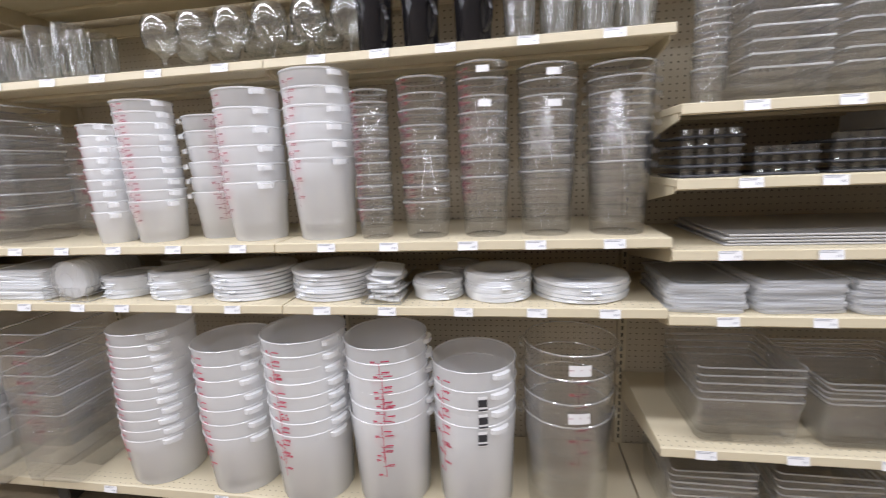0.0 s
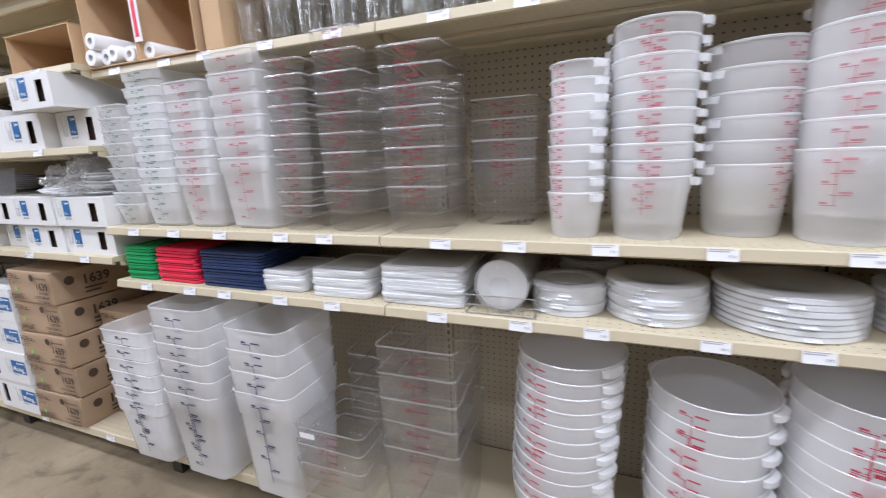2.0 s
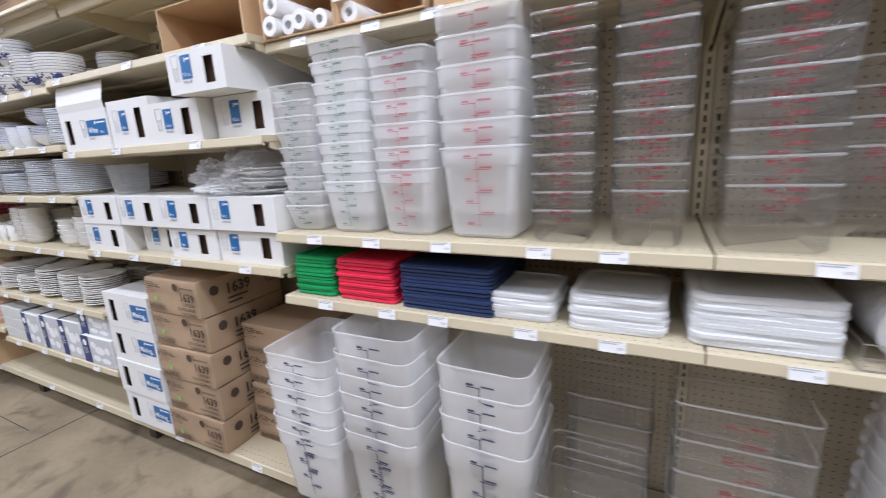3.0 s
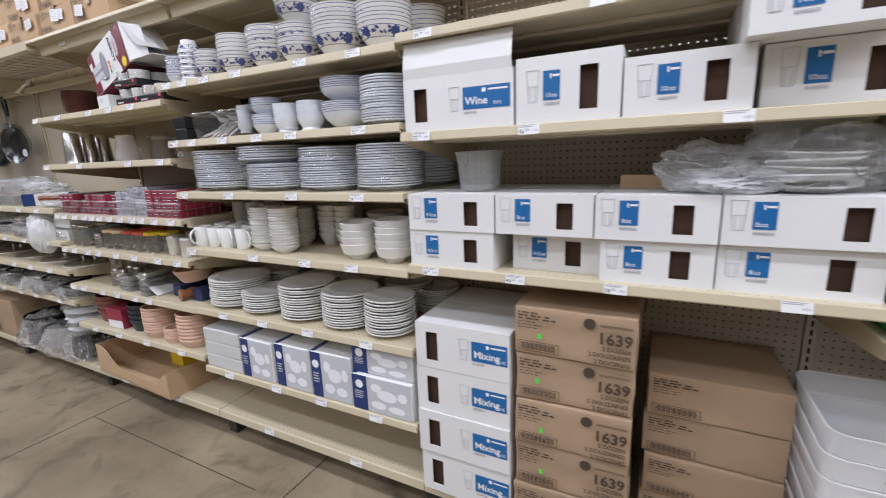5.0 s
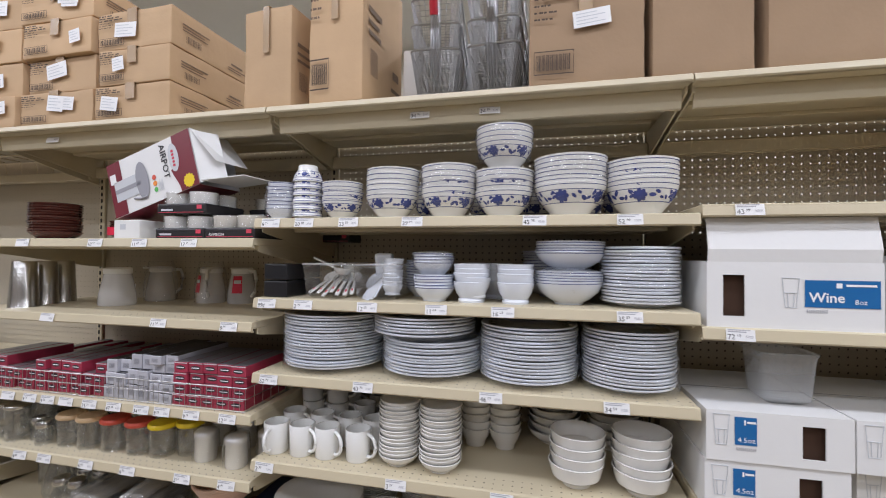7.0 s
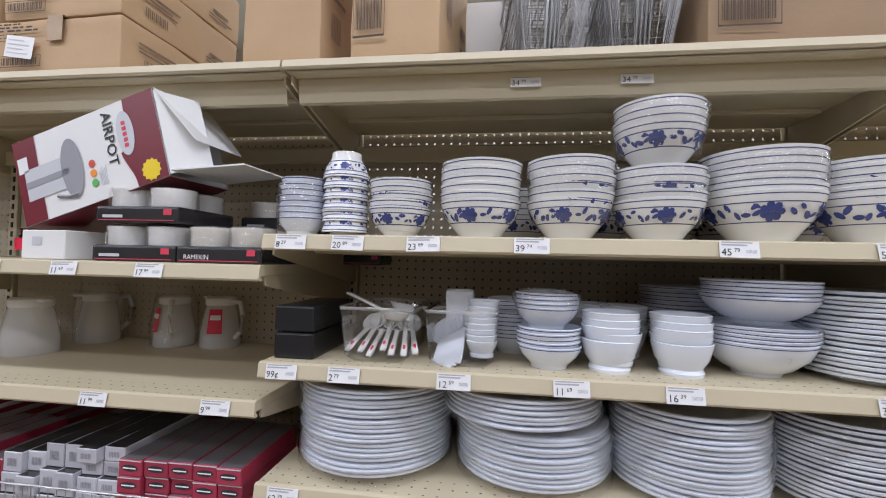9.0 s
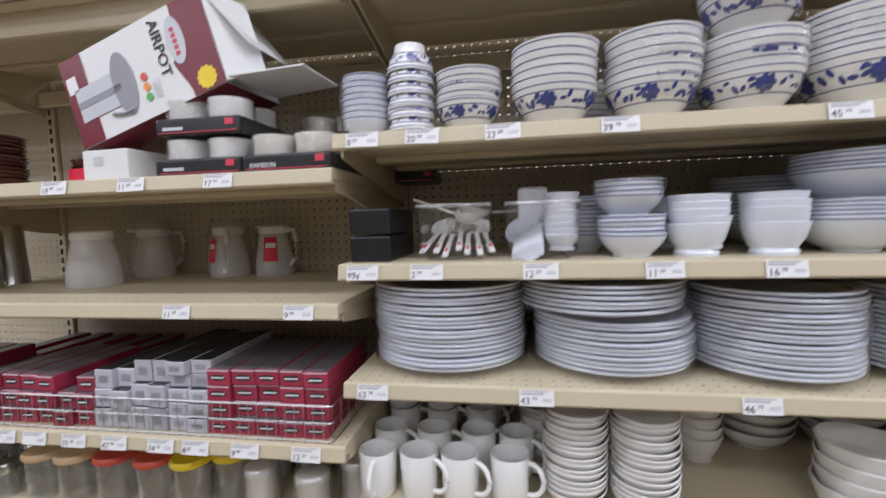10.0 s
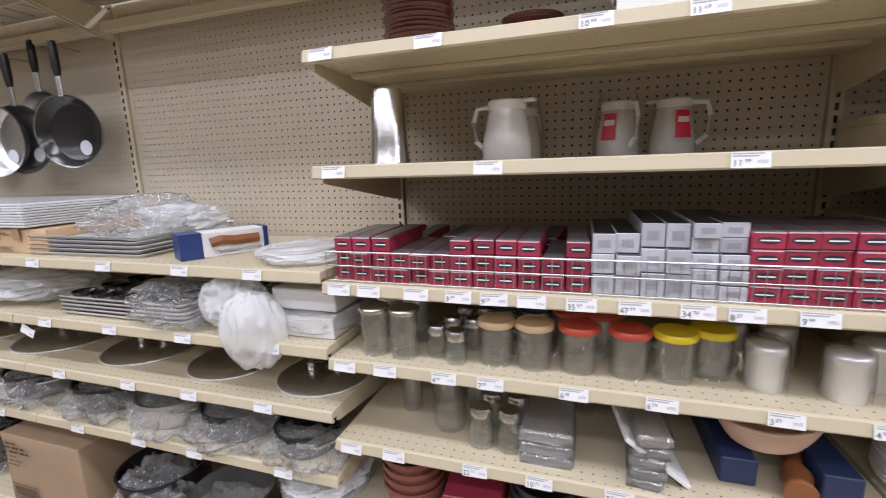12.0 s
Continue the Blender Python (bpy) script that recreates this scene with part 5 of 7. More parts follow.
film_sleeve(-3.165, 0.16, E4 + 0.122, 0.160, 0.068, 22)
film_sleeve(-2.735, 0.115, E6 + 0.05, 0.099, 0.118, 23, 0.88)
film_sleeve(-2.737, 0.12, E5 + 0.035, 0.094, 0.066, 25, 0.8)
film_sleeve(-3.124, 0.092, E5 + 0.095, 0.061, 0.05, 26, 0.85)
film_sleeve(-3.615, 0.075, E6 + 0.01, 0.049, 0.105, 27)
# fourth shelf: mugs and bowls


def mug(at, r=0.039, h=0.093):
    t = thing("coffee_mug", "plain white glazed coffee mug on the shelf", "mug", "white mugs", at=at)
    part("body", lathe([(0.001, 0.003), (r * 0.8, 0.003), (r * 0.86, 0.0), (r * 0.94, 0.004), (r * 0.97, h * 0.5), (r, h - 0.002), (r - 0.001, h), (r - 0.004, h - 0.001), (r * 0.88, h * 0.5), (r * 0.84, 0.01), (0.001, 0.008)], 28, False), M["china"], t, smooth=40)
    pts = [(r * 0.9 + 0.034 * math.sin(a) ** 0.8 if 0 < a < math.pi else r * 0.9, 0, h * 0.52 + 0.033 * math.cos(a)) for a in [math.pi * i / 10 for i in range(11)]]
    part("handle", tube(pts, 0.0052, 8), M["china"], t, smooth=60)
    return t


base_mug = mug(pose(-3.622, 0.075, E3, 0, 0, -88))
for x, y, a in ((-3.535, 0.078, -25), (-3.450, 0.080, -28), (-3.350, 0.084, -20), (-3.622, 0.18, -10), (-3.52, 0.18, 0), (-3.42, 0.18, 20), (-3.335, 0.175, -30), (-3.615, 0.29, 0), (-3.52, 0.29, 10), (-3.42, 0.30, 20), (-3.62, 0.40, 0), (-3.52, 0.40, 0), (-3.41, 0.41, 0)):
    copy_thing(base_mug, pose(x, y, E3, 0, 0, a))
for x, y in ((-3.62, 0.29), (-3.52, 0.29), (-3.61, 0.40), (-3.51, 0.40)):
    copy_thing(base_mug, pose(x, y, E3 + 0.0935, 0, 0, 15))
SB = "small white stoneware bowl in a tall stack"
for x, y, n in ((-3.222, 0.095, 15), (-3.095, 0.085, 15), (-3.15, 0.24, 13), (-3.265, 0.24, 10)):
    pile(bowl(0.062, 0.034, SB, "stone", 0.5, False), n, 0.0112, x, y, E3, "small stoneware bowls", 0.002, tilt=1)
for x, y, n in ((-3.02, 0.28, 6), (-2.925, 0.28, 6), (-2.98, 0.40, 6)):
    pile(bowl(0.052, 0.06, "white stoneware soup cup in a stack", "stone", 0.6, False), n, 0.024, x, y, E3, "soup cups", 0.002)
for x, y, n, p in ((-2.716, 0.10, 4, 0.027), (-2.553, 0.10, 5, 0.024)):
    pile(bowl(0.074, 0.062, "white stoneware rice bowl in an uneven stack", "stone", 0.5, False, flare=0.72), n, p, x, y, E3, "rice bowls", 0.003, tilt=1.0)
pile(bowl(0.085, 0.05, "wide white stoneware bowl standing at the back", "stone", 0.45, False), 5, 0.024, -2.77, 0.36, E3, "wide bowls", 0.004)
pile(bowl(0.085, 0.05, "wide white stoneware bowl standing at the back", "stone", 0.45, False), 4, 0.024, -2.58, 0.36, E3, "wide bowls", 0.004)
# fifth shelf: stoneware plates
for x, r, n, p, y in ((-3.515, 0.140, 12, 0.0105, 0.155), (-3.295, 0.120, 8, 0.0105, 0.135), (-3.055, 0.122, 13, 0.0112, 0.14), (-2.815, 0.118, 13, 0.0108, 0.135), (-2.605, 0.100, 13, 0.0108, 0.115)):
    pile(plate(r, "plain white stoneware plate in a stack", "stone", 0.019, False, 0.0032), n, p, x, y, E2, "stoneware plates", 0.0025, tilt=0.8)
for x, r, n in ((-3.45, 0.12, 14), (-3.18, 0.12, 12), (-2.93, 0.11, 14), (-2.68, 0.11, 15), (-2.53, 0.09, 13)):
    pile(plate(r, "plain white stoneware plate in a stack", "stone", 0.019, False, 0.0032), n, 0.0082, x, 0.38, E2, "stoneware plates at the back", 0.0025)
# lowest shelf: boxed dish sets
M["grey_card"] = plain("grey_white_board", (0.60, 0.61, 0.60), 0.5, vary=0.04)
for k in range(3):
    solid("flat_gift_box", box(-3.655, -3.40, 0.012, 0.30, E1 + 0.001 + 0.0665 * k, E1 + 0.065 + 0.0665 * k, 0.003), M["grey_card"], "plain grey-white flat gift box in a stack", "box", "grey gift boxes")


def dish_box(x0, x1, y0, z, h, d=0.26):
    w = x1 - x0
    t = thing("boxed_dish_set", "boxed white dish set with dark blue side panel", "boxed dishes", "boxed dish sets", at=pose(x0, y0, z, 0, 0, random.uniform(-2, 2)))
    part("board", box(0, w, 0, d, 0, h, 0.003), M["white_card"], t)
    pn = part("blue_panel", flat(bmesh.new(), 0.001, w * 0.26, 0.002, h - 0.002, -0.0012), M["navy_print"], t, "dark blue printed panel")
    ring = add_rings(bmesh.new(), [[(w * 0.13 + 0.018 * math.cos(a), -0.0022, h * 0.74 + 0.018 * math.sin(a)) for a in [2 * math.pi * i / 18 for i in range(18)]]], False, True)
    part("round_mark", ring, M["white_ink"], pn)
    tx = bmesh.new()
    for k in range(4):
        flat(tx, w * 0.05, w * (0.2 - 0.02 * (k % 2)), h * (0.52 - 0.06 * k), h * (0.545 - 0.06 * k), -0.0022)
    part("printed_text", tx, M["pale_print"], pn)
    pic = part("printed_picture", flat(bmesh.new(), w * 0.27, w - 0.003, 0.003, h - 0.003, -0.0012), M["pale_print"], t, "printed picture of white dishes")
    for cx, cz, rx, rz in ((0.45, 0.25, 0.13, 0.11), (0.75, 0.22, 0.14, 0.10), (0.6, 0.55, 0.17, 0.15), (0.85, 0.6, 0.08, 0.13), (0.42, 0.72, 0.09, 0.12)):
        el = add_rings(bmesh.new(), [[(w * cx + w * rx * math.cos(a), -0.0022, h * cz + h * rz * math.sin(a)) for a in [2 * math.pi * i / 16 for i in range(16)]]], False, True)
        part("printed_dish", el, M["white_ink"], pic)
    part("blue_top_edge", box(0.0, 0.02, 0.004, d - 0.004, h, h + 0.0015), M["navy_print"], t)


dish_box(-3.385, -3.185, 0.01, E1 + 0.001, 0.19)
dish_box(-3.165, -2.965, 0.012, E1 + 0.001, 0.20)
dish_box(-2.95, -2.745, 0.008, E1 + 0.001, 0.205)
dish_box(-2.735, -2.46, 0.006, E1 + 0.001, 0.152)
dish_box(-2.735, -2.46, 0.02, E1 + 0.1545, 0.115)

# ---- overhead storage shelf with cartons and fry baskets ----
TOP = 2.118
# shelves over bays Y to C are out of view, added for the shade beneath
for bay in "YZABCDEF":
    s = shelf(STARTS[bay], STARTS[bay] + BAY, TOP, (), front=0.05, lip=0.022, name="storage_shelf", deck="shelf")
    part("front_rail", add_rings(bmesh.new(), [[(xx, a, b) for a, b in ((0.048, -0.020), (0.046, -0.026), (0.054, -0.072), (0.064, -0.074), (0.064, -0.070), (0.058, -0.068), (0.052, -0.026), (0.054, -0.020))] for xx in (0.014, BAY - 0.014)], True, True), M["shelf"], s)
    part("back_rail", box(0.014, BAY - 0.014, 0.415, 0.435, -0.115, -0.068, 0.003), M["shelf"], s)
    if bay == "E":
        for tx in (0.49, 0.70):
            price_tag(s, tx, 0.0475, -0.042, "34.99")
    if bay == "F":
        price_tag(s, 0.28, 0.0475, -0.042)
for k, sx in enumerate((G_H, G_H - BAY, G_H - 2 * BAY, G_H - 3 * BAY)):
    s = thing("wire_storage_shelf", "beige steel storage shelf with a wire deck", "shelf", "wire storage shelves", at=Matrix.Translation((sx, 0.05, TOP)))
    part("front_beam", add_rings(bmesh.new(), [[(xx, a, b) for a, b in ((0.0, 0.0), (0.0, -0.045), (0.03, -0.052), (0.06, -0.02), (0.06, 0.0))] for xx in (0.002, BAY - 0.002)], True, True), M["shelf"], s)
    part("back_beam", box(0.002, BAY - 0.002, 0.40, 0.435, -0.125, -0.085, 0.003), M["shelf"], s)
    for j in range(12):
        part("wire", tube([(0.05 + 0.102 * j, 0.03, -0.02), (0.05 + 0.102 * j, 0.41, -0.02), (0.05 + 0.102 * j, 0.425, -0.10)], 0.0028, 5), M["shelf"], s)
    part("deck_board", box(0.004, BAY - 0.004, 0.062, 0.44, -0.016, 0.0), M["pale_board"], s, "pale hardboard laid on the wires")
    for yy in (0.15, 0.28):
        part("cross_wire", tube([(0.01, yy, -0.026), (BAY - 0.01, yy, -0.026)], 0.0035, 5), M["shelf"], s)
    for xx in (0.012, BAY - 0.012):
        br = bmesh.new()
        add_rings(br, [[(xx + o, a, b) for a, b in ((0.05, -0.03), (0.45, -0.03), (0.45, -0.14), (0.38, -0.13), (0.06, -0.055))] for o in (-0.003, 0.003)], True, True)
        part("bracket", br, M["shelf"], s)
    price_tag(s, 0.42, 0.0, -0.062)
UPBOX = "brown cardboard shipping carton with a white label"
WB = dict(mat="card", white_label=True, group="shipping cartons")
for x, w, hs in ((-4.365, 0.325, (0.122, 0.125, 0.135)), (-4.715, 0.335, (0.122, 0.128, 0.13, 0.13)), (-5.07, 0.34, (0.12, 0.13, 0.128, 0.13)), (-5.43, 0.35, (0.13, 0.13, 0.13, 0.12)), (-5.80, 0.36, (0.15, 0.15, 0.15)), (-6.18, 0.37, (0.15, 0.15, 0.15)), (-6.57, 0.38, (0.16, 0.15, 0.15)), (-6.98, 0.39, (0.16, 0.15)), (-7.4, 0.4, (0.16, 0.15, 0.15))):
    z = TOP + 0.001
    for h in hs:
        brown_carton(x + random.uniform(-0.015, 0.015), x + w, 0.066 + random.uniform(-0.01, 0.015), 0.40, z, h, UPBOX, yaw=random.uniform(-1.5, 1.5), **WB)
        z += h + 0.0015
brown_carton(-3.775, -3.585, 0.085, 0.26, TOP + 0.001, 0.33, "tall narrow brown carton with taped seams", yaw=-6, mat="card", group="tall cartons", bars=False)
brown_carton(-3.525, -3.335, 0.065, 0.30, TOP + 0.001, 0.46, "tall brown carton with printed lines", yaw=-5, mat="card", group="tall cartons")
brown_carton(-2.85, -2.55, 0.06, 0.40, TOP + 0.001, 0.31, "square brown carton with white label", mat="card_shaded", white_label=True, group="shipping cartons")
brown_carton(-2.535, -2.29, 0.06, 0.40, TOP + 0.001, 0.30, "plain brown carton on the storage shelf", mat="card_shaded", bars=False, tape=False, group="storage cartons", yaw=3)
t = brown_carton(-2.27, -1.62, 0.065, 0.40, TOP + 0.001, 0.28, "wide brown carton printed with tumbler sizes", mat="card_shaded", bars=False, group="storage cartons")
letters("12 OZ", 0.022, M["brown_ink"], t, Matrix.Translation((0.42, -0.004, 0.16)))
letters("500 TUMBLERS", 0.022, M["brown_ink"], t, Matrix.Translation((0.42, -0.004, 0.13)))
letters("5/100 PACK", 0.022, M["brown_ink"], t, Matrix.Translation((0.44, -0.004, 0.10)))
brown_carton(-1.60, -1.25, 0.09, 0.40, TOP + 0.001, 0.28, "plain brown carton on the storage shelf", mat="card_shaded", group="storage cartons")
M["red_grip"] = plain("red_rubber_grip", (0.45, 0.015, 0.03), 0.45)


def fry_basket(at, grip):
    """A chromed wire basket: rims, a fine mesh of wires, a long rod handle."""
    t = thing("fry_basket", "chromed wire fry basket nested in a stack", "fry basket", "fry baskets", at=at)
    a, b, a0, b0, h = 0.075, 0.15, 0.055, 0.12, 0.135
    rim = bmesh.new()
    pts = rounded(a, b, 0.02, h, 3)
    add_tube(rim, pts + [pts[0]], 0.0032, 6)
    part("rim", rim, M["wire"], t)
    ms = bmesh.new()
    for k in range(10):
        f = k / 9
        p = rounded(a0 + (a - a0) * f, b0 + (b - b0) * f, 0.018, h * f, 2)
        add_tube(ms, p + [p[0]], 0.0009, 4, False)
    top, low = rounded(a, b, 0.02, h, 8), rounded(a0, b0, 0.018, 0, 8)
    for p, q in zip(top, low):
        add_tube(ms, [p, q], 0.0009, 4, False)
    for k in range(9):
        x = -a + 2 * a * (k + 0.5) / 9
        add_tube(ms, [(x, -b, h), (x * a0 / a, -b0, 0), (x * a0 / a, b0, 0), (x, b, h)], 0.0009, 4, False)
    for k in range(16):
        y = -b + 2 * b * (k + 0.5) / 16
        add_tube(ms, [(-a, y, h), (-a0, y * b0 / b, 0), (a0, y * b0 / b, 0), (a, y, h)], 0.0009, 4, False)
    part("mesh", ms, M["wire"], t)
    for dx in (-0.012, -0.004, 0.004, 0.012):
        part("handle_rod", tube([(dx, -b0 - 0.004, 0.004), (dx, -b - 0.006, h), (dx * 0.8, -b - 0.012, h + 0.055), (dx * 0.5, -b - 0.03, h + 0.09)], 0.0022, 5), M["wire"], t)
    if grip:
        part("grip", tube([(0, -b - 0.03, h + 0.085), (0, -b - 0.07, h + 0.18)], 0.012, 8), M["red_grip"], t, "red rubber handle grip", smooth=60)
    return t


for k in range(3):
    fry_basket(pose(-3.135, 0.225, TOP + 0.004 + 0.075 * k, 0, 0, 6), True)
for k in range(4):
    fry_basket(pose(-2.945, 0.225, TOP + 0.004 + 0.075 * k, 0, 0, -3), False)
solid("white_carton", box(-3.32, -2.858, 0.385, 0.47, TOP + 0.0005, TOP + 0.30, 0.003), M["white_card"], "flat white carton standing behind wire baskets", "carton")
# on top of bay D and the shelves beside it
open_carton(-1.72, -1.30, 0.06, 0.40, LEV["D"][0], 0.16, "open brown carton standing on the white cartons' shelf")

# ---- bay F ----
F6, F5, F4, F3, F2, F1 = LEV["F"]
M["brown_lac"] = plain("brown_lacquer_plastic", (0.085, 0.022, 0.016), 0.16, vary=0.15)
M["navy_box"] = plain("dull_navy_board", (0.02, 0.035, 0.10), 0.5, vary=0.1)
M["maroon"] = plain("maroon_print", (0.17, 0.018, 0.03), 0.35, vary=0.08)
M["yellow"] = plain("yellow_plastic", (0.80, 0.60, 0.02), 0.35, vary=0.08)
M["orange"] = plain("orange_print", (0.80, 0.28, 0.04), 0.45)
M["print_green"] = plain("green_dot_print", (0.10, 0.42, 0.10), 0.45)
M["steel"] = plain("polished_steel", (0.60, 0.59, 0.57), 0.24, 1.0, vary=0.06)
M["chrome"] = plain("polished_chrome", (0.85, 0.85, 0.84), 0.22, 0.75, vary=0.03)
M["steel_dull"] = plain("brushed_steel", (0.52, 0.51, 0.49), 0.28, 0.95, vary=0.10, scale=14)
M["alu"] = plain("bright_aluminium", (0.80, 0.80, 0.80), 0.34, 0.6, vary=0.08, scale=14)
M["dark_pan"] = plain("dark_nonstick", (0.022, 0.020, 0.020), 0.16, vary=0.2)
M["peach"] = plain("peach_plastic", (0.66, 0.45, 0.33), 0.45, vary=0.08)
M["terracotta"] = plain("terracotta_plastic", (0.24, 0.085, 0.06), 0.5, vary=0.10)
M["slate"] = plain("dark_slate_plastic", (0.035, 0.042, 0.052), 0.45, vary=0.10)
M["wood_lid"] = plain("pale_tan_plastic", (0.66, 0.47, 0.27), 0.45, vary=0.08)
M["red_lid"] = plain("red_orange_plastic", (0.60, 0.085, 0.05), 0.4, vary=0.08)
M["silver_box"] = plain("silver_grey_board", (0.48, 0.48, 0.52), 0.35, vary=0.08, island=0.12)
M["red_box"] = plain("crimson_board", (0.34, 0.034, 0.068), 0.38, vary=0.08, island=0.15)
M["grey_top"] = plain("grey_board_top", (0.13, 0.12, 0.125), 0.3, vary=0.15)
M["dark_box"] = plain("dark_grey_board", (0.028, 0.026, 0.028), 0.25, vary=0.1)
M["wood"] = plain("brown_wood", (0.24, 0.09, 0.035), 0.3, vary=0.25, scale=14)
M["ramekin_white"] = plain("cream_glazed_ramekin", (0.74, 0.71, 0.64), 0.2, vary=0.03)

pile(bowl(0.084, 0.03, "dark brown lacquer bowl in a tall stack", "brown_lac", 0.7, False), 12, 0.0098, -4.652, 0.15, F6, "brown bowls", 0.002)
pile(bowl(0.075, 0.03, "dark brown lacquer bowl in a wrapped stack", "brown_lac", 0.7, False), 6, 0.009, -4.40, 0.25, F6, "brown bowls at the back", 0.002)
solid("red_label_card", lathe([(0.079, 0.02), (0.080, 0.05)], 32, False), M["red"], "red and white paper band round brown bowls", "label", at=Matrix.Translation((-4.40, 0.25, F6)), smooth=60)
sm = thing("small_white_box", "small white carton with a tiny label", "box", at=pose(-4.225, 0.03, F6, 0, 0, -4))
part("board", box(0, 0.115, 0, 0.13, 0.0005, 0.062, 0.002), M["white_card"], sm)
part("label", flat(bmesh.new(), 0.03, 0.055, 0.03, 0.048, -0.001), M["pale_print"], sm)

# an airpot carton lying askew with its end flaps open
air = thing("airpot_carton", "opened airpot carton lying askew, white and maroon print", "carton", at=pose(-4.232, 0.045, 1.768, 0, -16.5, -4))
L, W, D = 0.375, 0.19, 0.17
shell = bmesh.new()
add_rings(shell, [[(xx, a, b) for a, b in ((0, 0), (D, 0), (D, W), (0, W))] for xx in (0, L)], True, False)
part("sleeve", shell, M["white_card"], air)
for nm, x0, x1 in (("maroon_end", 0.0, 0.062), ("maroon_end", L - 0.075, L)):
    part(nm, flat(bmesh.new(), x0 + 0.0005, x1 - 0.0005, 0.0005, W - 0.0005, -0.0012), M["maroon"], air, "maroon printed end band")
low = bmesh.new()
low.faces.new([low.verts.new(p) for p in ((0.001, 0.001, -0.0012), (L - 0.001, 0.001, -0.0012), (L - 0.001, D - 0.001, -0.0012), (0.001, D - 0.001, -0.0012))])
part("maroon_underside", low, M["maroon"], air, "maroon printed underside")
for xs, tl in (((L, L + 0.075), 0.14), ((L, L + 0.17), 0.035)):
    fl = bmesh.new()
    zz = W if tl > 0.06 else 0.012
    y0, y1 = 0.004, D - 0.004
    add_rings(fl, [[(xs[0], y0, zz), (xs[0], y1, zz), (xs[0], y1, zz + 0.003), (xs[0], y0, zz + 0.003)], [(xs[1] - (0.02 if tl > 0 else 0), y0 + 0.02, zz - tl * 0.9), (xs[1] - (0.02 if tl > 0 else 0), y1, zz - tl * 0.9), (xs[1] - (0.02 if tl > 0 else 0), y1, zz - tl * 0.9 + 0.003), (xs[1] - (0.02 if tl > 0 else 0), y0 + 0.02, zz - tl * 0.9 + 0.003)]], True, True)
    part("end_flap", fl, M["white_card"], air, "open white end flap")
dust = bmesh.new()
add_rings(dust, [[(L, 0.002, 0.005), (L, 0.002, W - 0.004), (L + 0.002, 0.004, W - 0.004), (L + 0.002, 0.004, 0.005)], [(L + 0.045, 0.07, 0.02), (L + 0.045, 0.07, W - 0.02), (L + 0.047, 0.072, W - 0.02), (L + 0.047, 0.072, 0.02)]], True, True)
part("side_flap", dust, M["white_card"], air, "folded white side flap")
tx = letters("AIRPOT", 0.034, M["ink"], air, pose(0.242, -0.0016, 0.178, 0, 90, 0), bold=0.012)
em = add_rings(bmesh.new(), [[(0.294 + 0.021 * math.cos(a), -0.0022, 0.118 + 0.048 * math.sin(a)) for a in [2 * math.pi * i / 24 for i in range(24)]]], False, True)
oval = part("oval_mark", em, M["pale_print"], air, "pale grey oval mark with red print")
rb0 = bmesh.new()
for k in range(5):
    flat(rb0, 0.288, 0.298, 0.088 + 0.012 * k, 0.096 + 0.012 * k, -0.0028)
part("printed_text", rb0, M["ink_red"], oval)
band = add_rings(bmesh.new(), [[(L - 0.075 - 0.028 * math.cos(math.pi * (u - 0.5) * 1.0) ** 2 * (1 if u < 0.5 else 0.3), -0.0014, W * u) for u in [i / 12 for i in range(13)]], [(L - 0.074, -0.0014, W * i / 12) for i in range(13)]], loop=False)
part("maroon_curve", band, M["maroon"], air)
st = add_rings(bmesh.new(), [[(0.338 + (0.024 if i % 2 else 0.020) * math.cos(a), -0.0022, 0.025 + (0.024 if i % 2 else 0.020) * math.sin(a)) for i, a in [(i, 2 * math.pi * i / 24) for i in range(24)]]], False, True)
part("star_mark", st, M["yellow"], air, "yellow star burst")
for k, nm in enumerate(("red_lid", "orange", "print_green")):
    dt = add_rings(bmesh.new(), [[(0.198 + 0.0085 * math.cos(a), -0.0016, 0.082 - 0.021 * k + 0.0085 * math.sin(a)) for a in [2 * math.pi * i / 14 for i in range(14)]]], False, True)
    part("printed_dot", dt, M[nm], air)
ap = part("printed_picture", flat(bmesh.new(), 0.022, 0.14, 0.05, 0.12, -0.0020), M["pale_print"], air, "printed picture of a steel airpot")
part("printed_lid", add_rings(bmesh.new(), [[(0.148 + 0.028 * math.cos(a), -0.0026, 0.088 + 0.066 * math.sin(a)) for a in [2 * math.pi * i / 20 for i in range(20)]]], False, True), M["ink_grey"], ap)
part("printed_stripe", flat(bmesh.new(), 0.022, 0.14, 0.078, 0.092, -0.0026), M["ink_grey"], ap)
part("printed_handle", tube([(0.10, -0.002, 0.04), (0.13, -0.002, 0.03), (0.155, -0.002, 0.03)], 0.004, 5), M["ink_grey"], ap)
bc = bmesh.new()
flat(bc, 0.008, 0.035, 0.115, 0.15, -0.002)
part("barcode", bc, M["tag"], air)
tl2 = bmesh.new()
for k in range(6):
    flat(tl2, 0.212 + 0.0035 * k, 0.2135 + 0.0035 * k, 0.03, 0.06 + 0.005 * (k % 3), -0.0016)
part("printed_text", tl2, M["pale_print"], air)


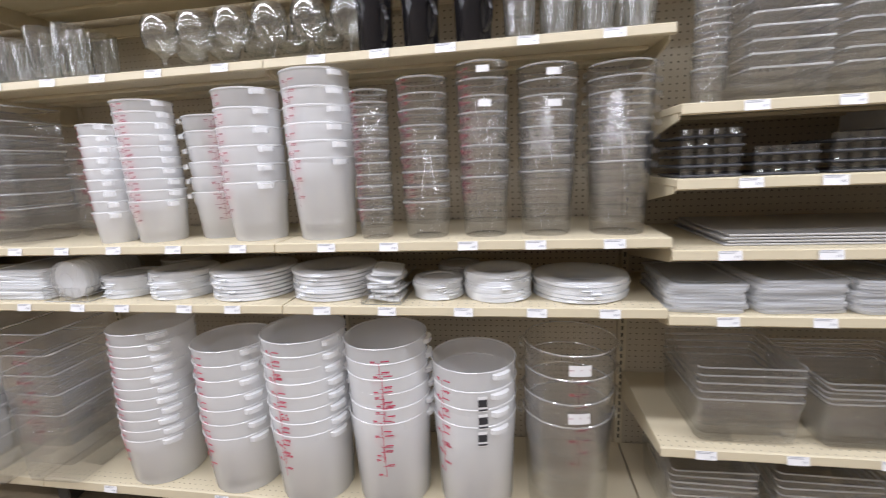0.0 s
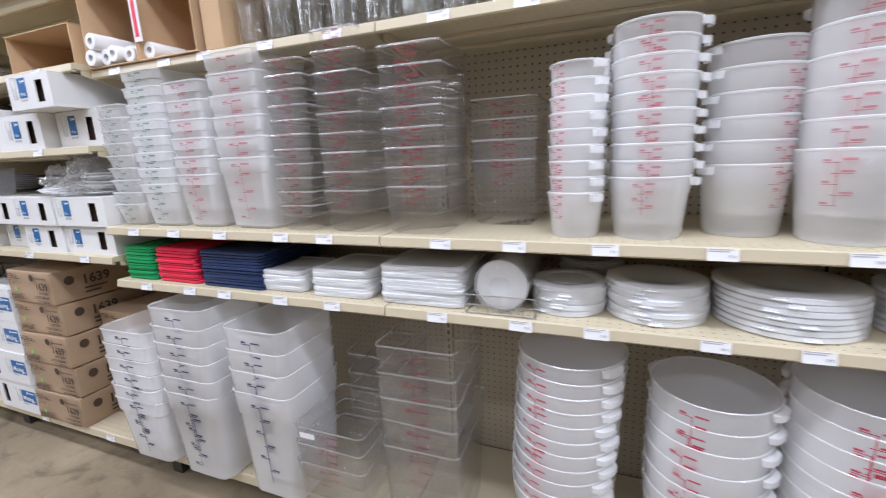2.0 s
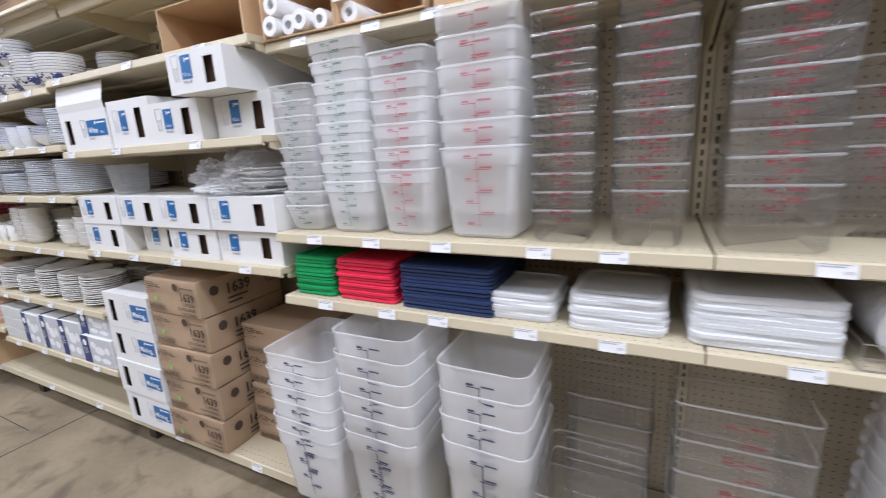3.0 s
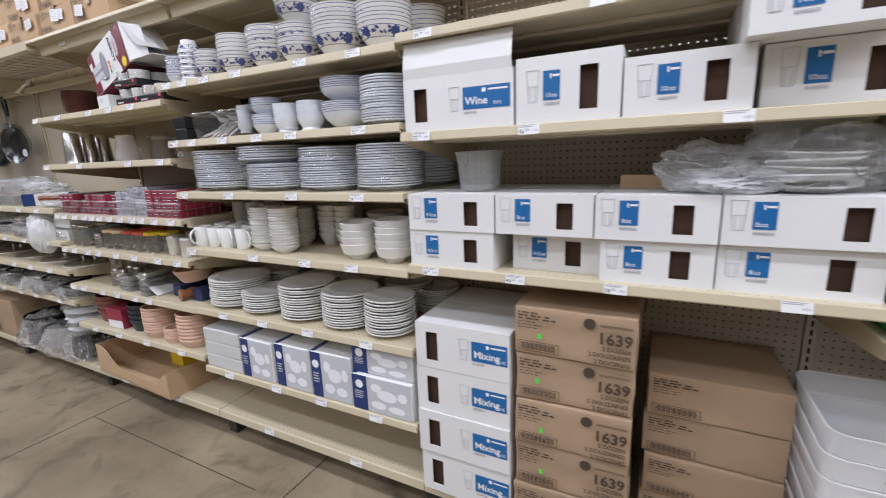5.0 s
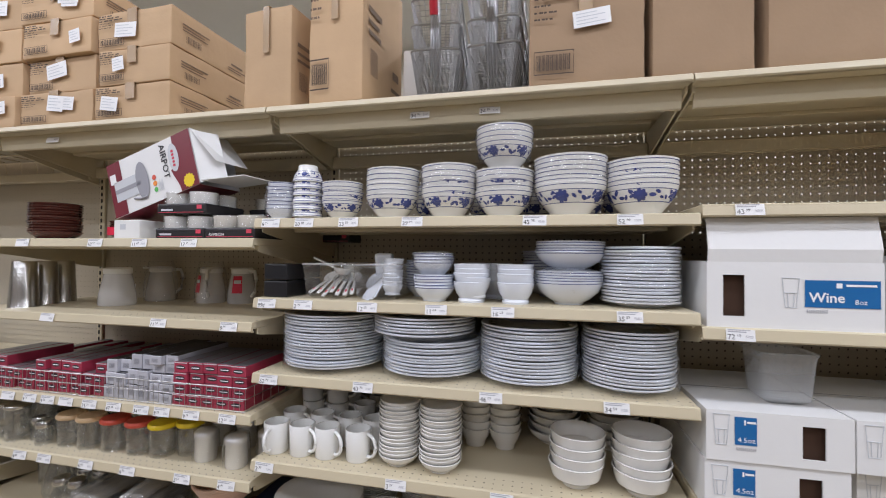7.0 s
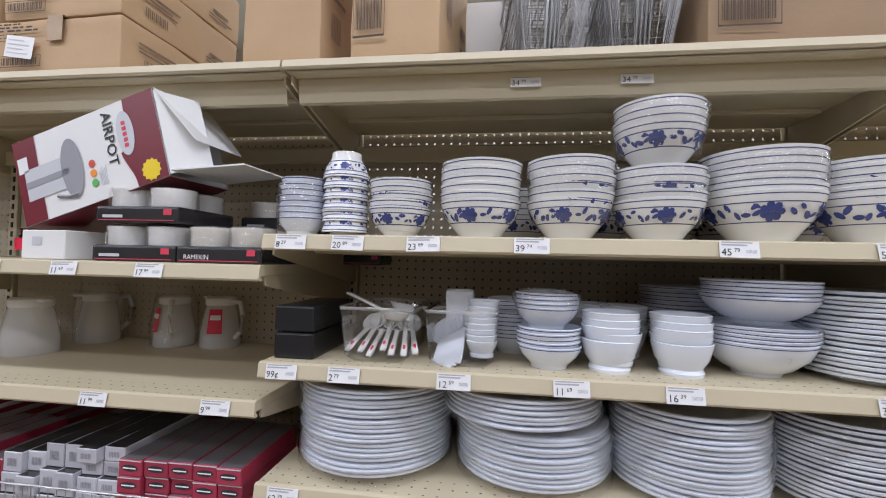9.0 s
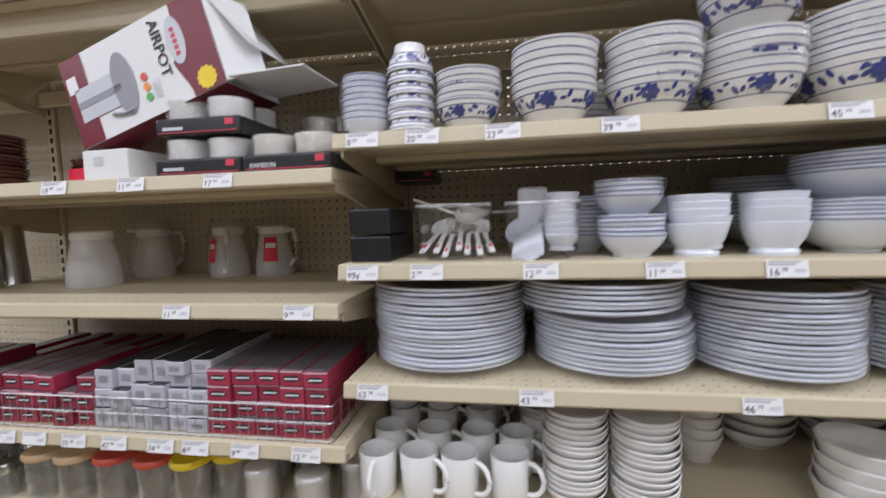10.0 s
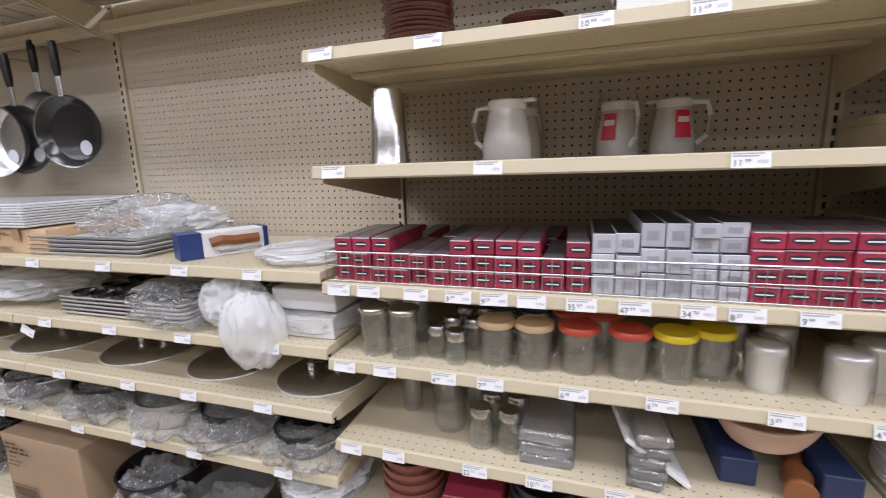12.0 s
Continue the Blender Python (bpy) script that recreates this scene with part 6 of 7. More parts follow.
def ramekin_pack(at, mat, word=""):
    t = thing("ramekin_pack", "film-wrapped pack of ramekins with a dark printed band", "ramekins", "ramekin packs", at=at)
    for j in range(2):
        for i in range(2):
            part("ramekin", lathe([(0.001, 0.002), (0.038, 0.001), (0.041, 0.004), (0.0415, 0.04), (0.0435, 0.044), (0.0435, 0.050), (0.039, 0.050), (0.037, 0.008), (0.001, 0.006)], 22, False), M[mat], t, at=Matrix.Translation((0.044 + 0.09 * i, 0.046 + 0.09 * j, 0.022)), smooth=45)
    part("band", box(-0.002, 0.182, -0.002, 0.184, 0.0, 0.034, 0.006, 2), M["dark_box"], t, "dark printed paper band")
    part("red_mark", flat(bmesh.new(), 0.15, 0.168, 0.016, 0.028, -0.003), M["ink_red"], t)
    part("red_line", flat(bmesh.new(), 0.006, 0.174, 0.0045, 0.006, -0.003), M["ink_red"], t)
    if word:
        letters(word, 0.013, M["white_ink"], t, Matrix.Translation((0.015, -0.003, 0.008)))
    else:
        part("printed_text", flat(bmesh.new(), 0.015, 0.06, 0.010, 0.016, -0.003), M["pale_print"], t)
    for j in range(2):
        for i in range(2):
            bm = lathe([(0.047, 0.026), (0.0465, 0.060), (0.0445, 0.0735), (0.034, 0.0755), (0.001, 0.074)], 20, False)
            for v in bm.verts:
                fold = noise.noise(v.co * 55 + at.translation * 50 + Vector((i, j, 0)))
                v.co.x *= 1 + 0.035 * fold
                v.co.y *= 1 + 0.035 * fold
            part("film", bm, M["cling"], t, "crinkled clear film", at=Matrix.Translation((0.044 + 0.09 * i, 0.046 + 0.09 * j, 0)), smooth=30)
    return t


ramekin_pack(pose(-3.852, 0.022, F6, 0, 0, 0), "ramekin_white", "RAMEKIN")
ramekin_pack(pose(-4.04, 0.02, F6, 0, 0, 2), "china")
ramekin_pack(pose(-4.035, 0.02, F6 + 0.079, 0, 0, 1), "china")
ramekin_pack(pose(-4.03, 0.22, F6, 0, 0, 3), "china")
ramekin_pack(pose(-3.85, 0.22, F6, 0, 0, -2), "ramekin_white")
ramekin_pack(pose(-3.85, 0.23, F6 + 0.079, 0, 0, 2), "ramekin_white")
ramekin_pack(pose(-3.72, 0.40, F6 + 0.0, 0, 0, 2), "ramekin_white")

# steel shakers, plastic pitchers
for x, y in ((-4.722, 0.095), (-4.757, 0.19), (-4.795, 0.285)):
    solid("cocktail_shaker", lathe([(0.001, 0.172), (0.034, 0.172), (0.036, 0.168), (0.043, 0.05), (0.0455, 0.004), (0.047, 0.0), (0.044, 0.0)], 32, False), M["steel"], "polished steel shaker tin standing upside down", "shaker tin", "shaker tins", at=Matrix.Translation((x, y, F5)), smooth=45)


def pitcher(at, band=False, wrap=False, tag=False):
    t = thing("plastic_pitcher", "milky plastic pitcher with white lid and handle", "pitcher", "plastic pitchers", at=at)
    part("body", lathe([(0.001, 0.002), (0.060, 0.0), (0.064, 0.005), (0.062, 0.045), (0.050, 0.105), (0.045, 0.128), (0.045, 0.138)], 28, False), M["frost"], t, smooth=50)
    part("lid", lathe([(0.046, 0.124), (0.048, 0.128), (0.048, 0.144), (0.043, 0.148), (0.001, 0.149)], 28, False), M["white_plastic"], t, smooth=45)
    part("pour_tab", box(-0.075, -0.035, -0.012, 0.012, 0.140, 0.148, 0.003), M["white_plastic"], t)
    part("handle", tube([(0.045, 0, 0.136), (0.085, 0, 0.134), (0.096, 0, 0.10), (0.088, 0, 0.05), (0.064, 0, 0.03)], 0.007, 8), M["white_plastic"], t, smooth=60)
    if band:
        ring = [[((0.0545 + (0.115 - z) * 0.15 + 0.0006) * math.sin(0.2 + 0.09 * i), -(0.0545 + (0.115 - z) * 0.15 + 0.0006) * math.cos(0.2 + 0.09 * i), z) for z in (0.045, 0.115)] for i in range(9)]
        part("paper_label", add_rings(bmesh.new(), ring, loop=False), M["red"], t, "red printed label")
        part("printed_word", add_rings(bmesh.new(), [[((0.0565 + (0.1 - z) * 0.15 + 0.0012) * math.sin(0.3 + 0.09 * i), -(0.0565 + (0.1 - z) * 0.15 + 0.0012) * math.cos(0.3 + 0.09 * i), z) for z in (0.084, 0.098)] for i in range(7)], loop=False), M["tag"], t)
    if tag:
        part("barcode_label", flat(bmesh.new(), 0.005, 0.04, 0.035, 0.08, -0.0675), M["tag"], t, "white barcode label")
    if wrap:
        part("film", lathe([(0.07, 0.0), (0.072, 0.07), (0.06, 0.14), (0.05, 0.175)], 24, False), M["cling"], t, smooth=40)
    return t


pitcher(pose(-4.46, 0.245, F5, 0, 0, 165), tag=True).scale = (1.0, 1.0, 1.0)
pitcher(pose(-4.445, 0.43, F5, 0, 0, 60), wrap=True).scale = (0.9, 0.9, 1.0)
pitcher(pose(-4.185, 0.43, F5, 0, 0, -60), wrap=True, band=True).scale = (0.9, 0.9, 1.0)
pitcher(pose(-4.045, 0.445, F5, 0, 0, -15), band=True).scale = (0.9, 0.9, 1.0)

# wire basket along the shelf with rows of small long boxes
bk = thing("wire_basket", "low chrome wire basket along the shelf edge", "wire basket", at=Matrix.Translation((F_G + 0.01, 0.012, F4)))
BW, BH, BD = 1.18, 0.075, 0.34
for zz in (0.004, BH * 0.55, BH):
    part("rail", tube([(0, BD, zz), (0, 0.004, zz), (0.004, 0, zz), (BW - 0.004, 0, zz), (BW, 0.004, zz), (BW, BD, zz)], 0.0021 if zz == BH else 0.0014, 5), M["wire"], bk)
wmesh = mesh_of("wire", tube([(0, 0, 0.002), (0, 0, BH)], 0.0010, 4), M["wire"])
for k in range(60):
    shared("wire", wmesh, bk, Matrix.Translation((BW * k / 59, 0, 0)))
for xx in (0, BW):
    for k in range(9):
        shared("wire", wmesh, bk, Matrix.Translation((xx, BD * k / 8, 0)))
part("divider", tube([(BW * 0.31, 0, BH), (BW * 0.31, BD, BH)], 0.0014, 4), M["wire"], bk)


def small_box(w, h, d, mat):
    t = thing("small_carton", "small long " + ("silver-grey" if mat == "silver_box" else "crimson") + " carton packed in a wire basket", "carton", ("silver" if mat == "silver_box" else "crimson") + " small cartons")
    part("board", box(0, w, 0, d, 0, h, 0.0015), M[mat], t)
    if mat == "red_box":
        part("dark_top", box(0.002, w - 0.002, 0.003, d, h, h + 0.0006), M["grey_top"], t)
        el = add_rings(bmesh.new(), [[(w / 2 + w * 0.36 * math.cos(a), -0.0008, h * 0.5 + h * 0.20 * math.sin(a)) for a in [2 * math.pi * i / 14 for i in range(14)]]], False, True)
        part("oval_mark", el, M["ink"], t)
        part("printed_text", flat(bmesh.new(), w * 0.22, w * 0.78, h * 0.46, h * 0.54, -0.0014), M["white_ink"], t)
        part("pale_edge", flat(bmesh.new(), 0.001, w - 0.001, h * 0.90, h - 0.001, -0.0008), M["pale_print"], t)
    else:
        part("dark_top", box(0.002, w - 0.002, 0.003, d, h, h + 0.0006), M["dark_box"], t)
        cd = bmesh.new()
        for k in range(7):
            flat(cd, w * (0.25 + 0.075 * k), w * (0.29 + 0.075 * k), h * 0.3, h * 0.7, -0.0008)
        part("barcode", cd, M["ink_grey"], t)
    return t


protos = {"r": small_box(0.047, 0.035, 0.23, "red_box"), "s": small_box(0.045, 0.041, 0.24, "silver_box"), "q": small_box(0.043, 0.048, 0.26, "silver_box"),
          "t": small_box(0.047, 0.029, 0.24, "silver_box"), "w": small_box(0.052, 0.033, 0.23, "red_box")}
used = {k: False for k in protos}
cols = [("r", n) for n in (3, 3, 3, 2, 2, 2, 3, 3, 3, 3, 2, 3)] + [("s", 3), ("s", 3), ("q", 3), ("q", 3), ("t", 5), ("t", 5)] + [("w", 4), ("w", 4), ("w", 4), ("w", 4), ("w", 4)]
SIZES = {"r": (0.0505, 0.0362), "s": (0.047, 0.042), "q": (0.0445, 0.049), "t": (0.0485, 0.030), "w": (0.0535, 0.034)}
x = F_G + 0.022
for kind, n in cols:
    w, rise = SIZES[kind]
    z = F4 + 0.0005
    for j in range(n):
        m = pose(x + random.uniform(-0.001, 0.001), 0.022 + random.uniform(0, 0.02) + (0.0 if j < 2 else 0.006), z, 0, 0, random.uniform(-1.5, 1.5))
        if used[kind]:
            copy_thing(protos[kind], m)
        else:
            protos[kind].matrix_basis = m
            used[kind] = True
        z += rise
    x += w
for k in range(9):
    copy_thing(protos["r"], pose(F_G + 0.05 + 0.09 * k, 0.27, F4 + 0.0415 * (k % 2), 0, 0, random.uniform(-6, 6)))
    copy_thing(protos["r"], pose(F_G + 0.05 + 0.09 * k, 0.27, F4 + 0.0415 * (1 - k % 2) + 0.0005, 0, 0, random.uniform(-1, 1)))

# jars, lidded mugs, shakers in film


def jar(at, r, h, mat, label, cap=0.018, handle=False, group="glass jars", neck=0.0):
    t = thing("glass_jar", label, "jar", group, at=at)
    rn = r - neck
    part("body", lathe([(0.001, 0.006), (r * 0.85, 0.005), (r * 0.93, 0.0), (r, 0.008), (r, h * 0.62), (rn, h * 0.86), (rn, h), (rn - 0.002, h), (rn - 0.002, h * 0.86), (r - 0.003, h * 0.6), (r - 0.003, 0.012), (0.001, 0.010)], 24, False), M["glass"], t, smooth=40)
    part("lid", lathe([(rn + 0.002, h - 0.004), (rn + 0.005, h), (rn + 0.005, h + cap * 0.55), (rn + 0.001, h + cap), (0.001, h + cap)], 24, False), M[mat], t, smooth=45)
    if handle:
        part("handle", tube([(r - 0.002, 0, h * 0.85), (r + 0.028, 0, h * 0.8), (r + 0.03, 0, h * 0.55), (r + 0.01, 0, h * 0.2), (r - 0.002, 0, h * 0.15)], 0.005, 6), M["glass"], t, smooth=60)
    return t


for x, y in ((-4.775, 0.065), (-4.693, 0.066), (-4.78, 0.17), (-4.70, 0.17), (-4.82, 0.27)):
    jar(pose(x, y, F3), 0.036, 0.118, "steel", "tall clear glass jar with a steel cap", 0.01, group="tall jars")
for x, y in ((-4.612, 0.085), (-4.555, 0.06), (-4.59, 0.15), (-4.53, 0.15), (-4.52, 0.24), (-4.58, 0.24)):
    jar(pose(x, y, F3), 0.027, 0.062, "steel", "small round glass jar with a steel cap", 0.02, group="small jars", neck=0.006)
for x, y, m, nm in ((-4.462, 0.085, "wood_lid", "tan"), (-4.372, 0.085, "wood_lid", "tan"), (-4.272, 0.09, "red_lid", "red"), (-4.165, 0.09, "red_lid", "red"), (-4.075, 0.095, "yellow", "yellow"), (-3.995, 0.13, "yellow", "yellow"), (-4.29, 0.20, "red_lid", "red"), (-4.21, 0.20, "red_lid", "red"), (-4.38, 0.22, "dark_pan", "dark"), (-4.47, 0.22, "dark_pan", "dark")):
    jar(pose(x, y, F3, 0, 0, random.uniform(-60, 30)), 0.041, 0.098, m, "clear glass mug with a " + nm + " plastic lid", 0.012, True, "lidded glass mugs")
for x, y in ((-3.905, 0.10), (-3.775, 0.085), (-3.70, 0.15), (-3.84, 0.22), (-3.94, 0.22)):
    t = thing("steel_shaker", "metal powder shaker wrapped in clear film", "shaker", "wrapped shakers", at=Matrix.Translation((x, y, F3)))
    part("cup", lathe([(0.001, 0.002), (0.032, 0.0), (0.034, 0.004), (0.034, 0.075), (0.036, 0.077), (0.036, 0.092), (0.03, 0.098), (0.001, 0.1)], 24, False), M["alu"], t, smooth=45)
    part("film", lathe([(0.042, 0.0), (0.043, 0.05), (0.039, 0.1), (0.02, 0.112)], 20, False), M["cling"], t, "clear film", smooth=30)
# shelf below: cruets, film packs, baskets
for x, y, h in ((-4.735, 0.20, 0.16), (-4.66, 0.25, 0.16), (-4.30, 0.28, 0.13), (-4.25, 0.30, 0.13), (-4.20, 0.32, 0.13)):
    solid("glass_tumbler", lathe([(0.001, 0.008), (0.026, 0.007), (0.028, 0.0), (0.034, h), (0.032, h), (0.027, 0.014), (0.001, 0.012)], 20, False), M["glass"], "clear glass tumbler standing on the shelf", "glass", "shelf tumblers", at=Matrix.Translation((x, y, F2)), smooth=45)
for x, y in ((-4.60, 0.14), (-4.64, 0.28), (-4.55, 0.27)):
    solid("glass_carafe", lathe([(0.001, 0.004), (0.04, 0.0), (0.046, 0.02), (0.045, 0.05), (0.03, 0.10), (0.026, 0.125), (0.034, 0.155), (0.032, 0.155), (0.024, 0.125), (0.028, 0.1), (0.042, 0.05), (0.04, 0.01), (0.001, 0.008)], 24, False), M["glass"], "clear glass carafe with a narrow neck", "carafe", "carafes", at=Matrix.Translation((x, y, F2)), smooth=45)
for x, y in ((-4.502, 0.085), (-4.43, 0.085), (-4.49, 0.16), (-4.42, 0.16)):
    jar(pose(x, y, F2), 0.034, 0.085, "steel", "pear-shaped glass dispenser with a steel cap", 0.02, group="glass dispensers", neck=0.010)


def film_packs(x, y, z, n, w, d, hgt, label, mat="silver_box"):
    for k in range(n):
        t = thing("film_pack", label, "packet", "silver film packs", at=pose(x + random.uniform(-0.006, 0.006), y, z + hgt * k, 0, 0, random.uniform(-5, 5)))
        bm = bmesh.new()
        bmesh.ops.create_grid(bm, x_segments=8, y_segments=10, size=0.5)
        for v in bm.verts:
            e = max(abs(v.co.x), abs(v.co.y)) * 2
            v.co = Vector((v.co.x * w, v.co.y * d, hgt * (0.75 * (1 - e ** 3) + 0.1 * noise.noise(v.co * 9 + Vector((k, x, 0))))))
        part("cutlery_set", bm, M["steel_dull"], t, smooth=40)
        part("film_cover", box(-w / 2, w / 2, -d / 2, d / 2, 0.0005, hgt * 0.9, 0.006, 1), M["wrap"], t, "clear film", smooth=30)


film_packs(-4.335, 0.135, F2, 3, 0.125, 0.20, 0.030, "silver cutlery packed flat in clear film")
film_packs(-4.115, 0.125, F2, 5, 0.075, 0.22, 0.026, "silver cutlery packed flat in clear film")


def oval_basket(at, mat, label, a, b, h, rows=7, group="woven baskets"):
    t = thing("woven_basket", label, "basket", group, at=at)
    for k in range(rows):
        f0 = k / rows
        s = 0.66 + 0.34 * ((k + 0.5) / rows) ** 0.7
        ring = [(a * s * math.cos(2 * math.pi * i / 36), b * s * math.sin(2 * math.pi * i / 36), h * (f0 + 0.5 / rows)) for i in range(37)]
        part("woven_strand", tube(ring, h / rows * 0.58, 6), M[mat], t, smooth=60)
    part("bottom", add_rings(bmesh.new(), [[(a * 0.68 * math.cos(2 * math.pi * i / 24), b * 0.68 * math.sin(2 * math.pi * i / 24), z) for i in range(24)] for z in (0.001, 0.006)], True, True), M[mat], t)
    return t


oval_basket(pose(-3.865, 0.16, F2 + 0.088, 8, -6, 10), "peach", "peach oval plastic woven basket tilted on boxes", 0.105, 0.085, 0.07)
for x, y, w in ((-3.935, 0.085, 0.07), (-3.755, 0.075, 0.07)):
    solid("blue_carton", box(x - w / 2, x + w / 2, y, y + 0.28, F2 + 0.0005, F2 + 0.062, 0.003), M["navy_box"], "dark blue carton lying on the shelf", "carton", "blue cartons")
pm = thing("pepper_mill", "turned brown wooden pepper mill lying on its side", "pepper mill", at=pose(-3.84, 0.04, F2 + 0.031, -90, 0, -14))
part("body", lathe([(0.001, 0.0), (0.028, 0.0), (0.03, 0.006), (0.022, 0.03), (0.03, 0.06), (0.018, 0.10), (0.024, 0.15), (0.001, 0.155)], 20, False), M["wood"], pm, smooth=40)
part("knob", lathe([(0.001, 0.153), (0.022, 0.158), (0.027, 0.18), (0.018, 0.2), (0.001, 0.205)], 20, False), M["wood"], pm, smooth=60)
cs = thing("knife_blister_pack", "black and white boxed tool leaning across the shelf", "boxed tool", at=pose(-4.035, 0.04, F2 + 0.004, 0, -52, 8))
part("card", box(-0.005, 0.005, 0, 0.16, 0, 0.17, 0.001), M["white_card"], cs)
part("black_face", box(-0.012, -0.0055, 0.006, 0.154, 0.01, 0.16, 0.002), M["black_plastic"], cs, "black printed face")
part("label", box(-0.0135, -0.0125, 0.01, 0.05, 0.02, 0.06), M["tag"], cs)
# lowest F shelf: pots, boxes and baskets


def pot(at, r, h, mat, label, group):
    return solid("plastic_flower_pot", lathe([(0.001, 0.003), (r * 0.78, 0.0), (r * 0.80, 0.004), (r * 0.95, h * 0.8), (r, h * 0.82), (r, h), (r - 0.004, h), (r * 0.76, 0.008), (0.001, 0.007)], 28, False), M[mat], label, "pot", group, at=at, smooth=45)


for k in range(4):
    pot(pose(-4.715, 0.14, F1 + 0.030 * k), 0.092, 0.075, "terracotta", "terracotta-coloured plastic pot in a stack", "terracotta pots")
rb = thing("red_carton", "red and white carton with plain print", "carton", at=pose(-4.595, 0.03, F1, 0, 0, 3))
part("board", box(0, 0.15, 0, 0.26, 0.0005, 0.12, 0.002), M["red_box"], rb)
part("white_panel", flat(bmesh.new(), 0.01, 0.148, 0.004, 0.05, -0.001), M["tag"], rb, "white printed panel")
for k in range(4):
    pot(pose(-4.345, 0.12, F1 + 0.030 * k), 0.085, 0.07, "slate", "dark slate plastic bowl in a stack", "slate bowls")
for k in range(9):
    oval_basket(pose(-4.155, 0.11, F1 + 0.0155 * k, random.uniform(-1, 1), random.uniform(-1, 1), random.uniform(-4, 4)), "peach", "peach plastic woven basket in a stack", 0.088, 0.10, 0.05, 4)
for k in range(4):
    oval_basket(pose(-3.985, 0.07, F1 + 0.014 * k, 0, 0, 0), "peach", "small peach plastic woven basket", 0.05, 0.055, 0.04, 3, "small baskets")
for k in range(8):
    oval_basket(pose(-3.84 + random.uniform(-0.003, 0.003), 0.10, F1 + 0.0195 * k, random.uniform(-1, 1), random.uniform(-1, 1), 0), "peach", "peach scalloped plastic basket in a stack", 0.09, 0.09, 0.045, 4, "scalloped baskets")
# a cut-down tray on the base deck
ct = thing("cardboard_tray", "cut-down brown cardboard tray, mostly empty", "cardboard box", at=pose(-4.79, 0.02, BASE, 0, 0, -3))
TW, TD, TH = 0.80, 0.42, 0.17
part("bottom", box(0, TW, 0, TD, 0, 0.005), M["card"], ct)
fr = bmesh.new()
n = 24
ring0, ring1 = [], []
for i in range(n + 1):
    u = i / n
    dip = 0.5 - 0.5 * math.cos(min(1, max(0, (u - 0.08) / 0.28)) * math.pi)
    rise = 0.5 - 0.5 * math.cos(min(1, max(0, (u - 0.86) / 0.1)) * math.pi)
    z = TH * (1 - 0.62 * dip + 0.45 * rise)
    ring0.append(((TW * u, 0, 0), (TW * u, 0, z)))
    ring1.append(((TW * u, 0.004, z), (TW * u, 0.004, 0)))
add_rings(fr, [[*a, *b] for a, b in zip(ring0, ring1)], True, True)
part("front_panel", fr, M["card"], ct, "front panel cut down in a curve")
part("side_panel", box(0, 0.004, 0.004, TD, 0.005, TH), M["card"], ct)
part("side_panel", box(TW - 0.004, TW, 0.004, TD, 0.005, TH * 0.9), M["card"], ct)
part("back_panel", box(0.004, TW - 0.004, TD - 0.004, TD, 0.005, TH), M["card"], ct)
solid("yellow_box", box(-4.42, -4.30, 0.25, 0.36, BASE + 0.006, BASE + 0.11, 0.002), M["yellow"], "small yellow box lying in a cardboard tray", "box")

# ---- bays G to I: bakeware, pan lids and pots in film ----
G5, G4, G3, G2 = LEV["G"]


def sheet_pans(x, y, z, w, d, n, label, group="sheet pans"):
    for k in range(n):
        solid("sheet_pan", loft([(w / 2 - 0.012, d / 2 - 0.012, 0.01, 0.0), (w / 2 - 0.004, d / 2 - 0.004, 0.012, 0.012), (w / 2, d / 2, 0.014, 0.013), (w / 2, d / 2, 0.014, 0.010)], 2), M["alu"], label, "sheet pan", group, at=pose(x + random.uniform(-0.004, 0.004), y, z + 0.0135 * k, 0, 0, random.uniform(-1, 1)))


for x, w, n in ((-5.78, 0.50, 5), (-6.55, 0.6, 6), (-7.4, 0.6, 6)):
    sheet_pans(x, 0.24, G5, w, 0.40, n, "flat aluminium sheet pan in a pile")
brown_carton(-6.20, -5.93, 0.04, 0.36, G5, 0.085, "brown carton beside a pile of sheet pans", mat="card", group="bakeware cartons")
for k in range(9):
    solid("wrapped_sheet", box(-6.75, -6.0, 0.03, 0.45, G5 + 0.09 + 0.009 * k, G5 + 0.097 + 0.009 * k, 0.002), M["lid"], "flat sheet pan in cloudy film", "sheet pan", "wrapped sheet pans")
crumpled("film_bag", "kitchen ware bundled in crinkled clear film", "plastic bag", (-5.66, 0.2, G5 + 0.10), (0.17, 0.15, 0.07), "wrap", 21, 0.35, 3.5)
crumpled("film_bag", "white kitchen ware bundled in crinkled film", "plastic bag", (-5.58, 0.26, G5 + 0.09), (0.13, 0.12, 0.06), "bag", 22, 0.4, 3.5)
pb = thing("peppermill_carton", "blue and cream carton printed with a pepper mill", "carton", at=pose(-5.36, 0.035, G5, 0, 0, 60))
part("board", box(0, 0.25, 0, 0.075, 0.0005, 0.075, 0.002), M["white_card"], pb)
part("blue_end", box(-0.001, 0.06, -0.0015, 0.0765, 0.0, 0.0765, 0.001), M["navy_print"], pb, "dark blue end")
part("blue_end", box(0.236, 0.2515, -0.0015, 0.0765, 0.0, 0.0765, 0.001), M["navy_print"], pb, "dark blue end")
letters("WOOD PEPPERMILL", 0.016, M["ink"], pb, pose(0.228, -0.002, 0.020, 0, 180, 0))
part("printed_mill", tube([(0.08, -0.001, 0.045), (0.11, -0.001, 0.05), (0.15, -0.001, 0.045), (0.19, -0.001, 0.045), (0.22, -0.001, 0.045)], 0.016, 6), M["wood"], pb)
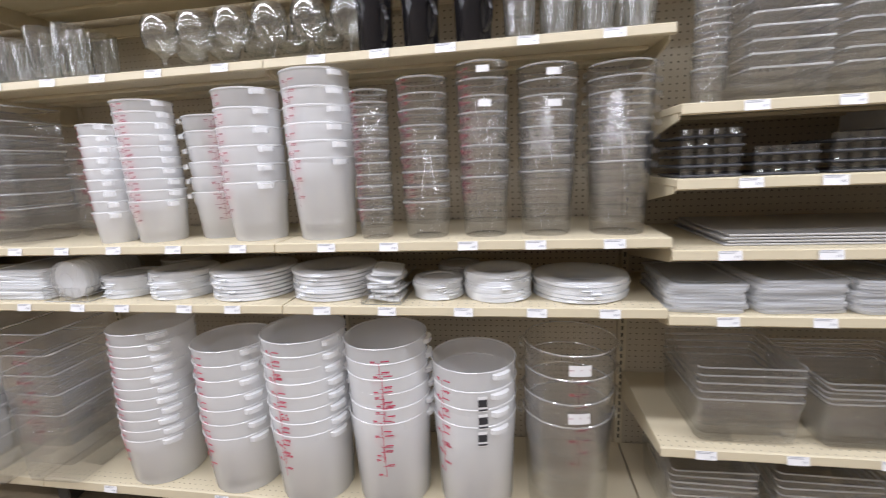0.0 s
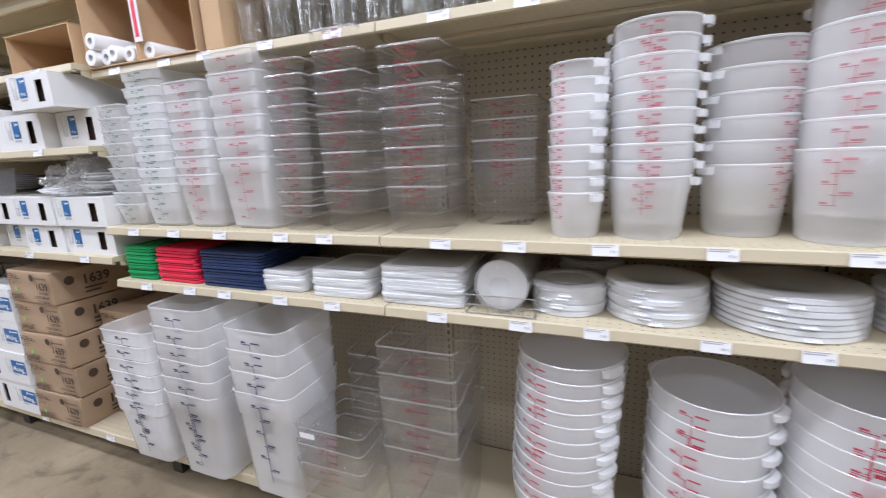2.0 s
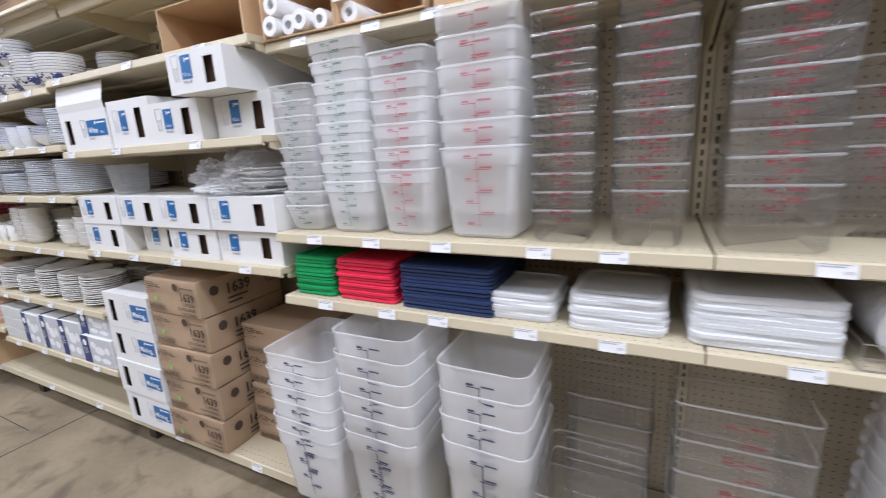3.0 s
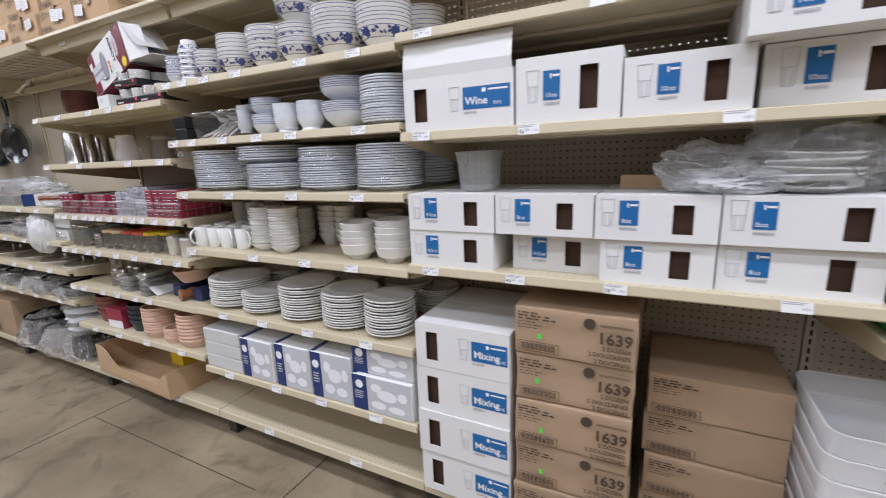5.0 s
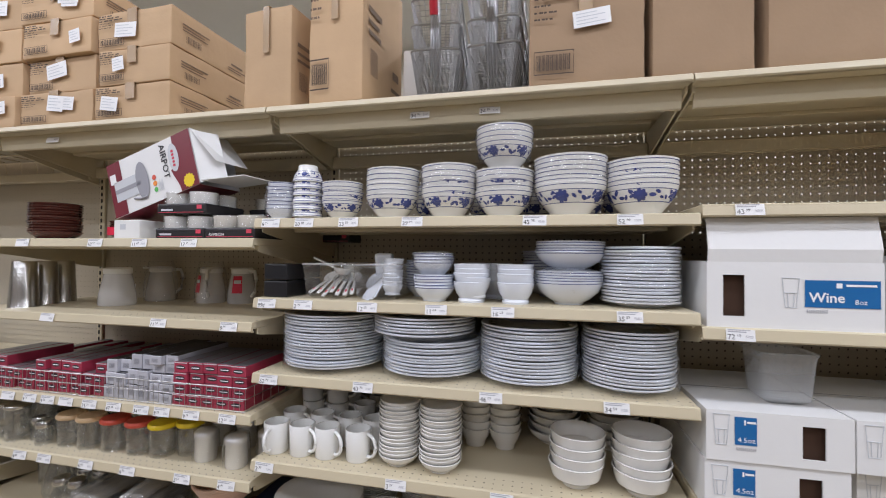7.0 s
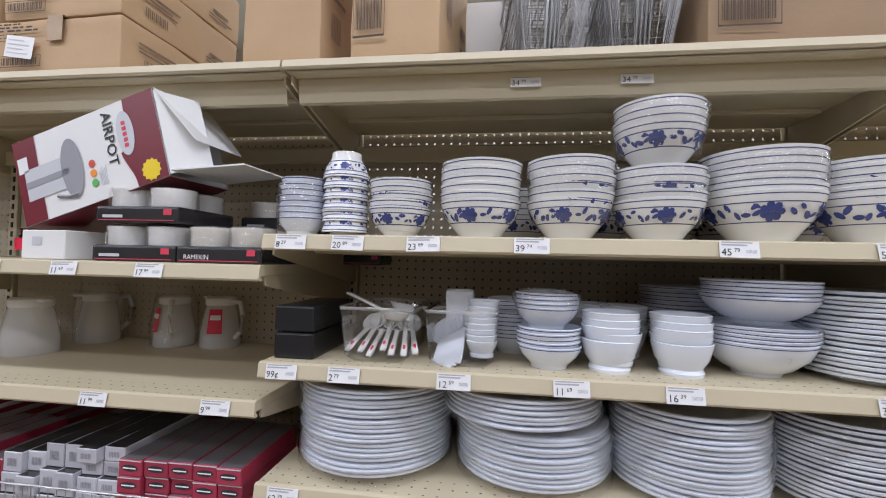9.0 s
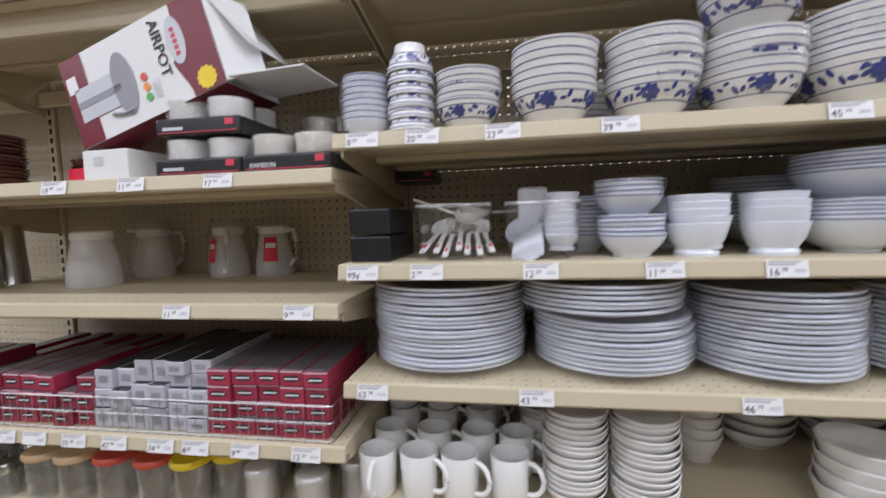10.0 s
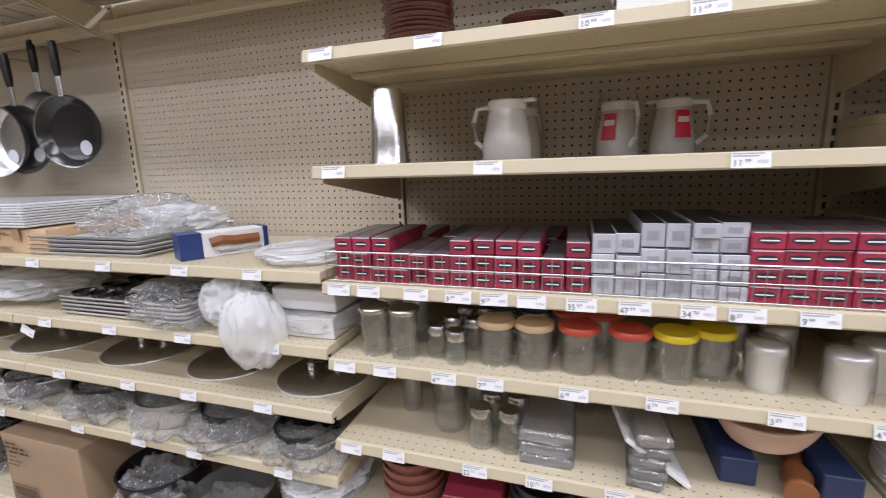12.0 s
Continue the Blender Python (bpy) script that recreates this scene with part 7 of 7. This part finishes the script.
crumpled("flat_film_bag", "flat white plastic bag lying on the shelf", "plastic bag", (-5.02, 0.16, G5 + 0.02), (0.14, 0.13, 0.026), "bag", 23, 0.25, 2.5)
# trays and a hanging bag
for k in range(5):
    t = thing("muffin_tray", "dark muffin tray with many cups in a pile", "muffin tray", "muffin trays", at=pose(-5.66 + random.uniform(-0.004, 0.004), 0.24, G4 + 0.013 * k))
    part("sheet", loft([(0.262, 0.194, 0.02, 0.003), (0.270, 0.20, 0.02, 0.0135), (0.272, 0.202, 0.022, 0.0145), (0.272, 0.202, 0.022, 0.0095)], 2), M["alu"], t)
    if k == 4:
        for i in range(6):
            for j in range(4):
                part("cup", lathe([(0.001, -0.012), (0.026, -0.012), (0.036, 0.014), (0.038, 0.0175)], 16, False), M["dark_pan"], t, at=Matrix.Translation((-0.22 + 0.088 * i, -0.145 + 0.096 * j, 0)), smooth=40)
crumpled("film_bag", "crinkled clear film over baking trays", "plastic bag", (-5.45, 0.12, G4 + 0.06), (0.17, 0.13, 0.07), "wrap", 24, 0.35, 3)
crumpled("plastic_bag", "bulging white plastic bag hanging over the shelf edge", "plastic bag", (-5.12, 0.02, G4 + 0.025), (0.092, 0.07, 0.105), "bag", 25, 0.17, 1.9, False, (1.7, 1.5, 0.5))
crumpled("plastic_bag", "white plastic bag stuffed on the shelf", "plastic bag", (-5.20, 0.06, G4 + 0.08), (0.085, 0.08, 0.085), "bag", 26, 0.28, 2.2, True, (1.6, 1.3, 0.6))
for k in range(2):
    solid("white_flat_carton", box(-5.09, -4.89, 0.05 + 0.02 * k, 0.40, G4 + 0.001 + 0.07 * k, G4 + 0.060 + 0.07 * k, 0.003), M["white_card"], "flat white carton stacked on the shelf", "carton", "flat white cartons")
crumpled("film_bag", "clear film wrapped round a white carton", "plastic bag", (-4.99, 0.18, G4 + 0.035), (0.13, 0.15, 0.045), "wrap", 27, 0.15, 3)
crumpled("film_bag", "bundle of trays in crinkled clear film", "plastic bag", (-6.25, 0.2, G4 + 0.05), (0.22, 0.16, 0.06), "bag", 28, 0.3, 3)
crumpled("film_bag", "bundle of trays in crinkled clear film", "plastic bag", (-6.85, 0.2, G4 + 0.05), (0.26, 0.16, 0.06), "bag", 29, 0.3, 3)


def pan_lid(x, y, z, r):
    t = thing("pan_lid", "round dull metal pot lid with a loop handle", "pot lid", "metal pot lids", at=pose(x, y, z, 0, 0, random.uniform(-30, 30)))
    part("dome", lathe([(r, 0.0), (r + 0.004, 0.003), (r, 0.006), (r * 0.9, 0.014), (r * 0.6, 0.02), (0.001, 0.021)], 36, False, True), M["steel_dull"], t, smooth=45)
    part("loop_handle", tube([(-0.036, 0, 0.040), (-0.03, 0, 0.044), (0.03, 0, 0.044), (0.036, 0, 0.040)], 0.0065, 8), M["black_plastic"], t, smooth=60)
    # rim in a lighter metal than the dome, for the highlight along it
    part("rim", tube([((r + 0.001) * math.cos(2 * math.pi * i / 40), (r + 0.001) * math.sin(2 * math.pi * i / 40), 0.0035) for i in range(41)], 0.0035, 6), M["alu"], t, "rolled rim, lightened for its highlight", smooth=60)
    for sx in (-0.04, 0.04):
        part("handle_bracket", box(sx - 0.009, sx + 0.009, -0.010, 0.010, 0.0195, 0.046, 0.003), M["chrome"], t, "bright chrome bracket")
    part("paper_label", box(0.06, 0.11, -0.02, 0.02, 0.0175, 0.0195), M["tag"], t)


for x, y, r in ((-5.02, 0.185, 0.14), (-5.375, 0.20, 0.145), (-5.77, 0.22, 0.16), (-6.22, 0.23, 0.18), (-6.65, 0.23, 0.19), (-7.1, 0.23, 0.19), (-7.55, 0.23, 0.2)):
    pan_lid(x, y, G3 + 0.0005, r)
price_tag(thing("hanging_price_card", "white and red price card hanging from the shelf", "price card", at=Matrix.Translation((-6.02, -0.01, G4 - 0.05))), 0, 0, 0, "", 20)


def sauce_pot(x, y, z, r, h, mat="dark_pan", handle=0.0, tilt=0.0):
    t = thing("cooking_pot", "dark metal pot bundled in crinkled clear film", "pot", "wrapped pots", at=pose(x, y, z + abs(math.sin(radians(tilt))) * r, tilt, 0, handle))
    part("body", lathe([(0.001, 0.002), (r * 0.92, 0.0), (r, 0.01), (r, h), (r + 0.005, h + 0.003), (r - 0.002, h + 0.002), (r - 0.004, 0.012), (0.001, 0.006)], 30, False), M[mat], t, smooth=45)
    for s in (-1, 1):
        part("side_handle", tube([(s * r * 0.98, -0.035, h * 0.8), (s * (r + 0.035), -0.03, h * 0.82), (s * (r + 0.035), 0.03, h * 0.82), (s * r * 0.98, 0.035, h * 0.8)], 0.005, 6), M["steel"], t, smooth=60)


seed = 40
for z, spots in ((G2, ((-5.05, 0.12, 0.095, 0.07), (-5.32, 0.16, 0.13, 0.09), (-5.60, 0.16, 0.13, 0.085), (-5.92, 0.18, 0.14, 0.09), (-6.3, 0.18, 0.14, 0.09), (-6.75, 0.18, 0.14, 0.09), (-7.2, 0.18, 0.14, 0.09))),
                 (BASE, ((-5.12, 0.15, 0.12, 0.16), (-5.42, 0.16, 0.14, 0.17), (-5.75, 0.17, 0.15, 0.2), (-6.9, 0.18, 0.15, 0.16), (-7.3, 0.18, 0.15, 0.16)))):
    for x, y, r, h in spots:
        sauce_pot(x, y, z + 0.001, r, h, "steel_dull" if seed % 3 == 0 else "dark_pan", random.uniform(-40, 40), 0)
        crumpled("film_bag", "crinkled clear film bunched round a pot", "plastic bag", (x + 0.04, y - 0.06, z + h * 0.42), (r * 1.2, r * 0.9, h * 0.62), "wrap", seed, 0.40, 3.0, True, (1.5, 1.2, 0.7))
        seed += 1
brown_carton(-6.42, -5.98, 0.03, 0.42, BASE + 0.001, 0.30, "brown carton with printed lines on the base deck", mat="card_dark", group="bakeware cartons", tape=False)
for k in range(7):
    crumpled("film_bag", "flat lids stacked in crinkled clear film", "plastic bag", (-5.0 + random.uniform(-0.02, 0.02), 0.12, BASE + 0.215 + 0.03 * k), (0.115, 0.12, 0.024), "bag" if k % 2 else "wrap", 70 + k, 0.3, 3)
# frying pans hanging from the pegboard


def frying_pan(x, z, r, y=0.40, turn=0.0, tilt=0.0, inside="dark_pan"):
    t = thing("frying_pan", ("non-stick" if inside == "dark_pan" else "bare aluminium") + " frying pan hanging by its black handle", "frying pan", "hanging frying pans", at=pose(x, y, z, 0, tilt, turn))
    m90 = Matrix.Rotation(radians(90), 4, "X")
    part("dish", lathe([(0.001, -0.045), (r * 0.78, -0.045), (r * 0.82, -0.042), (r, 0.0), (r + 0.004, 0.001)], 36, False), M["steel_dull"], t, at=m90, smooth=45)
    part("coating", lathe([(0.001, -0.041), (r * 0.77, -0.041), (r * 0.81, -0.038), (r - 0.003, 0.001), (r, 0.002)], 36, False), M[inside], t, "pan's inner face", at=m90, smooth=45)
    part("handle_stem", box(-0.011, 0.011, -0.006, 0.006, r - 0.006, r + 0.075, 0.003), M["steel"], t)
    part("grip", loft([(0.011, 0.008, 0.006, 0), (0.015, 0.011, 0.009, 0.03), (0.015, 0.011, 0.009, 0.1), (0.012, 0.009, 0.007, 0.13)], 3, True, True), M["black_plastic"], t, "black rubber grip", at=Matrix.Translation((0, 0, r + 0.07)), smooth=50)
    part("round_label", add_rings(bmesh.new(), [[(r * 0.2 + 0.026 * math.cos(a), 0.0395, -r * 0.45 + 0.030 * math.sin(a)) for a in [2 * math.pi * i / 16 for i in range(16)]]], False, True), M["pale_print"], t, "round white paper label")
    part("peg_hook", tube([(0, 0.12, r + 0.19), (0, 0.0, r + 0.185), (0, -0.01, r + 0.20)], 0.003, 5), M["wire"], t)


frying_pan(-6.245, 1.62, 0.140, 0.37, 14)
frying_pan(-6.52, 1.60, 0.14, 0.36, 12, inside="steel_dull")
frying_pan(-6.62, 1.60, 0.15, 0.32, 10, inside="steel_dull")
frying_pan(-6.50, 1.72, 0.09, 0.45, 15, inside="steel_dull")
frying_pan(-6.95, 1.60, 0.15, 0.38, 15)
frying_pan(-7.35, 1.60, 0.15, 0.38, 15)
